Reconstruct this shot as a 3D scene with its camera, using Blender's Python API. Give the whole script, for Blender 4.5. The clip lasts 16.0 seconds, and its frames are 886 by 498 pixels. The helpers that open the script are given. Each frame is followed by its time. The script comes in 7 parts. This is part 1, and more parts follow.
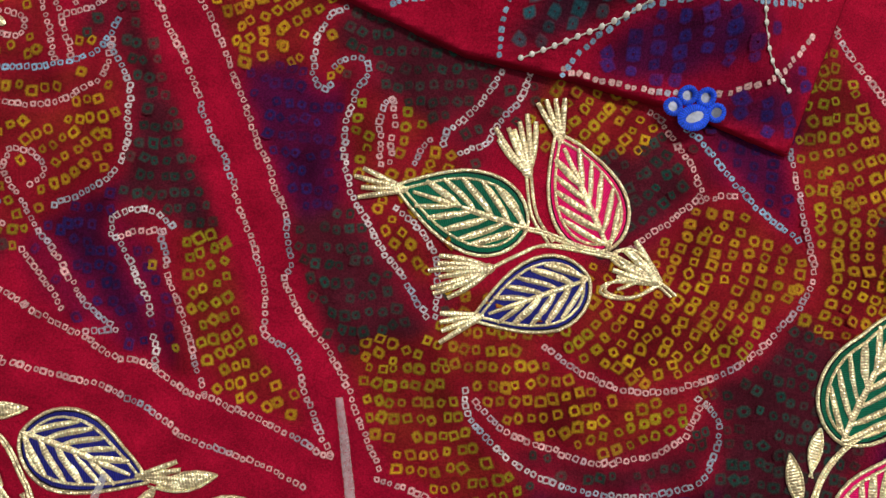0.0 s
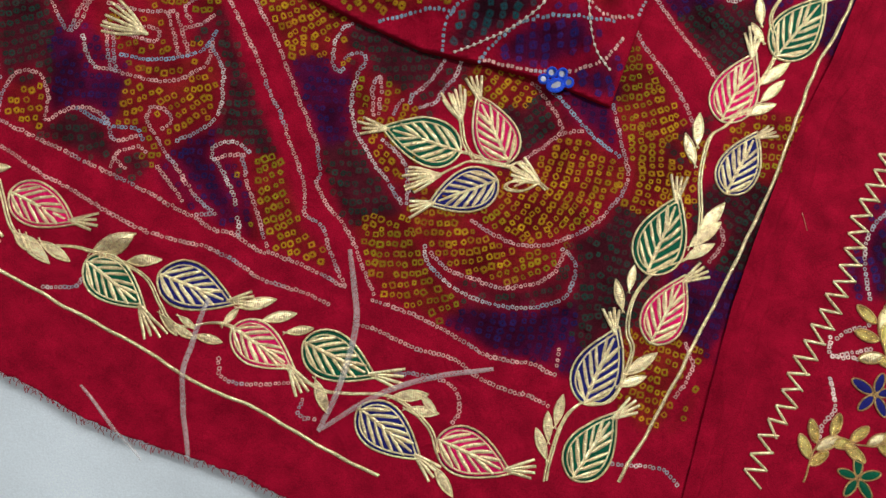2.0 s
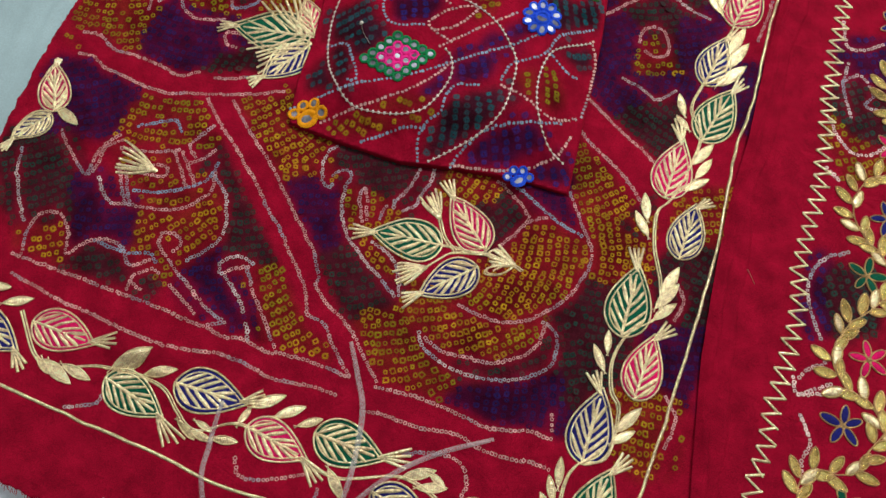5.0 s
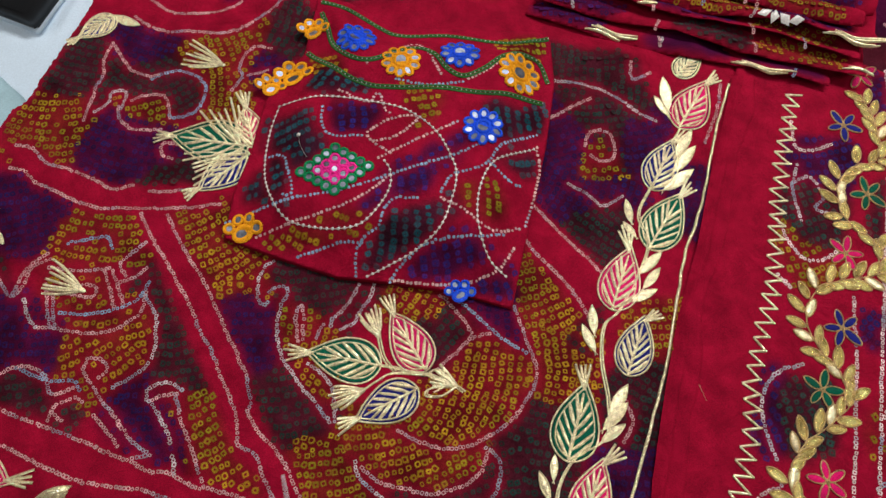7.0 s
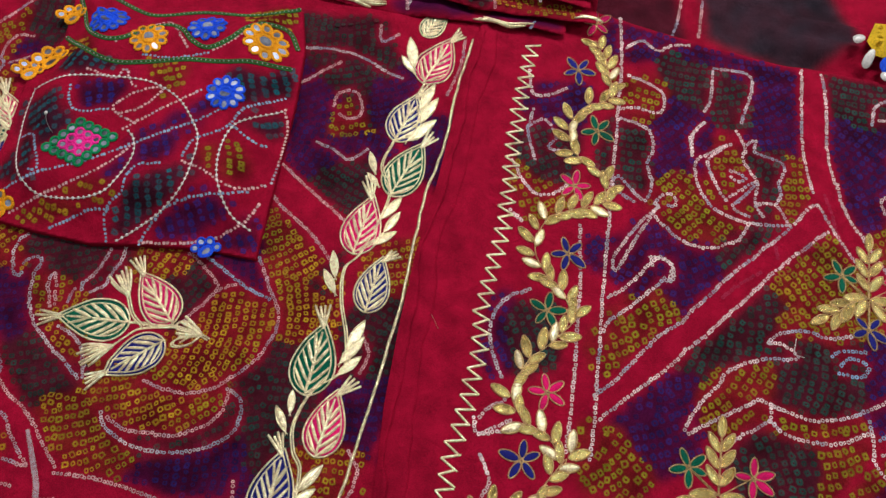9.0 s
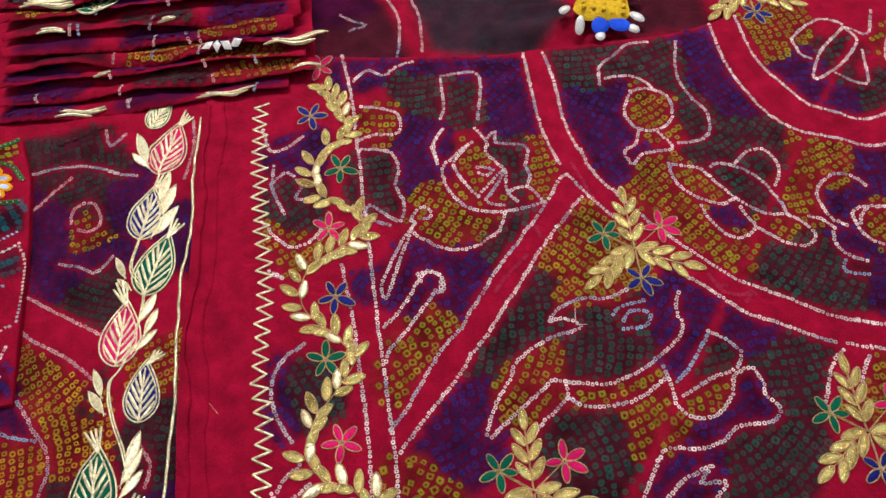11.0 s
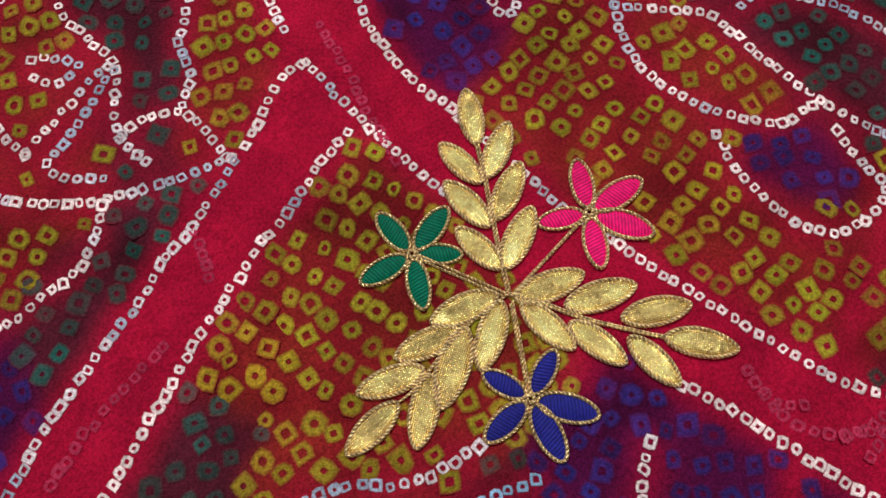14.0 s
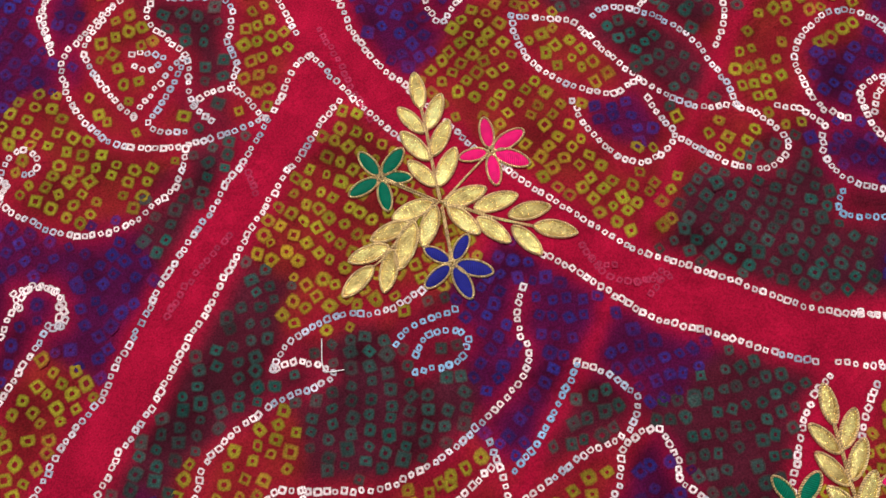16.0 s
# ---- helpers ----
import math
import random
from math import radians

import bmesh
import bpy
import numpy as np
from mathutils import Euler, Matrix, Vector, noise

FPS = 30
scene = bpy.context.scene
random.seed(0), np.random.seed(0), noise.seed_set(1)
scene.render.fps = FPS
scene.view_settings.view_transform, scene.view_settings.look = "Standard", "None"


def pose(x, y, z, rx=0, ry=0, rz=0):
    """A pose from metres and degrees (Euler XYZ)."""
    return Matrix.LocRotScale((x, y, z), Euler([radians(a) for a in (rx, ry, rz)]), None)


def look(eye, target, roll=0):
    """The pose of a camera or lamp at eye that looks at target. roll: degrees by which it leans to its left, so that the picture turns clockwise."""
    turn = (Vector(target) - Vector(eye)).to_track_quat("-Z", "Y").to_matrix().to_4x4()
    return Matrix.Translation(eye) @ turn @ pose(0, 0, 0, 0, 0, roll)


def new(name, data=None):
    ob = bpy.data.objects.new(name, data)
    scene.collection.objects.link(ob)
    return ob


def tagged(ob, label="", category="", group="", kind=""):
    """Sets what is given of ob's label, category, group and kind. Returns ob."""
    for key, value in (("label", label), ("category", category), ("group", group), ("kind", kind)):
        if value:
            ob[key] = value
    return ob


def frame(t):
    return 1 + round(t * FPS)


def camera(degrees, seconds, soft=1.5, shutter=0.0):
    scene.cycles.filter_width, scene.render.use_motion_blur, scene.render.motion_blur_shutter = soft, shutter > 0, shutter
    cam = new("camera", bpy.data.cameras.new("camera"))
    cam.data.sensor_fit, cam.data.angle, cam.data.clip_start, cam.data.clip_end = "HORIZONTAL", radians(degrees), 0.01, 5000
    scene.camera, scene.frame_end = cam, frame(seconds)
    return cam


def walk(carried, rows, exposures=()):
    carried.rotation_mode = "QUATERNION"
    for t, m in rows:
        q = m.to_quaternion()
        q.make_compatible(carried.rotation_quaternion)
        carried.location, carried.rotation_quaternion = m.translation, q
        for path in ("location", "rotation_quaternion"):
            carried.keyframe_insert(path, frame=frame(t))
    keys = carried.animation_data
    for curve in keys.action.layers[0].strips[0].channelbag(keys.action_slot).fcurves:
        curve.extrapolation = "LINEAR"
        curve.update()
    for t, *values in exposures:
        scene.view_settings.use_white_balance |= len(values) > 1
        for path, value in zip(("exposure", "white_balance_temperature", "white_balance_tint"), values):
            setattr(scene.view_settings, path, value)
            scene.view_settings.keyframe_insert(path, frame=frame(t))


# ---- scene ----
cam = camera(67.6, 16.0)
PATH = [
    (0, (0.0515, -0.0233, 0.2355), (0.0132, 0.0605, -2.2685), -19.8),
    (0.5, (0.0550, -0.0376, 0.2731), (0.0451, 0.0644, -2.2296), -1),
    (1, (0.0617, -0.0560, 0.3157), (0.0574, 0.0391, -2.1871), 1.6),
    (1.5, (0.0690, -0.0808, 0.3532), (0.0761, 0.0483, -2.1482), 7.9),
    (2, (0.0692, -0.1010, 0.3908), (0.0788, 0.1274, -2.1031), 6.4),
    (2.5, (0.0707, -0.1213, 0.4071), (0.0674, 0.2598, -2.0693), 3.2),
    (3, (0.0634, -0.1293, 0.4134), (0.0740, 0.3624, -2.0442), 3.5),
    (3.2, (0.0564, -0.1361, 0.4159), (0.0975, 0.4253, -2.0255), 5.5),
    (5.3, (0.0637, -0.1268, 0.4346), (0.1644, 0.5702, -1.9691), 6.2),
    (5.5, (0.0696, -0.1199, 0.4384), (0.1769, 0.5915, -1.9616), 6.4),
    (6, (0.0790, -0.1033, 0.4422), (0.1927, 0.6527, -1.9428), 6),
    (6.5, (0.0930, -0.0911, 0.4397), (0.2118, 0.7098, -1.9315), 5.7),
    (7, (0.0997, -0.0767, 0.4321), (0.2204, 0.7404, -1.9328), 5.6),
    (7.5, (0.1315, -0.0854, 0.4372), (0.2495, 0.7421, -1.9253), 5.2),
    (8, (0.1834, -0.1051, 0.4459), (0.3115, 0.7212, -1.9152), 5.6),
    (8.5, (0.2231, -0.1223, 0.4509), (0.3911, 0.6894, -1.9127), 7.1),
    (8.7, (0.2375, -0.1289, 0.4534), (0.4281, 0.6827, -1.9090), 7.5),
    (10.8, (0.3754, -0.1799, 0.4459), (0.7502, 0.7772, -1.8388), -2.9),
    (11, (0.3929, -0.1807, 0.4447), (0.8082, 0.7655, -1.8376), -2.5),
    (11.5, (0.4491, -0.1631, 0.4033), (0.9470, 0.7333, -1.8814), -0.8),
    (12, (0.5061, -0.1393, 0.3182), (1.0263, 0.7218, -1.9754), 0.2),
    (12.5, (0.5487, -0.1076, 0.2317), (0.9923, 0.6664, -2.1094), -0.9),
    (13, (0.5606, -0.0812, 0.1866), (0.9478, 0.6185, -2.1871), -1.7),
    (13.5, (0.5687, -0.0759, 0.1616), (0.8936, 0.5415, -2.2447), -3),
    (14, (0.5753, -0.0741, 0.1503), (0.8536, 0.4553, -2.2835), -3.2),
    (14.5, (0.5779, -0.0731, 0.1516), (0.8230, 0.3970, -2.2973), -3.5),
    (15, (0.5735, -0.0789, 0.1716), (0.8131, 0.3540, -2.2847), -2.3),
    (15.5, (0.5695, -0.0911, 0.2042), (0.8044, 0.3109, -2.2572), -1.2),
    (16, (0.5700, -0.1088, 0.2417), (0.7880, 0.2446, -2.2284), 0.1),
]
EXPOSURE = [(0, 0.08, 6200, 10), (3, -0.15, 6300, 10), (6.5, -0.12, 6000, 10), (8.5, -0.08, 5800, 11), (11, 0.14, 5700, 12), (12.4, 0.42, 5600, 12), (13.2, 0.24, 5650, 12), (14.5, 0.14, 5800, 10), (15, 0.22, 5800, 10), (16, 0.46, 5700, 12)]

walk(cam, [(t, look(eye, target, roll)) for t, eye, target, roll in PATH], EXPOSURE)

# ---- light ----
world = bpy.data.worlds.new("shop")
scene.world = world
world.use_nodes = True
world.node_tree.nodes["Background"].inputs[0].default_value = (0.85, 0.92, 1.0, 1)
world.node_tree.nodes["Background"].inputs[1].default_value = 0.42


def add_lamp(x, y, w, d, watts):
    data = bpy.data.lights.new("unseen_lamp", "AREA")
    data.shape, data.size, data.size_y, data.energy, data.color = "RECTANGLE", w, d, watts, (1.0, 0.95, 0.88)
    ob = new("unseen_lamp", data)
    ob.matrix_world = pose(x, y, 1.85)
    return tagged(ob, "unseen area lamp added below the ceiling", "lamp", kind="structure")


# unseen lamp on the far side, where the blouse piece's shadow puts the light
add_lamp(0.8, 0.95, 1.2, 0.12, 37)
# two unseen side lamps, added unequal to model lengthwise folds and lift the right
add_lamp(-1.3, 0.1, 0.12, 1.2, 13)
add_lamp(1.9, 0.0, 0.12, 1.2, 10)


# ---- materials ----
def material(name, rough=0.7, metal=0.0, colour=(0.5, 0.5, 0.5), attribute="", grain=(600.0, 0.25), mottle=(40.0, 0.25),
             bump=0.0, bump_scale=2500.0, objects=0.0, gloss=0.5, wrinkle=0.0, weave=()):
    """A surface with two scales of variation; colour from a named attribute where one is given."""
    mat = bpy.data.materials.new(name)
    mat.use_nodes = True
    nt = mat.node_tree
    bsdf = nt.nodes["Principled BSDF"]
    bsdf.inputs["Roughness"].default_value, bsdf.inputs["Metallic"].default_value = rough, metal
    bsdf.inputs["Specular IOR Level"].default_value = gloss
    place = nt.nodes.new("ShaderNodeTexCoord")
    if attribute:
        src = nt.nodes.new("ShaderNodeAttribute")
        src.attribute_name = attribute
        out = src.outputs["Color"]
    else:
        src = nt.nodes.new("ShaderNodeRGB")
        src.outputs[0].default_value = (*colour, 1)
        out = src.outputs[0]
    for scale, amount in (grain, mottle):
        tex = nt.nodes.new("ShaderNodeTexNoise")
        tex.inputs["Scale"].default_value, tex.inputs["Detail"].default_value = scale, 3
        nt.links.new(place.outputs["Object"], tex.inputs["Vector"])
        ramp = nt.nodes.new("ShaderNodeMapRange")
        ramp.inputs[1].default_value, ramp.inputs[2].default_value = 0.3, 0.7
        ramp.inputs[3].default_value, ramp.inputs[4].default_value = 1 - amount, 1 + amount
        nt.links.new(tex.outputs[0], ramp.inputs[0])
        mul = nt.nodes.new("ShaderNodeVectorMath")
        mul.operation = "SCALE"
        nt.links.new(out, mul.inputs[0])
        nt.links.new(ramp.outputs[0], mul.inputs["Scale"])
        out = mul.outputs[0]
    if objects:
        info = nt.nodes.new("ShaderNodeObjectInfo")
        ramp = nt.nodes.new("ShaderNodeMapRange")
        ramp.inputs[3].default_value, ramp.inputs[4].default_value = 1 - objects, 1 + objects
        nt.links.new(info.outputs["Random"], ramp.inputs[0])
        mul = nt.nodes.new("ShaderNodeVectorMath")
        mul.operation = "SCALE"
        nt.links.new(out, mul.inputs[0])
        nt.links.new(ramp.outputs[0], mul.inputs["Scale"])
        out = mul.outputs[0]
    normal = None
    for direction, scale, amount, relief in weave:
        along = nt.nodes.new("ShaderNodeAttribute")
        along.attribute_name = "weave"
        tex = nt.nodes.new("ShaderNodeTexWave")
        tex.bands_direction = direction
        tex.inputs["Scale"].default_value, tex.inputs["Distortion"].default_value = scale, 1.6
        tex.inputs["Detail"].default_value, tex.inputs["Detail Scale"].default_value = 2, 1.5
        nt.links.new(along.outputs["Vector"], tex.inputs["Vector"])
        ramp = nt.nodes.new("ShaderNodeMapRange")
        ramp.inputs[3].default_value, ramp.inputs[4].default_value = 1 - amount, 1 + amount
        nt.links.new(tex.outputs["Fac"], ramp.inputs[0])
        mul = nt.nodes.new("ShaderNodeVectorMath")
        mul.operation = "SCALE"
        nt.links.new(out, mul.inputs[0])
        nt.links.new(ramp.outputs[0], mul.inputs["Scale"])
        out = mul.outputs[0]
        node = nt.nodes.new("ShaderNodeBump")
        node.inputs["Strength"].default_value, node.inputs["Distance"].default_value = relief, 0.0003
        nt.links.new(tex.outputs["Fac"], node.inputs["Height"])
        if normal:
            nt.links.new(normal, node.inputs["Normal"])
        normal = node.outputs[0]
    nt.links.new(out, bsdf.inputs["Base Color"])
    if wrinkle:
        bend = nt.nodes.new("ShaderNodeTexNoise")
        bend.inputs["Scale"].default_value = 14
        nt.links.new(place.outputs["Object"], bend.inputs["Vector"])
        tex = nt.nodes.new("ShaderNodeTexNoise")
        tex.inputs["Scale"].default_value, tex.inputs["Detail"].default_value, tex.inputs["Distortion"].default_value = 38, 3, 1.2
        nt.links.new(place.outputs["Object"], tex.inputs["Vector"])
        fold = nt.nodes.new("ShaderNodeMath")
        fold.operation = "PINGPONG"
        fold.inputs[1].default_value = 0.5
        nt.links.new(tex.outputs[0], fold.inputs[0])
        mix = nt.nodes.new("ShaderNodeMath")
        mix.operation = "MULTIPLY"
        nt.links.new(fold.outputs[0], mix.inputs[0])
        nt.links.new(bend.outputs[0], mix.inputs[1])
        node = nt.nodes.new("ShaderNodeBump")
        node.inputs["Strength"].default_value, node.inputs["Distance"].default_value = wrinkle, 0.012
        nt.links.new(mix.outputs[0], node.inputs["Height"])
        normal = node.outputs[0]
    if normal:
        nt.links.new(normal, bsdf.inputs["Normal"])
    if bump:
        tex = nt.nodes.new("ShaderNodeTexNoise")
        tex.inputs["Scale"].default_value, tex.inputs["Detail"].default_value = bump_scale, 2
        nt.links.new(place.outputs["Object"], tex.inputs["Vector"])
        node = nt.nodes.new("ShaderNodeBump")
        node.inputs["Strength"].default_value, node.inputs["Distance"].default_value = bump, 0.0008
        nt.links.new(tex.outputs[0], node.inputs["Height"])
        if normal:
            nt.links.new(normal, node.inputs["Normal"])
        nt.links.new(node.outputs[0], bsdf.inputs["Normal"])
    return mat


CLOTH = material("dyed_georgette", 0.8, attribute="dye", grain=(1500, 0.34), mottle=(70, 0.22), bump=0.6, bump_scale=3000, gloss=0.06, wrinkle=0.5)
# tone contrast in the foil's colour gives its mesh and also paints its glints
FOIL = (("X", 0.7, 0.24, 0.4), ("Y", 0.7, 0.24, 0.4))
GOLD = material("gold_foil_ribbon", 0.27, 0.9, (0.93, 0.67, 0.22), grain=(1400, 0.4), mottle=(150, 0.4), bump=1.0, bump_scale=330, objects=0.2, weave=FOIL)
PALE_GOLD = material("pale_gold_ribbon", 0.3, 0.78, (1.0, 0.82, 0.49), grain=(1100, 0.3), mottle=(300, 0.28), bump=0.7, bump_scale=700, objects=0.15, weave=(("X", 0.3, 0.15, 0.4),))
CORD = material("gold_cord", 0.33, 0.7, (0.74, 0.5, 0.22), grain=(1300, 0.5), mottle=(300, 0.25), bump=0.5, bump_scale=1800, weave=(("DIAGONAL", 0.62, 0.42, 0.8),))
SATIN = (("X", 0.42, 0.3, 0.4),)
THREAD = {
    "green": material("green_satin", 0.6, 0, (0.002, 0.10, 0.052), grain=(900, 0.2), gloss=0.12, weave=SATIN),
    "pink": material("pink_satin", 0.6, 0, (0.66, 0.004, 0.12), grain=(900, 0.2), gloss=0.12, weave=SATIN),
    "navy": material("navy_satin", 0.6, 0, (0.014, 0.014, 0.17), grain=(900, 0.2), gloss=0.12, weave=SATIN),
    "blue": material("blue_thread", 0.55, 0, (0.018, 0.09, 0.8), grain=(1500, 0.3), bump=0.6, gloss=0.25, weave=SATIN),
    "orange": material("orange_thread", 0.55, 0, (1.0, 0.40, 0.002), grain=(1500, 0.25), bump=0.6, gloss=0.2, weave=SATIN),
    "hotpink": material("hot_pink_thread", 0.6, 0, (0.95, 0.025, 0.32), grain=(1500, 0.35), bump=0.6, gloss=0.2, weave=SATIN),
    "mint": material("green_thread", 0.6, 0, (0.01, 0.25, 0.08), grain=(1500, 0.4), bump=0.6, gloss=0.2, weave=SATIN),
    "braid": material("green_braid", 0.6, 0, (0.03, 0.17, 0.022), grain=(1500, 0.5), bump=1.0, weave=(("DIAGONAL", 0.35, 0.35, 1.0),)),
}
MIRROR = material("foil_mirror", 0.48, 1.0, (0.3, 0.32, 0.38), grain=(500, 0.3), mottle=(160, 0.35), objects=0.35)
SEQUIN = material("pearl_sequin", 0.35, 0.1, (0.8, 0.75, 0.68), grain=(900, 0.2))
SHEET = material("white_sheet", 0.8, 0, (0.74, 0.85, 0.94), grain=(800, 0.05), mottle=(9, 0.10), bump=0.3, bump_scale=900, gloss=0.2)
BLACK = material("black_plastic", 0.45, 0, (0.012, 0.012, 0.014), grain=(500, 0.2))
PLASTER = material("plaster", 0.9, 0, (0.7, 0.68, 0.64), grain=(60, 0.05), mottle=(3, 0.06))
FLOORING = material("grey_tile", 0.5, 0, (0.35, 0.33, 0.31), grain=(80, 0.1), mottle=(4, 0.1))
CLEAR = material("clear_plastic", 0.12, 0, (0.85, 0.85, 0.88))
CLEAR.node_tree.nodes["Principled BSDF"].inputs["Alpha"].default_value = 0.3
NEAR_BLACK = material("near_black", 0.9, 0, (0.012, 0.008, 0.012), gloss=0.1)
STEEL = material("steel_pin", 0.25, 1.0, (0.6, 0.6, 0.6))


# ---- helpers of the place (sizes in mm) ----
def part(name, bm, mat, parent=None, label=""):
    mesh = bpy.data.meshes.new(name)
    bm.to_mesh(mesh)
    bm.free()
    mesh.materials.append(mat)
    for p in mesh.polygons:
        p.use_smooth = True
    ob = new(name, mesh)
    if parent:
        ob.parent = parent
    return tagged(ob, label)


def smooth(k):
    k = np.clip(k, 0, 1)
    return k * k * (3 - 2 * k)


def wave(x, y, scale, seed):
    return noise.noise(Vector((x / scale, y / scale, seed)))


def crease(x, y, a, b, width, height):
    """A soft ridge from a to b (a furrow where height is below zero)."""
    ax, ay = a
    dx, dy = b[0] - ax, b[1] - ay
    k = max(0.0, min(1.0, ((x - ax) * dx + (y - ay) * dy) / (dx * dx + dy * dy)))
    d = math.hypot(x - ax - k * dx, y - ay - k * dy)
    return height * math.exp(-(d / width) ** 2) * (4 * k * (1 - k)) ** 0.5


EDGE_Y, EDGE_X = (-270, -190, -140, -85, -34, 18, 70, 126, 165, 205, 330), (205, 222, 233, 246, 262, 280, 303, 324, 340, 355, 405)


def height_a(x, y):
    h = 1.6 * wave(x, y, 45, 1.3) + 0.6 * wave(x, y, 17, 4.1) + 1.8 * max(0.0, 0.25 - abs(wave(x + 0.5 * y, y - 0.4 * x, 55, 9.3))) ** 1.5 * 8
    h += crease(x, y, (-120, -60), (-70, -130), 9, 4.0) + crease(x, y, (-20, 0), (35, -60), 5, 2.6)
    h += crease(x, y, (-110, 50), (-60, 10), 6, 2.2) + crease(x, y, (-60, 30), (40, 60), 5, -1.6)
    h += crease(x, y, (-90, -140), (-10, -170), 10, 3.0) + crease(x, y, (-160, -60), (-90, -80), 8, 3.0)
    h += crease(x, y, (-190, 90), (-120, 60), 9, 3.0) + crease(x, y, (150, -40), (190, -110), 7, 2.0)
    h += crease(x, y, (0, 70), (20, 20), 6, 2.0) + crease(x, y, (-150, 20), (-120, -40), 6, 2.0)
    return h - 3.5 * float(smooth((x - float(np.interp(y, EDGE_Y, EDGE_X)) + 6) / 12))


def height_b(x, y):
    h = 0.4 + 1.0 * max(0.0, 0.2 - abs(wave(x - 0.5 * y, y + 0.4 * x, 70, 5.3))) ** 1.5 * 8 + 0.8 * wave(x, y, 50, 7.7) + 0.35 * wave(x, y, 19, 2.9)
    away = x - float(np.interp(y, EDGE_Y, EDGE_X))
    h += 1.6 * math.exp(-((away - 4) / 4) ** 2)
    h += crease(x, y, (300, 20), (330, 30), 5, 2.0) + crease(x, y, (300, -40), (275, -60), 4, 1.5)
    h += crease(x, y, (560, -10), (540, -60), 2.5, 0.8)
    h += crease(x, y, (620, -60), (660, -160), 3, 0.9) + crease(x, y, (520, 30), (580, -120), 3, 0.7)
    return h


def height_c(x, y):
    best = 1e9
    for (x0, y0), (x1, y1) in zip(C_CORNERS, C_CORNERS[1:] + C_CORNERS[:1]):
        dx, dy = x1 - x0, y1 - y0
        k = max(0.0, min(1.0, ((x - x0) * dx + (y - y0) * dy) / (dx * dx + dy * dy)))
        best = min(best, math.hypot(x - x0 - k * dx, y - y0 - k * dy))
    return 5.0 + 19.0 * float(smooth(best / 42)) + 0.5 * wave(x, y, 24, 3.3)


def height_d(x, y):
    return -6.0 + crease(x, y, (595, 172), (700, 138), 12, 11) + crease(x, y, (620, 190), (690, 165), 6, 8) + 2.5 * wave(x, y, 60, 8.8) + 1.0 * wave(x, y, 20, 1.1)


def spline(points, step):
    """A smooth line through the points, cut into equal steps."""
    p = [np.array(q, float) for q in points]
    if len(p) == 2:
        dense = [p[0] + (p[1] - p[0]) * k / 20 for k in range(21)]
    else:
        q = [2 * p[0] - p[1]] + p + [2 * p[-1] - p[-2]]
        dense = []
        for i in range(1, len(q) - 2):
            for k in range(12):
                t = k / 12
                dense.append(0.5 * (2 * q[i] + (q[i + 1] - q[i - 1]) * t + (2 * q[i - 1] - 5 * q[i] + 4 * q[i + 1] - q[i + 2]) * t * t
                                    + (3 * q[i] - q[i - 1] - 3 * q[i + 1] + q[i + 2]) * t ** 3))
        dense.append(p[-1])
    d = np.array(dense)
    run = np.concatenate([[0], np.cumsum(np.hypot(*np.diff(d, axis=0).T))])
    n = max(1, int(round(run[-1] / step)))
    s = np.linspace(0, run[-1], n + 1)
    return np.column_stack([np.interp(s, run, d[:, 0]), np.interp(s, run, d[:, 1])])


def inside(px, py, poly):
    px, py = np.asarray(px, float), np.asarray(py, float)
    res = np.zeros(px.shape, bool)
    for (x0, y0), (x1, y1) in zip(poly, poly[1:] + poly[:1]):
        if y0 == y1:
            continue
        res ^= ((y0 > py) != (y1 > py)) & (px < (x1 - x0) * (py - y0) / (y1 - y0) + x0)
    return res


def border_distance(px, py, poly):
    px, py = np.asarray(px, float), np.asarray(py, float)
    best = np.full(px.shape, 1e9)
    bx, by = px.copy(), py.copy()
    for (x0, y0), (x1, y1) in zip(poly, poly[1:] + poly[:1]):
        dx, dy = x1 - x0, y1 - y0
        k = np.clip(((px - x0) * dx + (py - y0) * dy) / (dx * dx + dy * dy + 1e-9), 0, 1)
        qx, qy = x0 + k * dx, y0 + k * dy
        d = np.hypot(px - qx, py - qy)
        near = d < best
        best = np.where(near, d, best)
        bx, by = np.where(near, qx, bx), np.where(near, qy, by)
    return best, bx, by


RED = (0.335, 0.0032, 0.026)
GROUND = {"s": (0.014, 0.02, 0.028), "y": (0.19, 0.007, 0.011), "g": (0.05, 0.008, 0.016), "b": (0.05, 0.003, 0.036), "t": (0.03, 0.008, 0.02), "n": (0.045, 0.004, 0.04)}
INK = {"w": (0.85, 0.6, 0.56), "m": (0.72, 0.62, 0.62), "b": (0.27, 0.45, 0.62), "s": (0.8, 0.7, 0.62), "h": (0.4, 0.03, 0.075),
       "y": (0.6, 0.36, 0.012), "g": (0.011, 0.07, 0.054), "B": (0.02, 0.016, 0.125), "t": (0.01, 0.12, 0.15), "n": (0.025, 0.025, 0.22)}


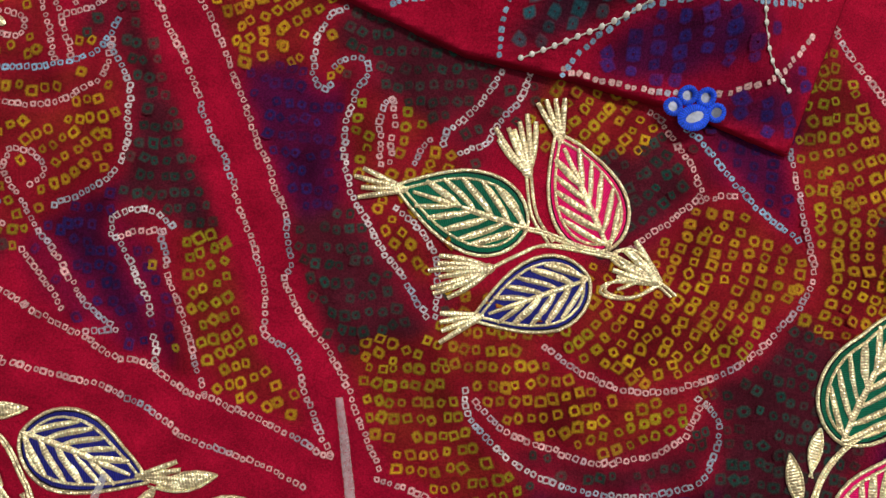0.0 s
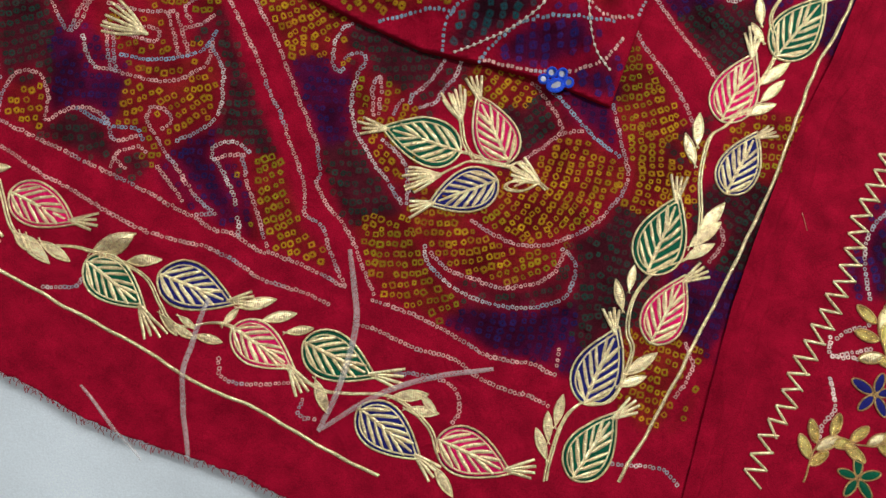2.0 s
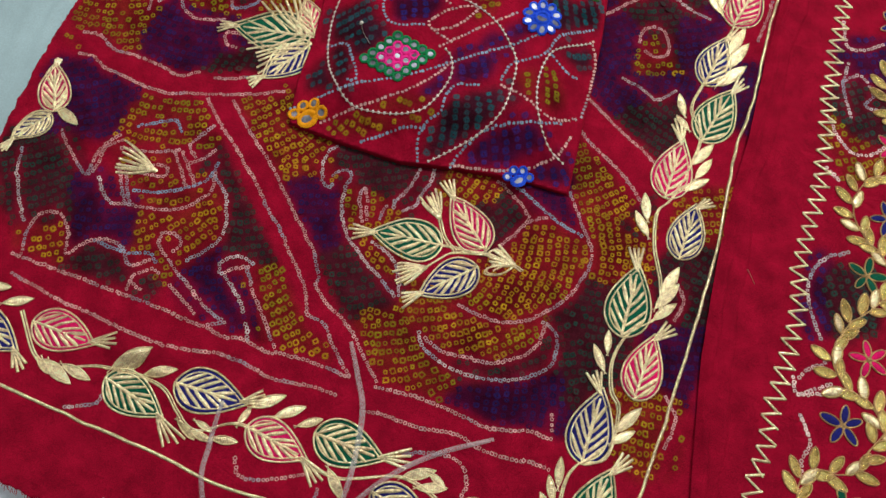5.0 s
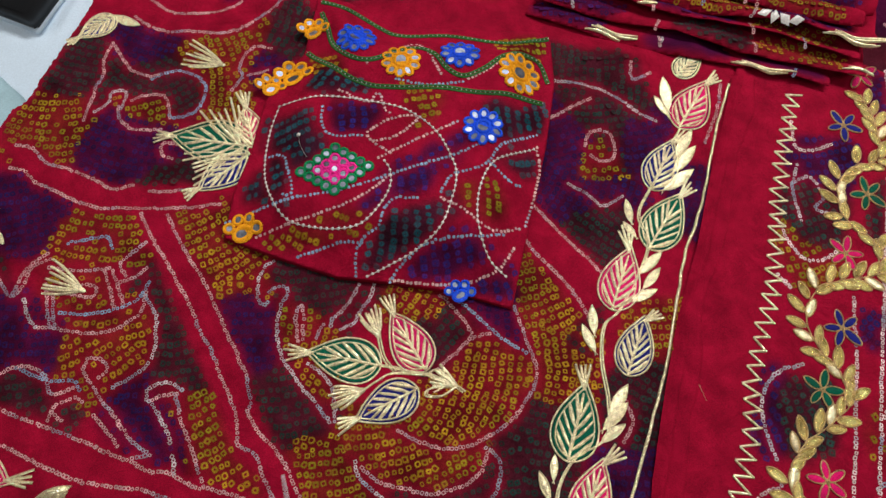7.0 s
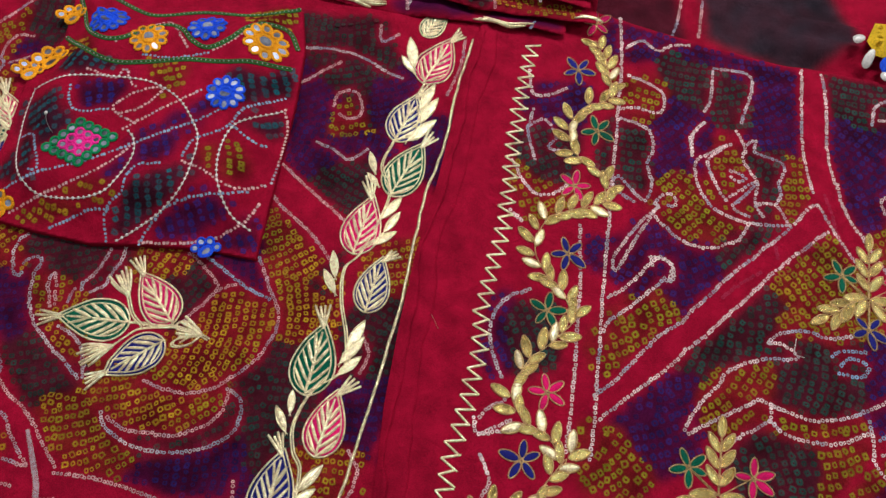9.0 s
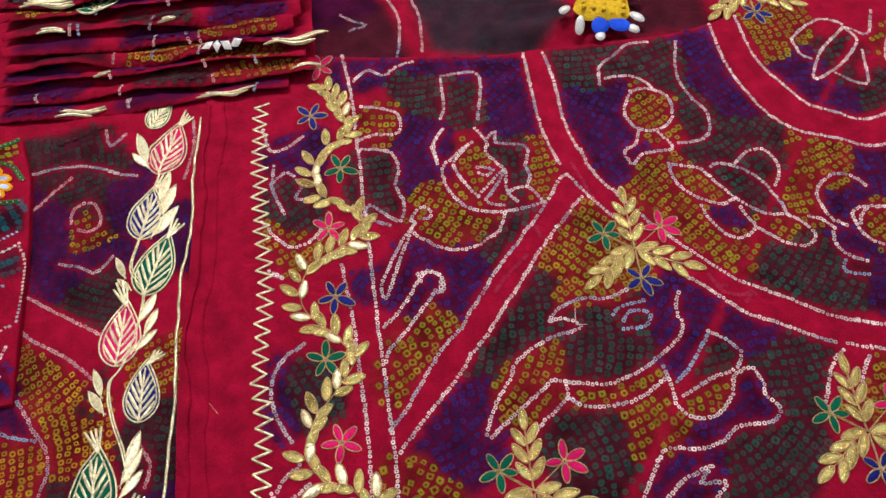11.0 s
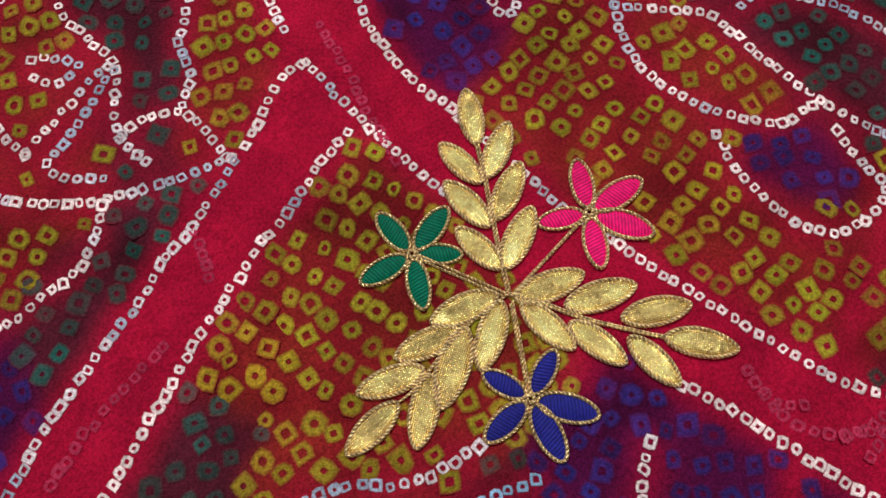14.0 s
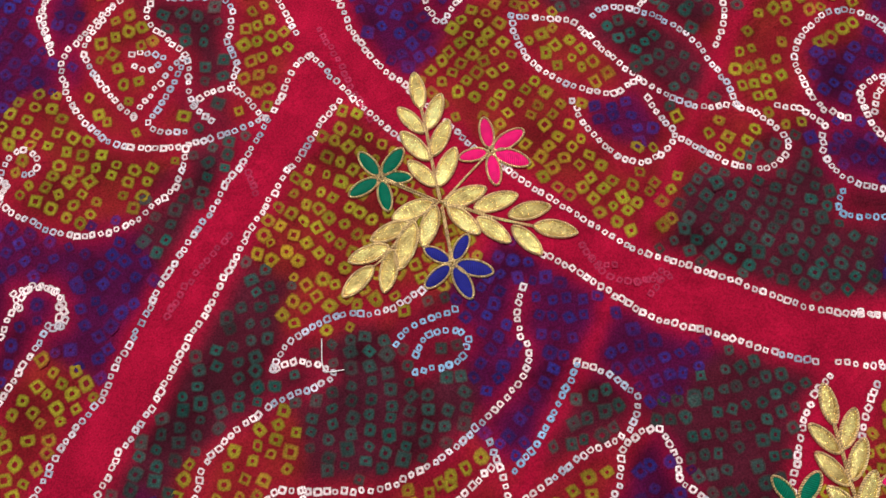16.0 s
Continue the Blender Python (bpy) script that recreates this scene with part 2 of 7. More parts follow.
class Zones:
    """Where each dyed field reaches: the nearest field, how far off it is, and how near the tied white lines and plain bands are."""

    def __init__(self, outline, fields, bands, lines, reach):
        self.fields, self.reach, self.cell = fields, reach, 1.5
        self.x0, self.y0 = min(p[0] for p in outline) - 6, min(p[1] for p in outline) - 6
        xs = np.arange(self.x0, max(p[0] for p in outline) + 8, self.cell)
        ys = np.arange(self.y0, max(p[1] for p in outline) + 8, self.cell)
        gx, gy = np.meshgrid(xs, ys)
        wx = np.array([wave(a, b, 22, 4.4) for a, b in zip(gx.ravel()[::1], gy.ravel()[::1])]).reshape(gx.shape)
        wy = np.roll(wx, (37, 61), (0, 1))
        hx, hy = gx + 7 * wx, gy + 7 * wy
        self.far, self.which = np.full(gx.shape, 99.0), np.zeros(gx.shape, int)
        for i, (tone, poly) in enumerate(fields):
            px, py = np.array(poly).T
            box = (gx > px.min() - 30) & (gx < px.max() + 30) & (gy > py.min() - 30) & (gy < py.max() + 30)
            d, _, _ = border_distance(hx[box], hy[box], poly)
            d = np.where(inside(hx[box], hy[box], poly), -d, d)
            near = d < self.far[box]
            far, which = self.far[box], self.which[box]
            far[near], which[near] = d[near], i
            self.far[box], self.which[box] = far, which
        edge, _, _ = border_distance(gx, gy, outline[::6] if len(outline) > 200 else outline)
        self.edge = np.where(inside(gx, gy, outline), edge, -edge)
        self.plain = np.full(gx.shape, 99.0)
        for poly in bands:
            px, py = np.array(poly).T
            box = (gx > px.min() - 9) & (gx < px.max() + 9) & (gy > py.min() - 9) & (gy < py.max() + 9)
            d, _, _ = border_distance(gx[box], gy[box], poly)
            d = np.where(inside(gx[box], gy[box], poly), -d, d)
            self.plain[box] = np.minimum(self.plain[box], d)
        self.line = np.full(gx.shape, 9.0)
        for ink, pts in lines:
            for x, y in spline(pts, 3.0):
                i, j = int((x - self.x0) / self.cell), int((y - self.y0) / self.cell)
                s = (slice(max(0, j - 6), max(0, j + 7)), slice(max(0, i - 6), max(0, i + 7)))
                self.line[s] = np.minimum(self.line[s], np.hypot(gx[s] - x, gy[s] - y))

    def dye_at(self, x, y):
        """The cloth's own colour there."""
        u, w = (x - self.dye_x) / self.dye_step, (y - self.dye_y) / self.dye_step
        i, j = max(0, min(self.dye.shape[1] - 2, int(u))), max(0, min(self.dye.shape[0] - 2, int(w)))
        u, w = max(0.0, min(1.0, u - i)), max(0.0, min(1.0, w - j))
        d = self.dye
        return (d[j, i] * (1 - u) + d[j, i + 1] * u) * (1 - w) + (d[j + 1, i] * (1 - u) + d[j + 1, i + 1] * u) * w

    def look_up(self, x, y):
        i = np.clip(((np.asarray(x) - self.x0) / self.cell + 0.5).astype(int), 0, self.far.shape[1] - 1)
        j = np.clip(((np.asarray(y) - self.y0) / self.cell + 0.5).astype(int), 0, self.far.shape[0] - 1)
        return self.far[j, i], self.which[j, i], np.where(self.edge[j, i] < 2.5, -1.0, self.plain[j, i]), self.line[j, i]


def cloth_mesh(name, outline, height, zones, label, category, step=2.5, mat=None):
    """A sheet of cloth inside the outline, on its own grid, dyed in soft-edged fields."""
    xs = np.arange(min(p[0] for p in outline) - step, max(p[0] for p in outline) + 2 * step, step)
    ys = np.arange(min(p[1] for p in outline) - step, max(p[1] for p in outline) + 2 * step, step)
    gx, gy = np.meshgrid(xs, ys)
    within = inside(gx, gy, outline)
    quad = within[:-1, :-1] | within[1:, :-1] | within[:-1, 1:] | within[1:, 1:]
    used = np.zeros(within.shape, bool)
    used[:-1, :-1] |= quad
    used[1:, :-1] |= quad
    used[:-1, 1:] |= quad
    used[1:, 1:] |= quad
    rim = used & ~within
    _, bx, by = border_distance(gx[rim], gy[rim], outline)
    vx, vy = gx.copy(), gy.copy()
    vx[rim], vy[rim] = bx, by
    dye = np.empty((*gx.shape, 3))
    dye[:] = RED
    fuzz = np.array([wave(a, b, 9, 5.5) + 0.6 * wave(a, b, 3.5, 9.1) for a, b in zip(gx.ravel(), gy.ravel())]).reshape(gx.shape)
    far, which, plain, line = zones.look_up(gx, gy)
    tones = np.array([GROUND[t] for t, _ in zones.fields])
    k = smooth((zones.reach - far + 3 * fuzz) / 9) * (0.92 + 0.08 * np.clip(fuzz, -1, 1))
    k *= smooth((np.where(plain < 0, 0, plain) - 1.0 + 2.0 * fuzz) / 5) * (0.4 + 0.6 * smooth((line - 1.5 + 1.5 * fuzz) / 4))
    ground = tones[which]
    warm = np.array([t == "y" for t, _ in zones.fields])[which] * smooth((np.roll(fuzz, (11, 23), (0, 1)) + 0.15) / 0.5)
    ground = ground + warm[..., None] * np.array((0.03, 0.01, 0.0))
    dye = dye * (1 - k[..., None]) + ground * k[..., None]
    smudge = np.array([wave(a, b, 30, 3.9) + 0.5 * wave(a, b, 11, 8.2) for a, b in zip(gx.ravel(), gy.ravel())]).reshape(gx.shape)
    dye *= (1 - 0.45 * k * smooth((smudge - 0.05) / 0.35))[..., None]
    for _ in range(2):
        dye[1:-1, 1:-1] = 0.4 * dye[1:-1, 1:-1] + 0.15 * (dye[2:, 1:-1] + dye[:-2, 1:-1] + dye[1:-1, 2:] + dye[1:-1, :-2])
    dye *= (1 + 0.1 * fuzz)[..., None]
    zones.dye, zones.dye_x, zones.dye_y, zones.dye_step = dye, xs[0], ys[0], step
    index = -np.ones(gx.shape, int)
    index[used] = np.arange(used.sum())
    verts = [(x / 1000, y / 1000, height(x, y) / 1000) for x, y in zip(vx[used], vy[used])]
    faces = [(index[j, i], index[j, i + 1], index[j + 1, i + 1], index[j + 1, i]) for j, i in zip(*np.nonzero(quad))]
    mesh = bpy.data.meshes.new(name)
    mesh.from_pydata(verts, [], faces)
    col = mesh.attributes.new("dye", "FLOAT_COLOR", "POINT")
    col.data.foreach_set("color", np.column_stack([dye[used], np.ones(used.sum())]).ravel())
    mesh.materials.append(mat or CLOTH)
    for p in mesh.polygons:
        p.use_smooth = True
    ob = new(name, mesh)
    solid = ob.modifiers.new("thickness", "SOLIDIFY")
    solid.thickness, solid.offset = 0.0005, -1
    return tagged(ob, label, category)


class Dots:
    """Gathers the small tie-dyed rings of one cloth into one mesh."""

    def __init__(self, height, zones, olive=0.0, white=(0.78, 0.44, 0.43), hole=0.52, faint=1.0):
        self.zones, self.olive, self.white, self.hole, self.faint = zones, olive, np.array(white), hole, faint
        self.height, self.v, self.f, self.c = height, [], [], []

    def ring(self, x, y, size, ink, turn=0.0, hole=0.42, stretch=1.0, halo=1.2, edge=0.6):
        """One tied dot: a squarish ring that fades into the cloth's own colour at its rim and towards its middle."""
        rnd = random.random
        base, n = len(self.v), 8
        z = self.height(x, y) + 0.17 + 0.04 * rnd()
        gx, gy = self.height(x + 1.5, y) / 1.5 - self.height(x, y) / 1.5, self.height(x, y + 1.5) / 1.5 - self.height(x, y) / 1.5
        ground = self.zones.dye_at(x, y)
        ink = np.array(ink)
        hole *= 0.7 + 0.6 * rnd()
        cs, sn = math.cos(turn), math.sin(turn)
        tone = 0.74 + 0.5 * rnd()
        square = 1.06 + 0.2 * rnd()
        wobble = [0.88 + 0.24 * rnd() for _ in range(n)]
        for k, lift, full in ((halo, -0.07, 0.0), (0.98, 0.0, edge), (0.6 + 0.4 * hole, 0.04, 1.0), (hole * 1.12, 0.02, 0.85), (hole * 0.8, 0.0, 0.1)):
            for i in range(n):
                a = 2 * math.pi * i / n
                r = size / 2 * k * (square if i % 2 else 0.97) * wobble[i]
                u, w = r * math.cos(a) * stretch, r * math.sin(a)
                dx, dy = u * cs - w * sn, u * sn + w * cs
                self.v.append(((x + dx) / 1000, (y + dy) / 1000, (z + lift + gx * dx + gy * dy) / 1000))
                col = ink * tone * (0.85 + 0.3 * rnd()) * full + ground * (1 - full) if full else self.zones.dye_at(x + dx, y + dy)
                self.c.append((col[0], col[1], col[2], 1))
        for loop in (0, n, 2 * n, 3 * n):
            for i in range(n):
                j = (i + 1) % n
                self.f.append((base + loop + i, base + loop + j, base + loop + n + j, base + loop + n + i))

    def line(self, ink, points, size=2.35, pitch=2.6):
        pts = spline(points, pitch)
        for i, (x, y) in enumerate(pts):
            a, b = pts[max(0, i - 1)], pts[min(len(pts) - 1, i + 1)]
            turn = math.atan2(b[1] - a[1], b[0] - a[0]) + random.gauss(0, 0.2)
            tone = self.white if ink == "w" else np.array(INK[ink])
            if ink in "wm":
                k = max(0.0, wave(x, y, 16, 6.2) * 2.2 - (0.35 if ink == "w" else -0.1))
                tone = tone * (1 - min(k, 0.8)) + np.array((0.24, 0.34, 0.45)) * min(k, 0.8)
            tone = tone * (0.72 + 0.28 * self.faint)
            s = size * random.uniform(0.82, 1.15)
            self.ring(x + random.gauss(0, 0.25), y + random.gauss(0, 0.25), s, tone, turn, hole=self.hole, stretch=random.uniform(0.85, 1.15), halo=1.12, edge=0.75)

    def field(self, zones, number, pitch=(4.5, 5.6), size=3.75, hole=0.48):
        tone, poly = zones.fields[number]
        px, py = np.array(poly).T
        cx, cy = px.mean(), py.mean()
        turn = random.choice((0.0, 0.2, -0.25, 1.3)) + wave(cx, cy, 60, 2.2)
        reach = max(np.ptp(px), np.ptp(py)) + 20
        cs, sn = math.cos(turn), math.sin(turn)
        ink = np.array(INK["B" if tone == "b" else tone])
        if tone in "tn":
            pitch, size = (4.6, 7.4), 4.4
        for j in range(-int(reach / pitch[1]), int(reach / pitch[1]) + 1):
            slip = random.uniform(0, pitch[0])
            for i in range(-int(reach / pitch[0]), int(reach / pitch[0]) + 1):
                u, w = i * pitch[0] + slip + random.gauss(0, 0.45), j * pitch[1] + random.gauss(0, 0.4)
                w += 0.0045 * u * u + 2.0 * math.sin(u / 19 + 0.25 * j)
                x, y = cx + u * cs - w * sn, cy + u * sn + w * cs
                far, which, plain, line = zones.look_up(x, y)
                if which != number or far > zones.reach - 3 - 5 * random.random() ** 2 or plain < 3.0 or line < 3.2 or random.random() < 0.05:
                    continue
                lean = turn + math.atan(0.009 * u + 0.105 * math.cos(u / 19 + 0.25 * j)) + random.gauss(0, 0.3)
                if tone == "y":
                    k = max(0.0, min(1.0, self.olive + 0.5 + 1.2 * wave(x, y, 40, 3.7)))
                    col = ink * (1 - 0.85 * k) + np.array((0.22, 0.25, 0.012)) * 0.85 * k
                    col = col * (0.85 + 0.15 * self.faint)
                else:
                    col = ink * (0.75 + 0.5 * random.random()) * self.faint
                fade = 0.7 + 0.45 * max(-0.6, min(0.6, wave(x, y, 13, 7.1)))
                col = col * fade + zones.dye_at(x, y) * (1 - fade) if fade < 1 else col
                self.ring(x, y, size * random.uniform(0.78, 1.14), col, lean, hole=hole if tone == "y" else 0.75 * hole, stretch=random.uniform(0.8, 1.1), halo=1.22, edge=0.6)

    def finish(self, parent, label):
        mesh = bpy.data.meshes.new("dye_dots")
        mesh.from_pydata(self.v, [], self.f)
        col = mesh.attributes.new("dye", "FLOAT_COLOR", "POINT")
        col.data.foreach_set("color", np.array(self.c).ravel())
        mesh.materials.append(CLOTH)
        ob = new("dye_dots", mesh)
        ob.parent = parent
        return tagged(ob, label, kind="stuff")


def place(height, x, y, lift=0.0):
    return Vector((x / 1000, y / 1000, (height(x, y) + lift) / 1000))


def weave_layer(bm):
    return bm.verts.layers.float_vector.get("weave") or bm.verts.layers.float_vector.new("weave")


def ribbon(bm, height, line, width, lift=0.6, crown=0.35, ends=0.6):
    """A flat ribbon with a raised middle along a line of points; ends: how narrow it gets at both."""
    lay = weave_layer(bm)
    pts = [np.array(p, float) for p in line]
    rows, n, run = [], len(pts), random.uniform(0, 9)
    for i, p in enumerate(pts):
        a, b = pts[max(0, i - 1)], pts[min(n - 1, i + 1)]
        d = b - a
        d = d / (np.hypot(*d) + 1e-9)
        k = i / (n - 1)
        run += float(np.hypot(*(p - pts[i - 1]))) if i else 0
        w = width * (ends + (1 - ends) * math.sin(math.pi * k) ** 0.5 if ends < 1 else 1) / 2
        row = []
        for s, up in ((-1, -0.25), (-0.5, crown), (0.5, crown), (1, -0.25)):
            q = p + np.array((-d[1], d[0])) * w * s
            v = bm.verts.new(place(height, q[0], q[1], lift + up))
            v[lay] = Vector((run, w * s, 0))
            row.append(v)
        rows.append(row)
    for r0, r1 in zip(rows, rows[1:]):
        for i in range(3):
            bm.faces.new((r0[i], r0[i + 1], r1[i + 1], r1[i]))


def bulge(bm, height, outline, axis, lift, rise):
    """A pad over the outline, highest along its middle; axis: the way its threads are counted."""
    lay = weave_layer(bm)
    c = np.mean(outline, axis=0)
    d = np.array((1.0, 0.0)) if axis is None else np.array(axis, float)
    d = d / (np.hypot(*d) + 1e-9)

    def vert(x, y, up):
        v = bm.verts.new(place(height, x, y, up))
        v[lay] = Vector(((x - c[0]) * d[0] + (y - c[1]) * d[1], (y - c[1]) * d[0] - (x - c[0]) * d[1], 0))
        return v
    rings = [[vert(c[0] + (x - c[0]) * k, c[1] + (y - c[1]) * k, lift + rise * r) for x, y in outline] for k, r in ((1, 0), (0.85, 0.5), (0.5, 0.88))]
    top = vert(c[0], c[1], lift + rise)
    n = len(outline)
    for r0, r1 in zip(rings, rings[1:]):
        for i in range(n):
            j = (i + 1) % n
            bm.faces.new((r0[i], r0[j], r1[j], r1[i]))
    for i in range(n):
        bm.faces.new((rings[-1][i], rings[-1][(i + 1) % n], top))


def leaf_width(u):
    """Half width along a border leaf: full near its base, drawn in to a fine tip."""
    return (max(u, 0) ** 0.6 * max(1 - u, 0) ** 1.1) / 0.345


def border_leaf(base, tip, half, scale=1.0, n=34):
    base, tip = np.array(base, float), np.array(tip, float)
    d = tip - base
    side = np.array((-d[1], d[0])) / np.hypot(*d) * half * scale
    out = []
    for i in range(n):
        a = 2 * math.pi * i / n
        u = 0.5 - 0.5 * math.cos(a)
        out.append(base + d * (0.42 + (u - 0.42) * (0.35 + 0.65 * scale)) + side * math.copysign(leaf_width(u), math.sin(a)))
    return out


def leaf_outline(base, tip, half, n=22, point=1.0, lens=1.0):
    """A leaf's edge: round at the base, drawn out to the tip."""
    base, tip = np.array(base, float), np.array(tip, float)
    d = tip - base
    side = np.array((-d[1], d[0])) / np.hypot(*d) * half
    out = []
    for i in range(n):
        a = 2 * math.pi * i / n
        u = 0.5 - 0.5 * math.cos(a)
        w = math.copysign(abs(math.sin(a)) ** lens, math.sin(a)) * (1.0 - 0.55 * point * u ** 1.6) * 1.18
        out.append(base + d * u + side * w)
    return out


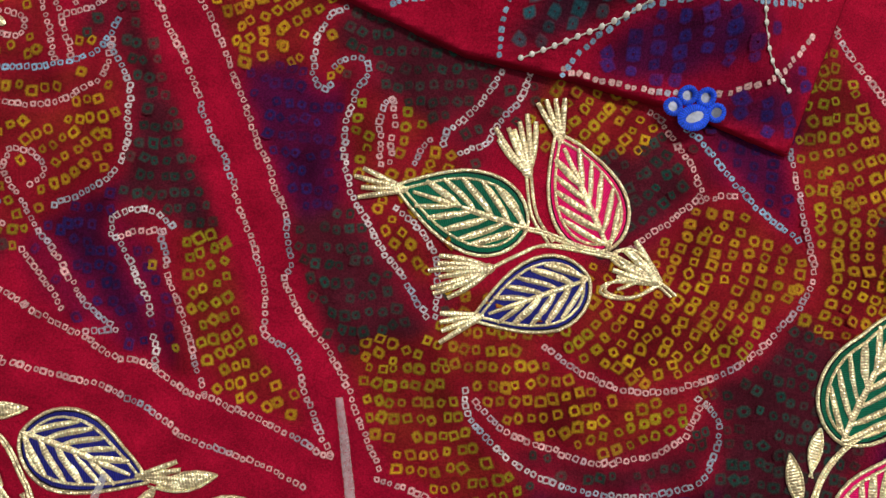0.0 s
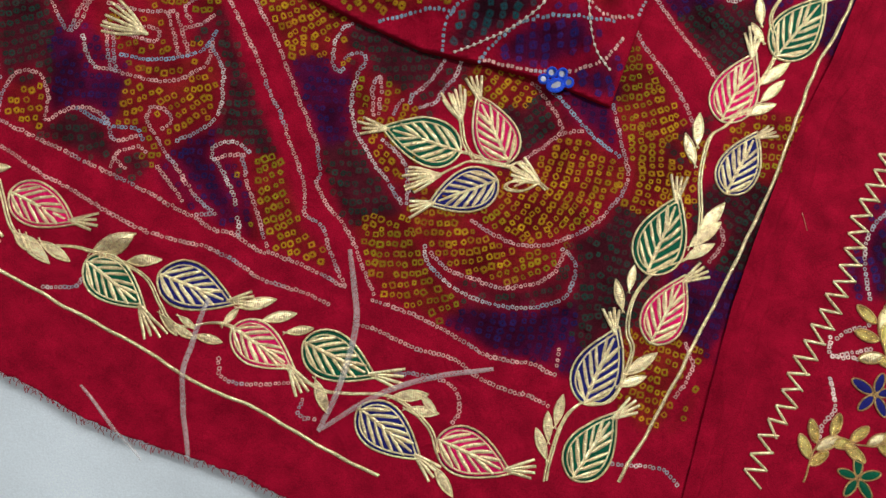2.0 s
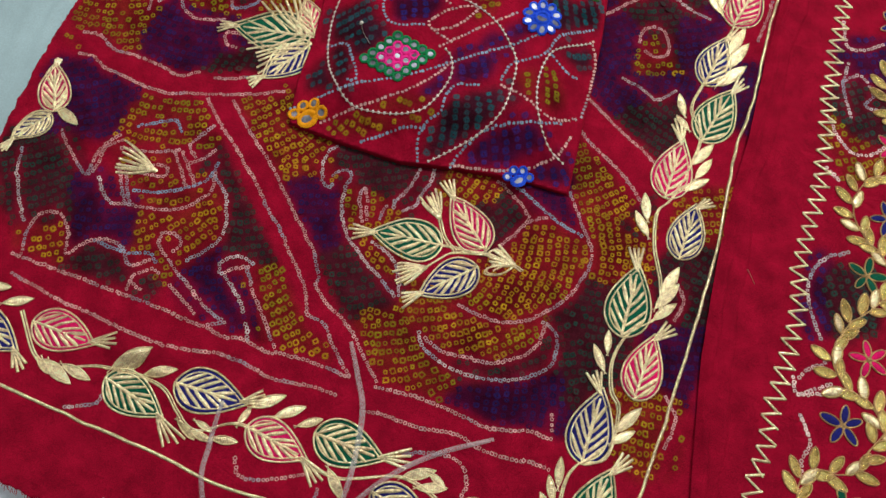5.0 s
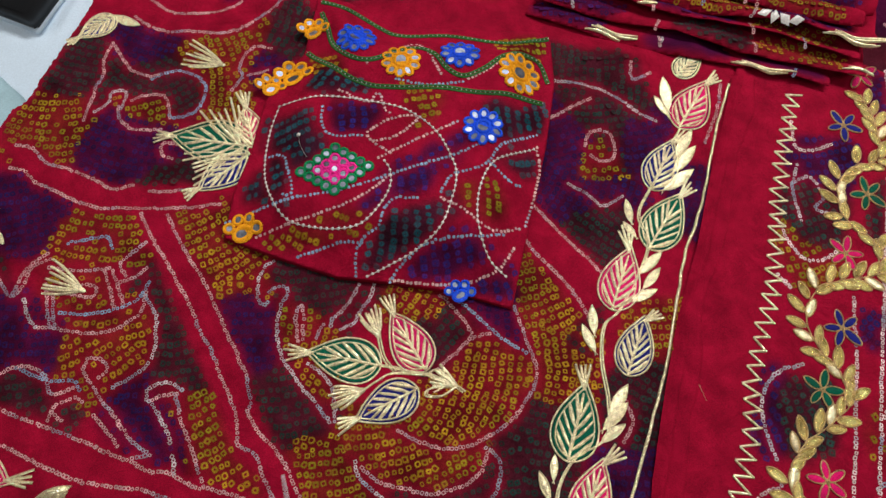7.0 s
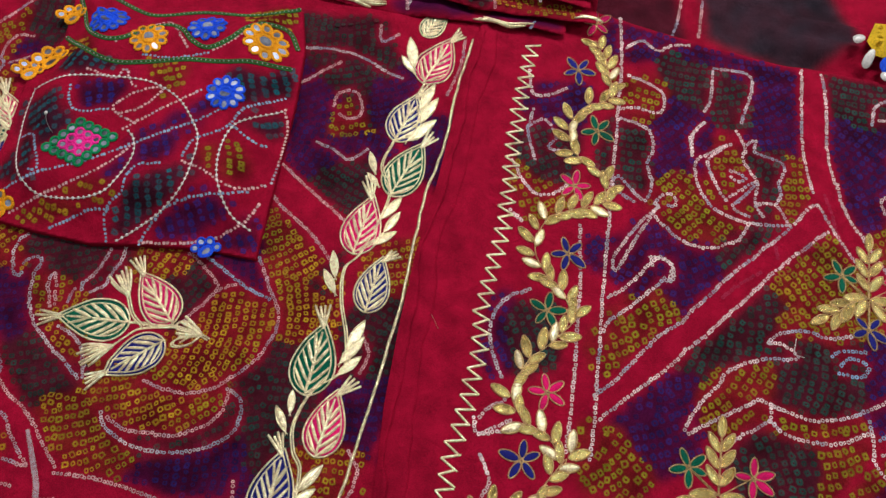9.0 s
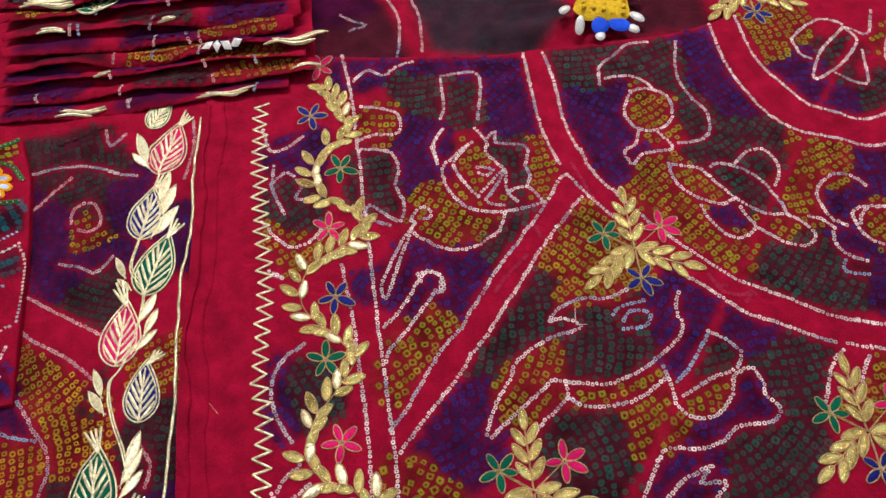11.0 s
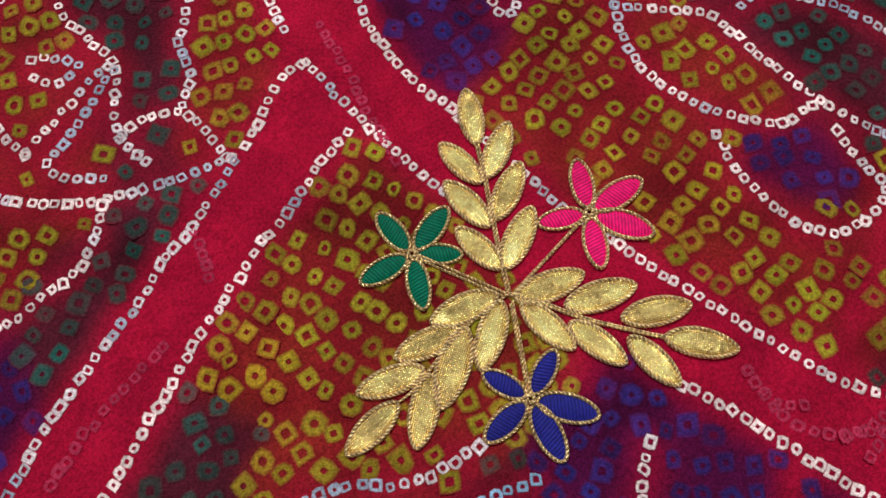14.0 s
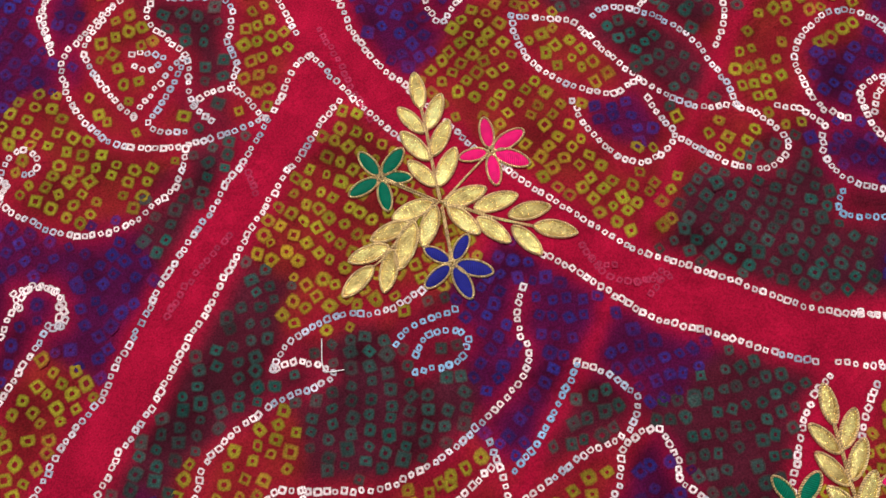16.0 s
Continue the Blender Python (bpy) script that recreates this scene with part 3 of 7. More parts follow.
# ---- the drawn lines and dyed fields of the cloths, in mm on the table ----
A_LINES = [
    ("w", [(-86.1, 106.9), (-74.6, 85.6), (-62.2, 66.1), (-57.5, 56.1), (-50.1, 44.2), (-44.9, 32.2), (-39.2, 20.3), (-33.6, 11.6), (-29.7, 2.7), (-25.7, -7.2), (-21.9, -15), (-18.1, -22.8), (-14.5, -32.6), (-13.2, -42.6), (-12.9, -49.6), (-8.2, -53.2), (-4, -54.9), (0.1, -59.5), (3.4, -69.2), (8.3, -78.8), (11.5, -85.5), (14.4, -90.2)]),
    ("w", [(-67.5, 105.3), (-57.5, 84.9), (-46.6, 67.3), (-40, 56.4), (-34.9, 46.5), (-31, 37.5), (-25.9, 27.6), (-21.9, 17.7), (-17.1, 9.9), (-13.1, -0), (-9.5, -5.8), (-7.2, -15.8), (-5.6, -25.8), (-7.3, -30), (-3.5, -37.7), (2.3, -46.3), (9, -52.8), (14.7, -60.3), (19.4, -67.9), (22.1, -75.6), (25.8, -83.2), (29.4, -89.8), (31.4, -94.2)]),
    ("w", [(-207.2, -3.3), (-109.1, -42.6), (-98.3, -47.8), (-87.5, -52.9), (-76.9, -57.1), (-66.1, -63.2), (-55.8, -64.3), (-47.2, -68.6), (-38.6, -73.9), (-30.4, -75.2), (-22.1, -77.4), (-13.8, -79.7), (-5.4, -83.4), (3, -86.2), (9.3, -89.6), (14.5, -91.2)]),
    ("w", [(31, -98.1), (44.9, -102), (57.3, -105.5), (69.7, -110.5), (85.4, -118.2), (101, -125.8), (113.2, -127.8), (128.4, -129.5), (140.7, -134.5)]),
    ("w", [(-205.2, -16.8), (-170.1, -37.2), (-154.2, -44.4), (-138.1, -52.2), (-122.2, -60), (-106.4, -66.3), (-87.8, -70.8), (-69.3, -73.8), (-50.5, -81.3), (-37.6, -89.3), (-22.1, -94), (-6.7, -97.3), (5.8, -102.3)]),
    ("w", [(24.8, -112.7), (37.1, -116.1), (49.6, -121.1), (65, -125.8), (80.3, -129), (96, -138.1), (111.5, -144.3), (126.7, -147.5), (137.6, -152.5)]),
    ("w", [(176.9, 81.1), (186.5, 66.1), (200.4, 49.1), (210.4, 33.8), (217.2, 20.5)]),
    ("w", [(188.2, 102.1), (202.4, 84.3), (218.1, 64.7), (229, 51.1)]),
    ("m", [(6.2, 68.4), (1.3, 65.9), (-1.4, 61.6), (-3.9, 55.2), (-4.3, 48.9), (-3.8, 42.8), (0.1, 39), (2.6, 40.2)]),
    ("m", [(3, 47.4), (5.9, 49.7), (10.9, 50.6), (15.1, 49), (15.6, 43.3), (12.9, 40), (11.4, 33.7), (9.7, 29.5), (9.4, 21.2), (10.1, 14.1), (12.2, 6.1), (14.4, 0.2), (17.8, -4.6), (21.3, -9.4), (24.8, -15.1), (29.4, -20.8), (32.8, -24.6), (36.2, -29.3), (39.6, -34.1), (44.1, -39.7)]),
    ("w", [(25.4, 36.9), (22.5, 34.6), (21.6, 28.4), (22.1, 21.2), (23.4, 13.2)]),
    ("w", [(25.9, 35.9), (27.2, 27.8)]),
    ("w", [(26, 22.6), (26.3, 14.4)]),
    ("w", [(39.8, 22.7), (37.1, 19.4), (35.5, 14.2)]),
    ("m", [(64.1, 49.3), (59.6, 41.7), (55, 35.2), (50.3, 30.7), (45.6, 26.2), (45.1, 21.1)]),
    ("m", [(74.2, 50.1), (72.6, 43.8), (70, 38.5), (66.3, 34.1), (62.7, 28.7), (60.1, 23.3), (55.2, 20.9), (51.4, 18.5)]),
    ("w", [(117.5, 39.2), (121.7, 36.5), (126.1, 30.8), (130.6, 25), (134, 19.2), (137.4, 13.4), (136.6, 10.3), (132.9, 6), (128.3, 1.6), (122.6, -2.9), (116.9, -7.4), (114.1, -9.7)]),
    ("w", [(137.7, 9.4), (141.6, 10.8), (149.6, 11.8)]),
    ("b", [(130.9, 34.2), (138.4, 27.7), (147.1, 18.3), (157.8, 8.1), (172.4, -1.8)]),
    ("w", [(167.4, 29.1), (168.8, 23.1), (171.4, 13.2), (173.7, 3.3), (176.6, -4.5), (178.2, -14.3), (175.8, -23.5), (170.4, -32), (163.1, -40.6), (153.7, -48.3), (144.1, -53.5), (134.5, -57.9), (124.7, -59.7), (114.8, -59.6), (104.6, -56.5), (98.4, -54.1), (92.2, -50.6), (86.9, -47.1)]),
    ("m", [(29.8, -2.6), (37.4, -8), (44.1, -15.6), (47.1, -27.4), (47.1, -39.5)]),
    ("w", [(63.6, -68), (69, -73.5), (74.3, -77), (82.5, -80.2), (92.7, -82.3), (100.8, -85), (108.8, -85.8), (116.6, -84.2), (126.4, -81.9), (134, -77.7), (138.6, -72.4), (141.9, -64.2), (143.8, -62.1)]),
    ("m", [(59.8, -64.6), (62.1, -73.5), (70.4, -81.9), (80, -88.6), (92.5, -93.6), (104.7, -96.2), (119.9, -96.8), (134.7, -93.7), (144.9, -87.8), (149.3, -78.4), (149.6, -69.3), (144.5, -62.1), (141.4, -60.9)]),
    ("w", [(-163.6, 53.6), (-159.9, 65.2), (-153.6, 72.8), (-145.4, 80.5)]),
    ("w", [(-144.3, 58.6), (-140.3, 42.9), (-136.7, 29.5)]),
    ("w", [(-139.6, 56.4), (-136.7, 42.8), (-134, 31.3)]),
    ("w", [(-142.2, 70.3), (-123.3, 67.5), (-103, 68.6)]),
    ("w", [(-133.2, 58.1), (-112.9, 57.2), (-112, 49.3), (-128.7, 51.3)]),
    ("w", [(-106.6, 66.8), (-101.6, 54.7), (-96.4, 40.9)]),
    ("w", [(-101, 66.5), (-96, 54.5), (-91.1, 42.6)]),
    ("b", [(-130.7, 38.7), (-112.4, 37.1), (-94.5, 39.7), (-82.3, 46), (-75.9, 57.5)]),
    ("w", [(-143.9, 29.9), (-133, 28.6), (-118.1, 24.9), (-103.7, 24.2), (-89.7, 28.1), (-79.5, 36.3), (-77.8, 49.7)]),
    ("m", [(-155.7, 49.4), (-152.2, 37.8), (-145.7, 30)]),
    ("w", [(-77.9, 67.5), (-83.8, 61.8), (-94.5, 58.3)]),
    ("w", [(-91.2, 62.1), (-95.8, 70.3), (-90.7, 76.1), (-83.8, 81.9), (-80.3, 85.8)]),
    ("b", [(-133.4, 88.1), (-122.3, 89.7), (-107.4, 91.1), (-102.7, 82.7)]),
    ("m", [(-77.7, 47.8), (-70.4, 35.9), (-68.1, 22.5), (-68.3, 11.4), (-72.1, 2.4), (-77.7, -2.7), (-86.1, -7.7), (-92.8, -10.9)]),
    ("w", [(-111.9, 2.6), (-109, 7.9), (-99.8, 5.6), (-97.5, 0.1), (-102.3, -4.4)]),
    ("w", [(-112.4, 0.8), (-107.1, -8.4), (-98.8, -19.4), (-90.9, -28.5), (-81, -41), (-71.6, -49.9), (-66.1, -53.5), (-76.2, -55.3)]),
    ("b", [(-154.4, 4.7), (-143, -1.3), (-130.2, -5.5), (-117.9, -6.1), (-113.7, -11.6)]),
    ("w", [(-130.3, -29.9), (-127.8, -23.1), (-124.8, -19.8), (-116.5, -16.7), (-111.1, -18.8)]),
    ("w", [(-127.6, -24.9), (-121.7, -30.3)]),
    ("w", [(-103.1, -27.9), (-95.2, -36.8), (-85.5, -47.5)]),
    ("m", [(-71.5, -20.2), (-71, -15), (-66.2, -11.6), (-60.2, -10), (-54.9, -11.2), (-49.4, -15.3)]),
    ("w", [(-67.3, -20.4), (-61.4, -18.3), (-52.3, -17.5)]),
    ("m", [(-68.9, -21), (-64.7, -26.7), (-59.8, -34.4), (-56, -41.2), (-54.4, -47.1)]),
    ("w", [(-53.3, -17.6), (-50.5, -25.5), (-48.7, -33.5), (-44.6, -43.2), (-40.6, -53), (-36.6, -62.7), (-32.6, -73.4)]),
    ("m", [(-52.2, -55), (-50.5, -65.9)]),
    ("w", [(-178.5, 163.9), (-166.2, 160.3), (-154.8, 148.6), (-140.4, 143.7), (-128, 137.9), (-115.7, 131.7), (-107.4, 127), (-94, 129.6)]),
    ("w", [(-179.7, 146.1), (-169.4, 142.6), (-160.4, 133.5), (-150.1, 128.7), (-137.7, 121.8), (-125.4, 116.2), (-113.5, 112.3), (-90.3, 111.3), (-67.1, 110.4), (-51.6, 110.6), (-33.1, 112.4)]),
    ("w", [(-81.9, 124.7), (-68.1, 123.3), (-48.7, 124.7)]),
    ("w", [(-94.2, 288.5), (-80.3, 277.4), (-62.7, 273.2), (-41.2, 275.3), (-24.2, 283.9)]),
    ("w", [(-105.7, 272.9), (-91.9, 262), (-78.8, 257.9), (-57.4, 257.3), (-35.9, 256.7), (-18.9, 262.4), (-1.9, 275.2), (6.6, 285.7)]),
    ("w", [(-120.4, 249.9), (-125.1, 234.9), (-124.3, 220), (-128.5, 210.4), (-129.5, 200.8), (-132.1, 189), (-133.3, 182)]),
    ("w", [(-120.2, 248.4), (-112.8, 237), (-103.2, 224.2), (-90.2, 218.9), (-84.1, 220.1)]),
    ("b", [(-87.9, 216.3), (-80, 221), (-67.7, 223.1), (-54.8, 217.7), (-47.9, 207.7), (-49.2, 195.6), (-54.7, 186.3), (-68.7, 182), (-73, 184.5)]),
    ("w", [(-100.6, 197.4), (-90.8, 201.8), (-78.4, 201.4), (-73.5, 191.7), (-72, 182.2)]),
    ("m", [(-108, 190.5), (-105.4, 204.7), (-115.8, 206.1), (-118.7, 195.6), (-126.1, 188.8)]),
    ("w", [(-98.3, 173.8), (-88.2, 173.4), (-78.2, 174)]),
    ("w", [(-110.3, 193), (-107.1, 181.1), (-100.4, 174.8)]),
    ("w", [(-0.9, 241.1), (-11.7, 243), (-20, 236.6), (-23.7, 224.1), (-21.2, 216.6)]),
    ("w", [(-17, 216.5), (-2.4, 221)]),
    ("w", [(-29, 204.6), (-25.1, 209.3), (-21.1, 214.1)]),
    ("w", [(-63.1, 161), (-75.1, 161.4), (-75.6, 152.4), (-68.2, 149.8)]),
    ("w", [(230.5, 147.7), (233.8, 157), (242.7, 160.5), (250.7, 156.4), (252.1, 142.3), (247.8, 135.5), (239.5, 135.8), (233.8, 140.7)]),
    ("m", [(211.4, 204), (235, 200.7), (255.7, 192.5), (274.8, 174.7), (286.6, 167)]),
    ("m", [(214.5, 118.7), (227.7, 109.3), (236.8, 100.1), (252, 106.1)]),
    ("w", [(207.9, 172.2), (224, 181.3), (239.9, 188.1)]),
    ("w", [(275, 219.6), (275, 204.4), (288.9, 209)]),
    ("w", [(-55.2, -138.6), (-52.8, -147.3), (-43.5, -151), (-28.5, -151.2), (-10.8, -149.2)]),
    ("m", [(-162.3, -104.1), (-144.5, -102.7), (-139, -97.7)]),
    ("w", [(-4, -158.1), (-6.1, -167.1), (3.1, -169.3)]),
    ("w", [(48.1, -139.1), (69.2, -140.3), (81.6, -145.2), (87, -156.6), (83.3, -165.8)]),
    ("w", [(142.6, -119.4), (141.8, -128.4)]),
    ("w", [(233.8, -35.6), (236.8, -50.2), (229.2, -61.5)]),
    ("w", [(216.8, -111.4), (221.6, -125), (212.3, -142.2)]),
    ("m", [(177.2, -182.9), (204.2, -183.5), (214.1, -191.2)]),
    ("w", [(342.3, 197.1), (334.5, 172.6), (319.6, 146.8)]),
    ("w", [(-201.6, -3.5), (-200.1, 12.1), (-192.4, 23.8), (-179.2, 23.4), (-172.9, 11.2), (-172.1, -4.5), (-160, 2.9), (-147.1, 4.4), (-135.3, -1.9), (-130.4, -13.7), (-117.8, -10.3)]),
    ("m", [(-210.3, 71.9), (-211.3, 57.2), (-208.4, 36.5), (-203.1, 20.2)]),
    ("w", [(-184.8, 84.1), (-177.1, 68.8), (-165.5, 51.6), (-158.5, 57.7), (-154, 70.3), (-143, 76.4)]),
]
A_FIELDS = [
    ("y", [(14.2, 37), (30, 42.4), (35.6, 24.4), (40.8, -23.9), (31.8, -24.7), (27.5, 1.3), (16.1, 14.6)]),
    ("y", [(128.8, -6.4), (142, 4.7), (155.9, 6.9), (170.4, -1), (175.1, -12.6), (168.3, -29.2), (153.3, -42.4), (138.1, -51.6), (110.4, -54), (103.5, -42.7), (104.7, -31.6), (121.9, -21.1)]),
    ("y", [(22, -51.6), (57.6, -44.6), (85.7, -44.2), (92.4, -53.6), (133.3, -67.9), (122.2, -78.8), (100.6, -82.6), (79.8, -70.6), (55.3, -64.8), (50.5, -55.2), (24.9, -61.4)]),
    ("y", [(24.7, -59.4), (55.1, -62.8), (62.4, -78), (79.4, -90.4), (78, -98.4), (50.3, -100.9), (37.3, -88.2), (27.9, -73.1)]),
    ("g", [(-4.5, -5.4), (17.7, -3.6), (29, -16.8), (40.8, -36), (41.8, -47.9), (14.2, -54.3), (5.1, -43), (-2.6, -25.5)]),
    ("b", [(-27.7, 46), (3.6, 40.3), (9.3, 22.3), (12.8, 6.2), (-2.4, -5.2), (-11.5, 4.2), (-23.9, 27.8)]),
    ("y", [(-36.3, 72.3), (-7.7, 74.6), (-5.2, 58.2), (-7.3, 47.6), (-27.7, 46)]),
    ("g", [(3.5, 65.1), (31.8, 69.4), (45.3, 53.9), (65.6, 55.6), (72, 52), (55.1, 34.2), (43.4, 29.1), (34.6, 36.6), (22.3, 37.7), (15.8, 41.3), (17.1, 49.6), (4.6, 52.7)]),
    ("g", [(-75.6, 60.9), (-60, 60), (-49.7, 40.1), (-41.8, 22.2), (-32.5, 0.4), (-32.6, -9.8), (-51, -9.3), (-68.1, -2.5), (-70.8, 3.4), (-65.9, 16.1), (-68.4, 40.7)]),
    ("y", [(-46.4, -15), (-30.6, -9.6), (-19, -45.1), (-5.9, -56), (4.3, -79.1), (0.5, -81.5), (-24.6, -71.7), (-32.4, -54.3), (-42.8, -31)]),
    ("b", [(-90.3, -6.4), (-70.2, -2.7), (-70.8, -17), (-65.1, -32.8), (-54.5, -56.2), (-62.6, -56.9), (-73.2, -33.5), (-90.3, -26.8)]),
    ("y", [(-116.6, 26.4), (-96.4, 32.2), (-76.8, 42.1), (-74.3, 17.5), (-79.1, 4.8), (-94.8, -2.7), (-110.9, 12.4)]),
    ("y", [(175.3, 46), (200.3, 56.1), (205.3, -26), (182.6, -35.9), (177.1, -12.4), (172.8, 23.4)]),
    ("b", [(144.3, 29.2), (173.8, 37.7), (168.8, 23.1), (168.4, -1.1), (153.7, 9.7)]),
    ("g", [(156.1, -54.1), (173, -40.7), (182.1, -28), (190.7, -70.8), (176.4, -92.1), (154.9, -94), (155.2, -70)]),
    ("g", [(83.3, -90.1), (107, -88), (143.8, -76.9), (142.7, -88.8), (117.6, -97.3), (97.9, -99)]),
    ("g", [(112.5, 24.6), (128.8, 21.8), (133.7, 10.1), (114.5, -1.6)]),
    ("y", [(82.5, 46.6), (107.3, 40.5), (116.5, 24.9), (100.2, 27.6), (87.7, 32.7)]),
    ("b", [(81.4, -106.5), (107.9, -98.3), (146.7, -92.1), (153.5, -103.6), (139.6, -119.7), (116, -124.6), (94.6, -120.4)]),
    ("y", [(-171.8, 199.8), (-139.9, 203.5), (-131.9, 170.4), (-146.1, 157.3), (-175.1, 167.4)]),
    ("b", [(-131.4, 165.8), (-93.6, 187.6), (-66.2, 149.7), (-81, 136.9), (-124.7, 143.1)]),
    ("g", [(-141.2, 248), (-126.3, 227.5), (-131.2, 198.4), (-161.6, 213.9)]),
    ("b", [(-113.3, 262.6), (-65.8, 256), (-76.2, 225.8), (-101.8, 231.7)]),
    ("y", [(-65.5, 250.8), (-5.9, 262.1), (-17.5, 229), (-28.3, 190.1), (-44.8, 190.7), (-42.9, 229.8), (-72, 225.7)]),
    ("y", [(-102.4, 195.1), (-77.8, 194.2), (-76.7, 180), (-98.7, 178.4)]),
    ("g", [(-90.1, 150.7), (-57.6, 140.5), (-60.6, 127.4), (-88.5, 132.8)]),
    ("g", [(-81.3, 211.2), (-56.4, 210.4), (-57.1, 191.1), (-73.3, 189.3)]),
    ("y", [(-143.7, 109.3), (-89.7, 104.9), (-83.8, 81.9), (-122.5, 91.7), (-144.1, 84.5)]),
    ("y", [(-62.7, 103.8), (-27.9, 102.4), (0.3, 74.2), (4.9, 46), (-25, 47.3), (-45.5, 76.2)]),
    ("b", [(-192.9, 132.6), (-149.5, 124.4), (-136, 109), (-156, 89.1), (-186.6, 94.5)]),
    ("b", [(-171.5, 46.3), (-148.6, 37.6), (-124.9, 21.5), (-130.1, 7.1), (-165.5, 8.8)]),
    ("g", [(-163.2, -5.6), (-131.7, -7.2), (-122.8, -21.7), (-138.7, -31.2), (-159.9, -26.6)]),
    ("y", [(-129, 25.4), (-79, 30.6), (-73, 4.3), (-92.2, -16.2), (-110.2, -11.8), (-123, 6.7)]),
    ("y", [(-136.4, 54.3), (-110.8, 55.1), (-105.6, 41.3), (-134.8, 42.7)]),
    ("b", [(-92.6, -12.7), (-71.4, -13.7), (-54.8, -45.7), (-74.8, -51.4), (-86.5, -37.3)]),
    ("g", [(210.1, 99), (247.2, 101.9), (229.9, 64.2), (211.7, 77.5)]),
    ("b", [(198.2, 139.7), (228, 111.5), (251.7, 133.1), (256.1, 105.9), (209.6, 94.7)]),
    ("g", [(211.1, 221.7), (264, 220), (278.4, 169.7), (262.6, 180), (220.2, 186.3)]),
    ("y", [(230.3, 129.3), (255.2, 128.4), (243.8, 106.4)]),
    ("y", [(174, 58.4), (203.9, 44.9), (215, 9.1), (182.7, -8.2), (170.7, 22.7)]),
    ("g", [(152.3, -62.3), (184.9, -40.6), (178, -70.7), (155.9, -106.1), (149.7, -91.6)]),
    ("g", [(-214.4, 74.2), (-183.5, 73.3), (-174, 27.2), (-199.9, 24.1)]),
    ("y", [(195.7, -112.2), (216.7, -114.9), (208.9, -142.3), (195, -142.9)]),
    ("g", [(234, -31.9), (263.5, -23.2), (250.8, -60.6), (233.1, -54)]),
    ("b", [(221.5, -76.1), (250.3, -71.4), (241.7, -103.5), (220.8, -97.4)]),
    ("y", [(258.3, 18.6), (273.3, 19.2), (268.5, -0.3), (253.8, 2.9)]),
    ("b", [(298, 113.6), (317.5, 114.5), (311.5, 85), (292.5, 88.3)]),
    ("b", [(204.6, 201.7), (219.1, 176.6), (229.6, 157.2), (213.7, 130), (199.1, 148.9)]),
    ("g", [(224.5, 186.2), (254, 180.3), (272.6, 160.3), (255.2, 128.4), (254.9, 156.2), (230.5, 164.2)]),
    ("b", [(-39.2, 320.1), (14.5, 330.2), (6.3, 296.7), (-24.3, 286.6)]),
    ("g", [(51, 317.9), (124.5, 327.5), (114.1, 299.4), (59.8, 295.2)]),
    ("y", [(133.4, 321.5), (189.5, 325.9), (177.8, 297.7), (136.8, 298.8)]),
    ("g", [(8.9, 280.3), (20.1, 269.2), (16.2, 243.2), (-0.7, 233.5), (-1.6, 264.6)]),
    ("b", [(-17.8, 236.6), (3.5, 235.9), (-0.1, 213.4), (-17.1, 219)]),
    ("g", [(-77.2, 238.4), (-64, 230.4), (-91.2, 206.7), (-117.5, 222.2)]),
    ("b", [(-173.1, 40.5), (-138.3, 31), (-139, 9.2), (-163.8, 13.3)]),
    ("b", [(254.5, 168.2), (286.6, 167), (260, 132.8)]),
    ("y", [(243.6, 144.2), (257.4, 134.2), (248.4, 115.4), (234.1, 120.4)]),
    ("g", [(215.8, 22.9), (209.9, 6.4), (192.2, -9.3), (190.4, 11.2)]),
    ("y", [(-198.5, 14), (-179.8, 13.4), (-180, -0.4), (-194.8, 0.1)]),
]
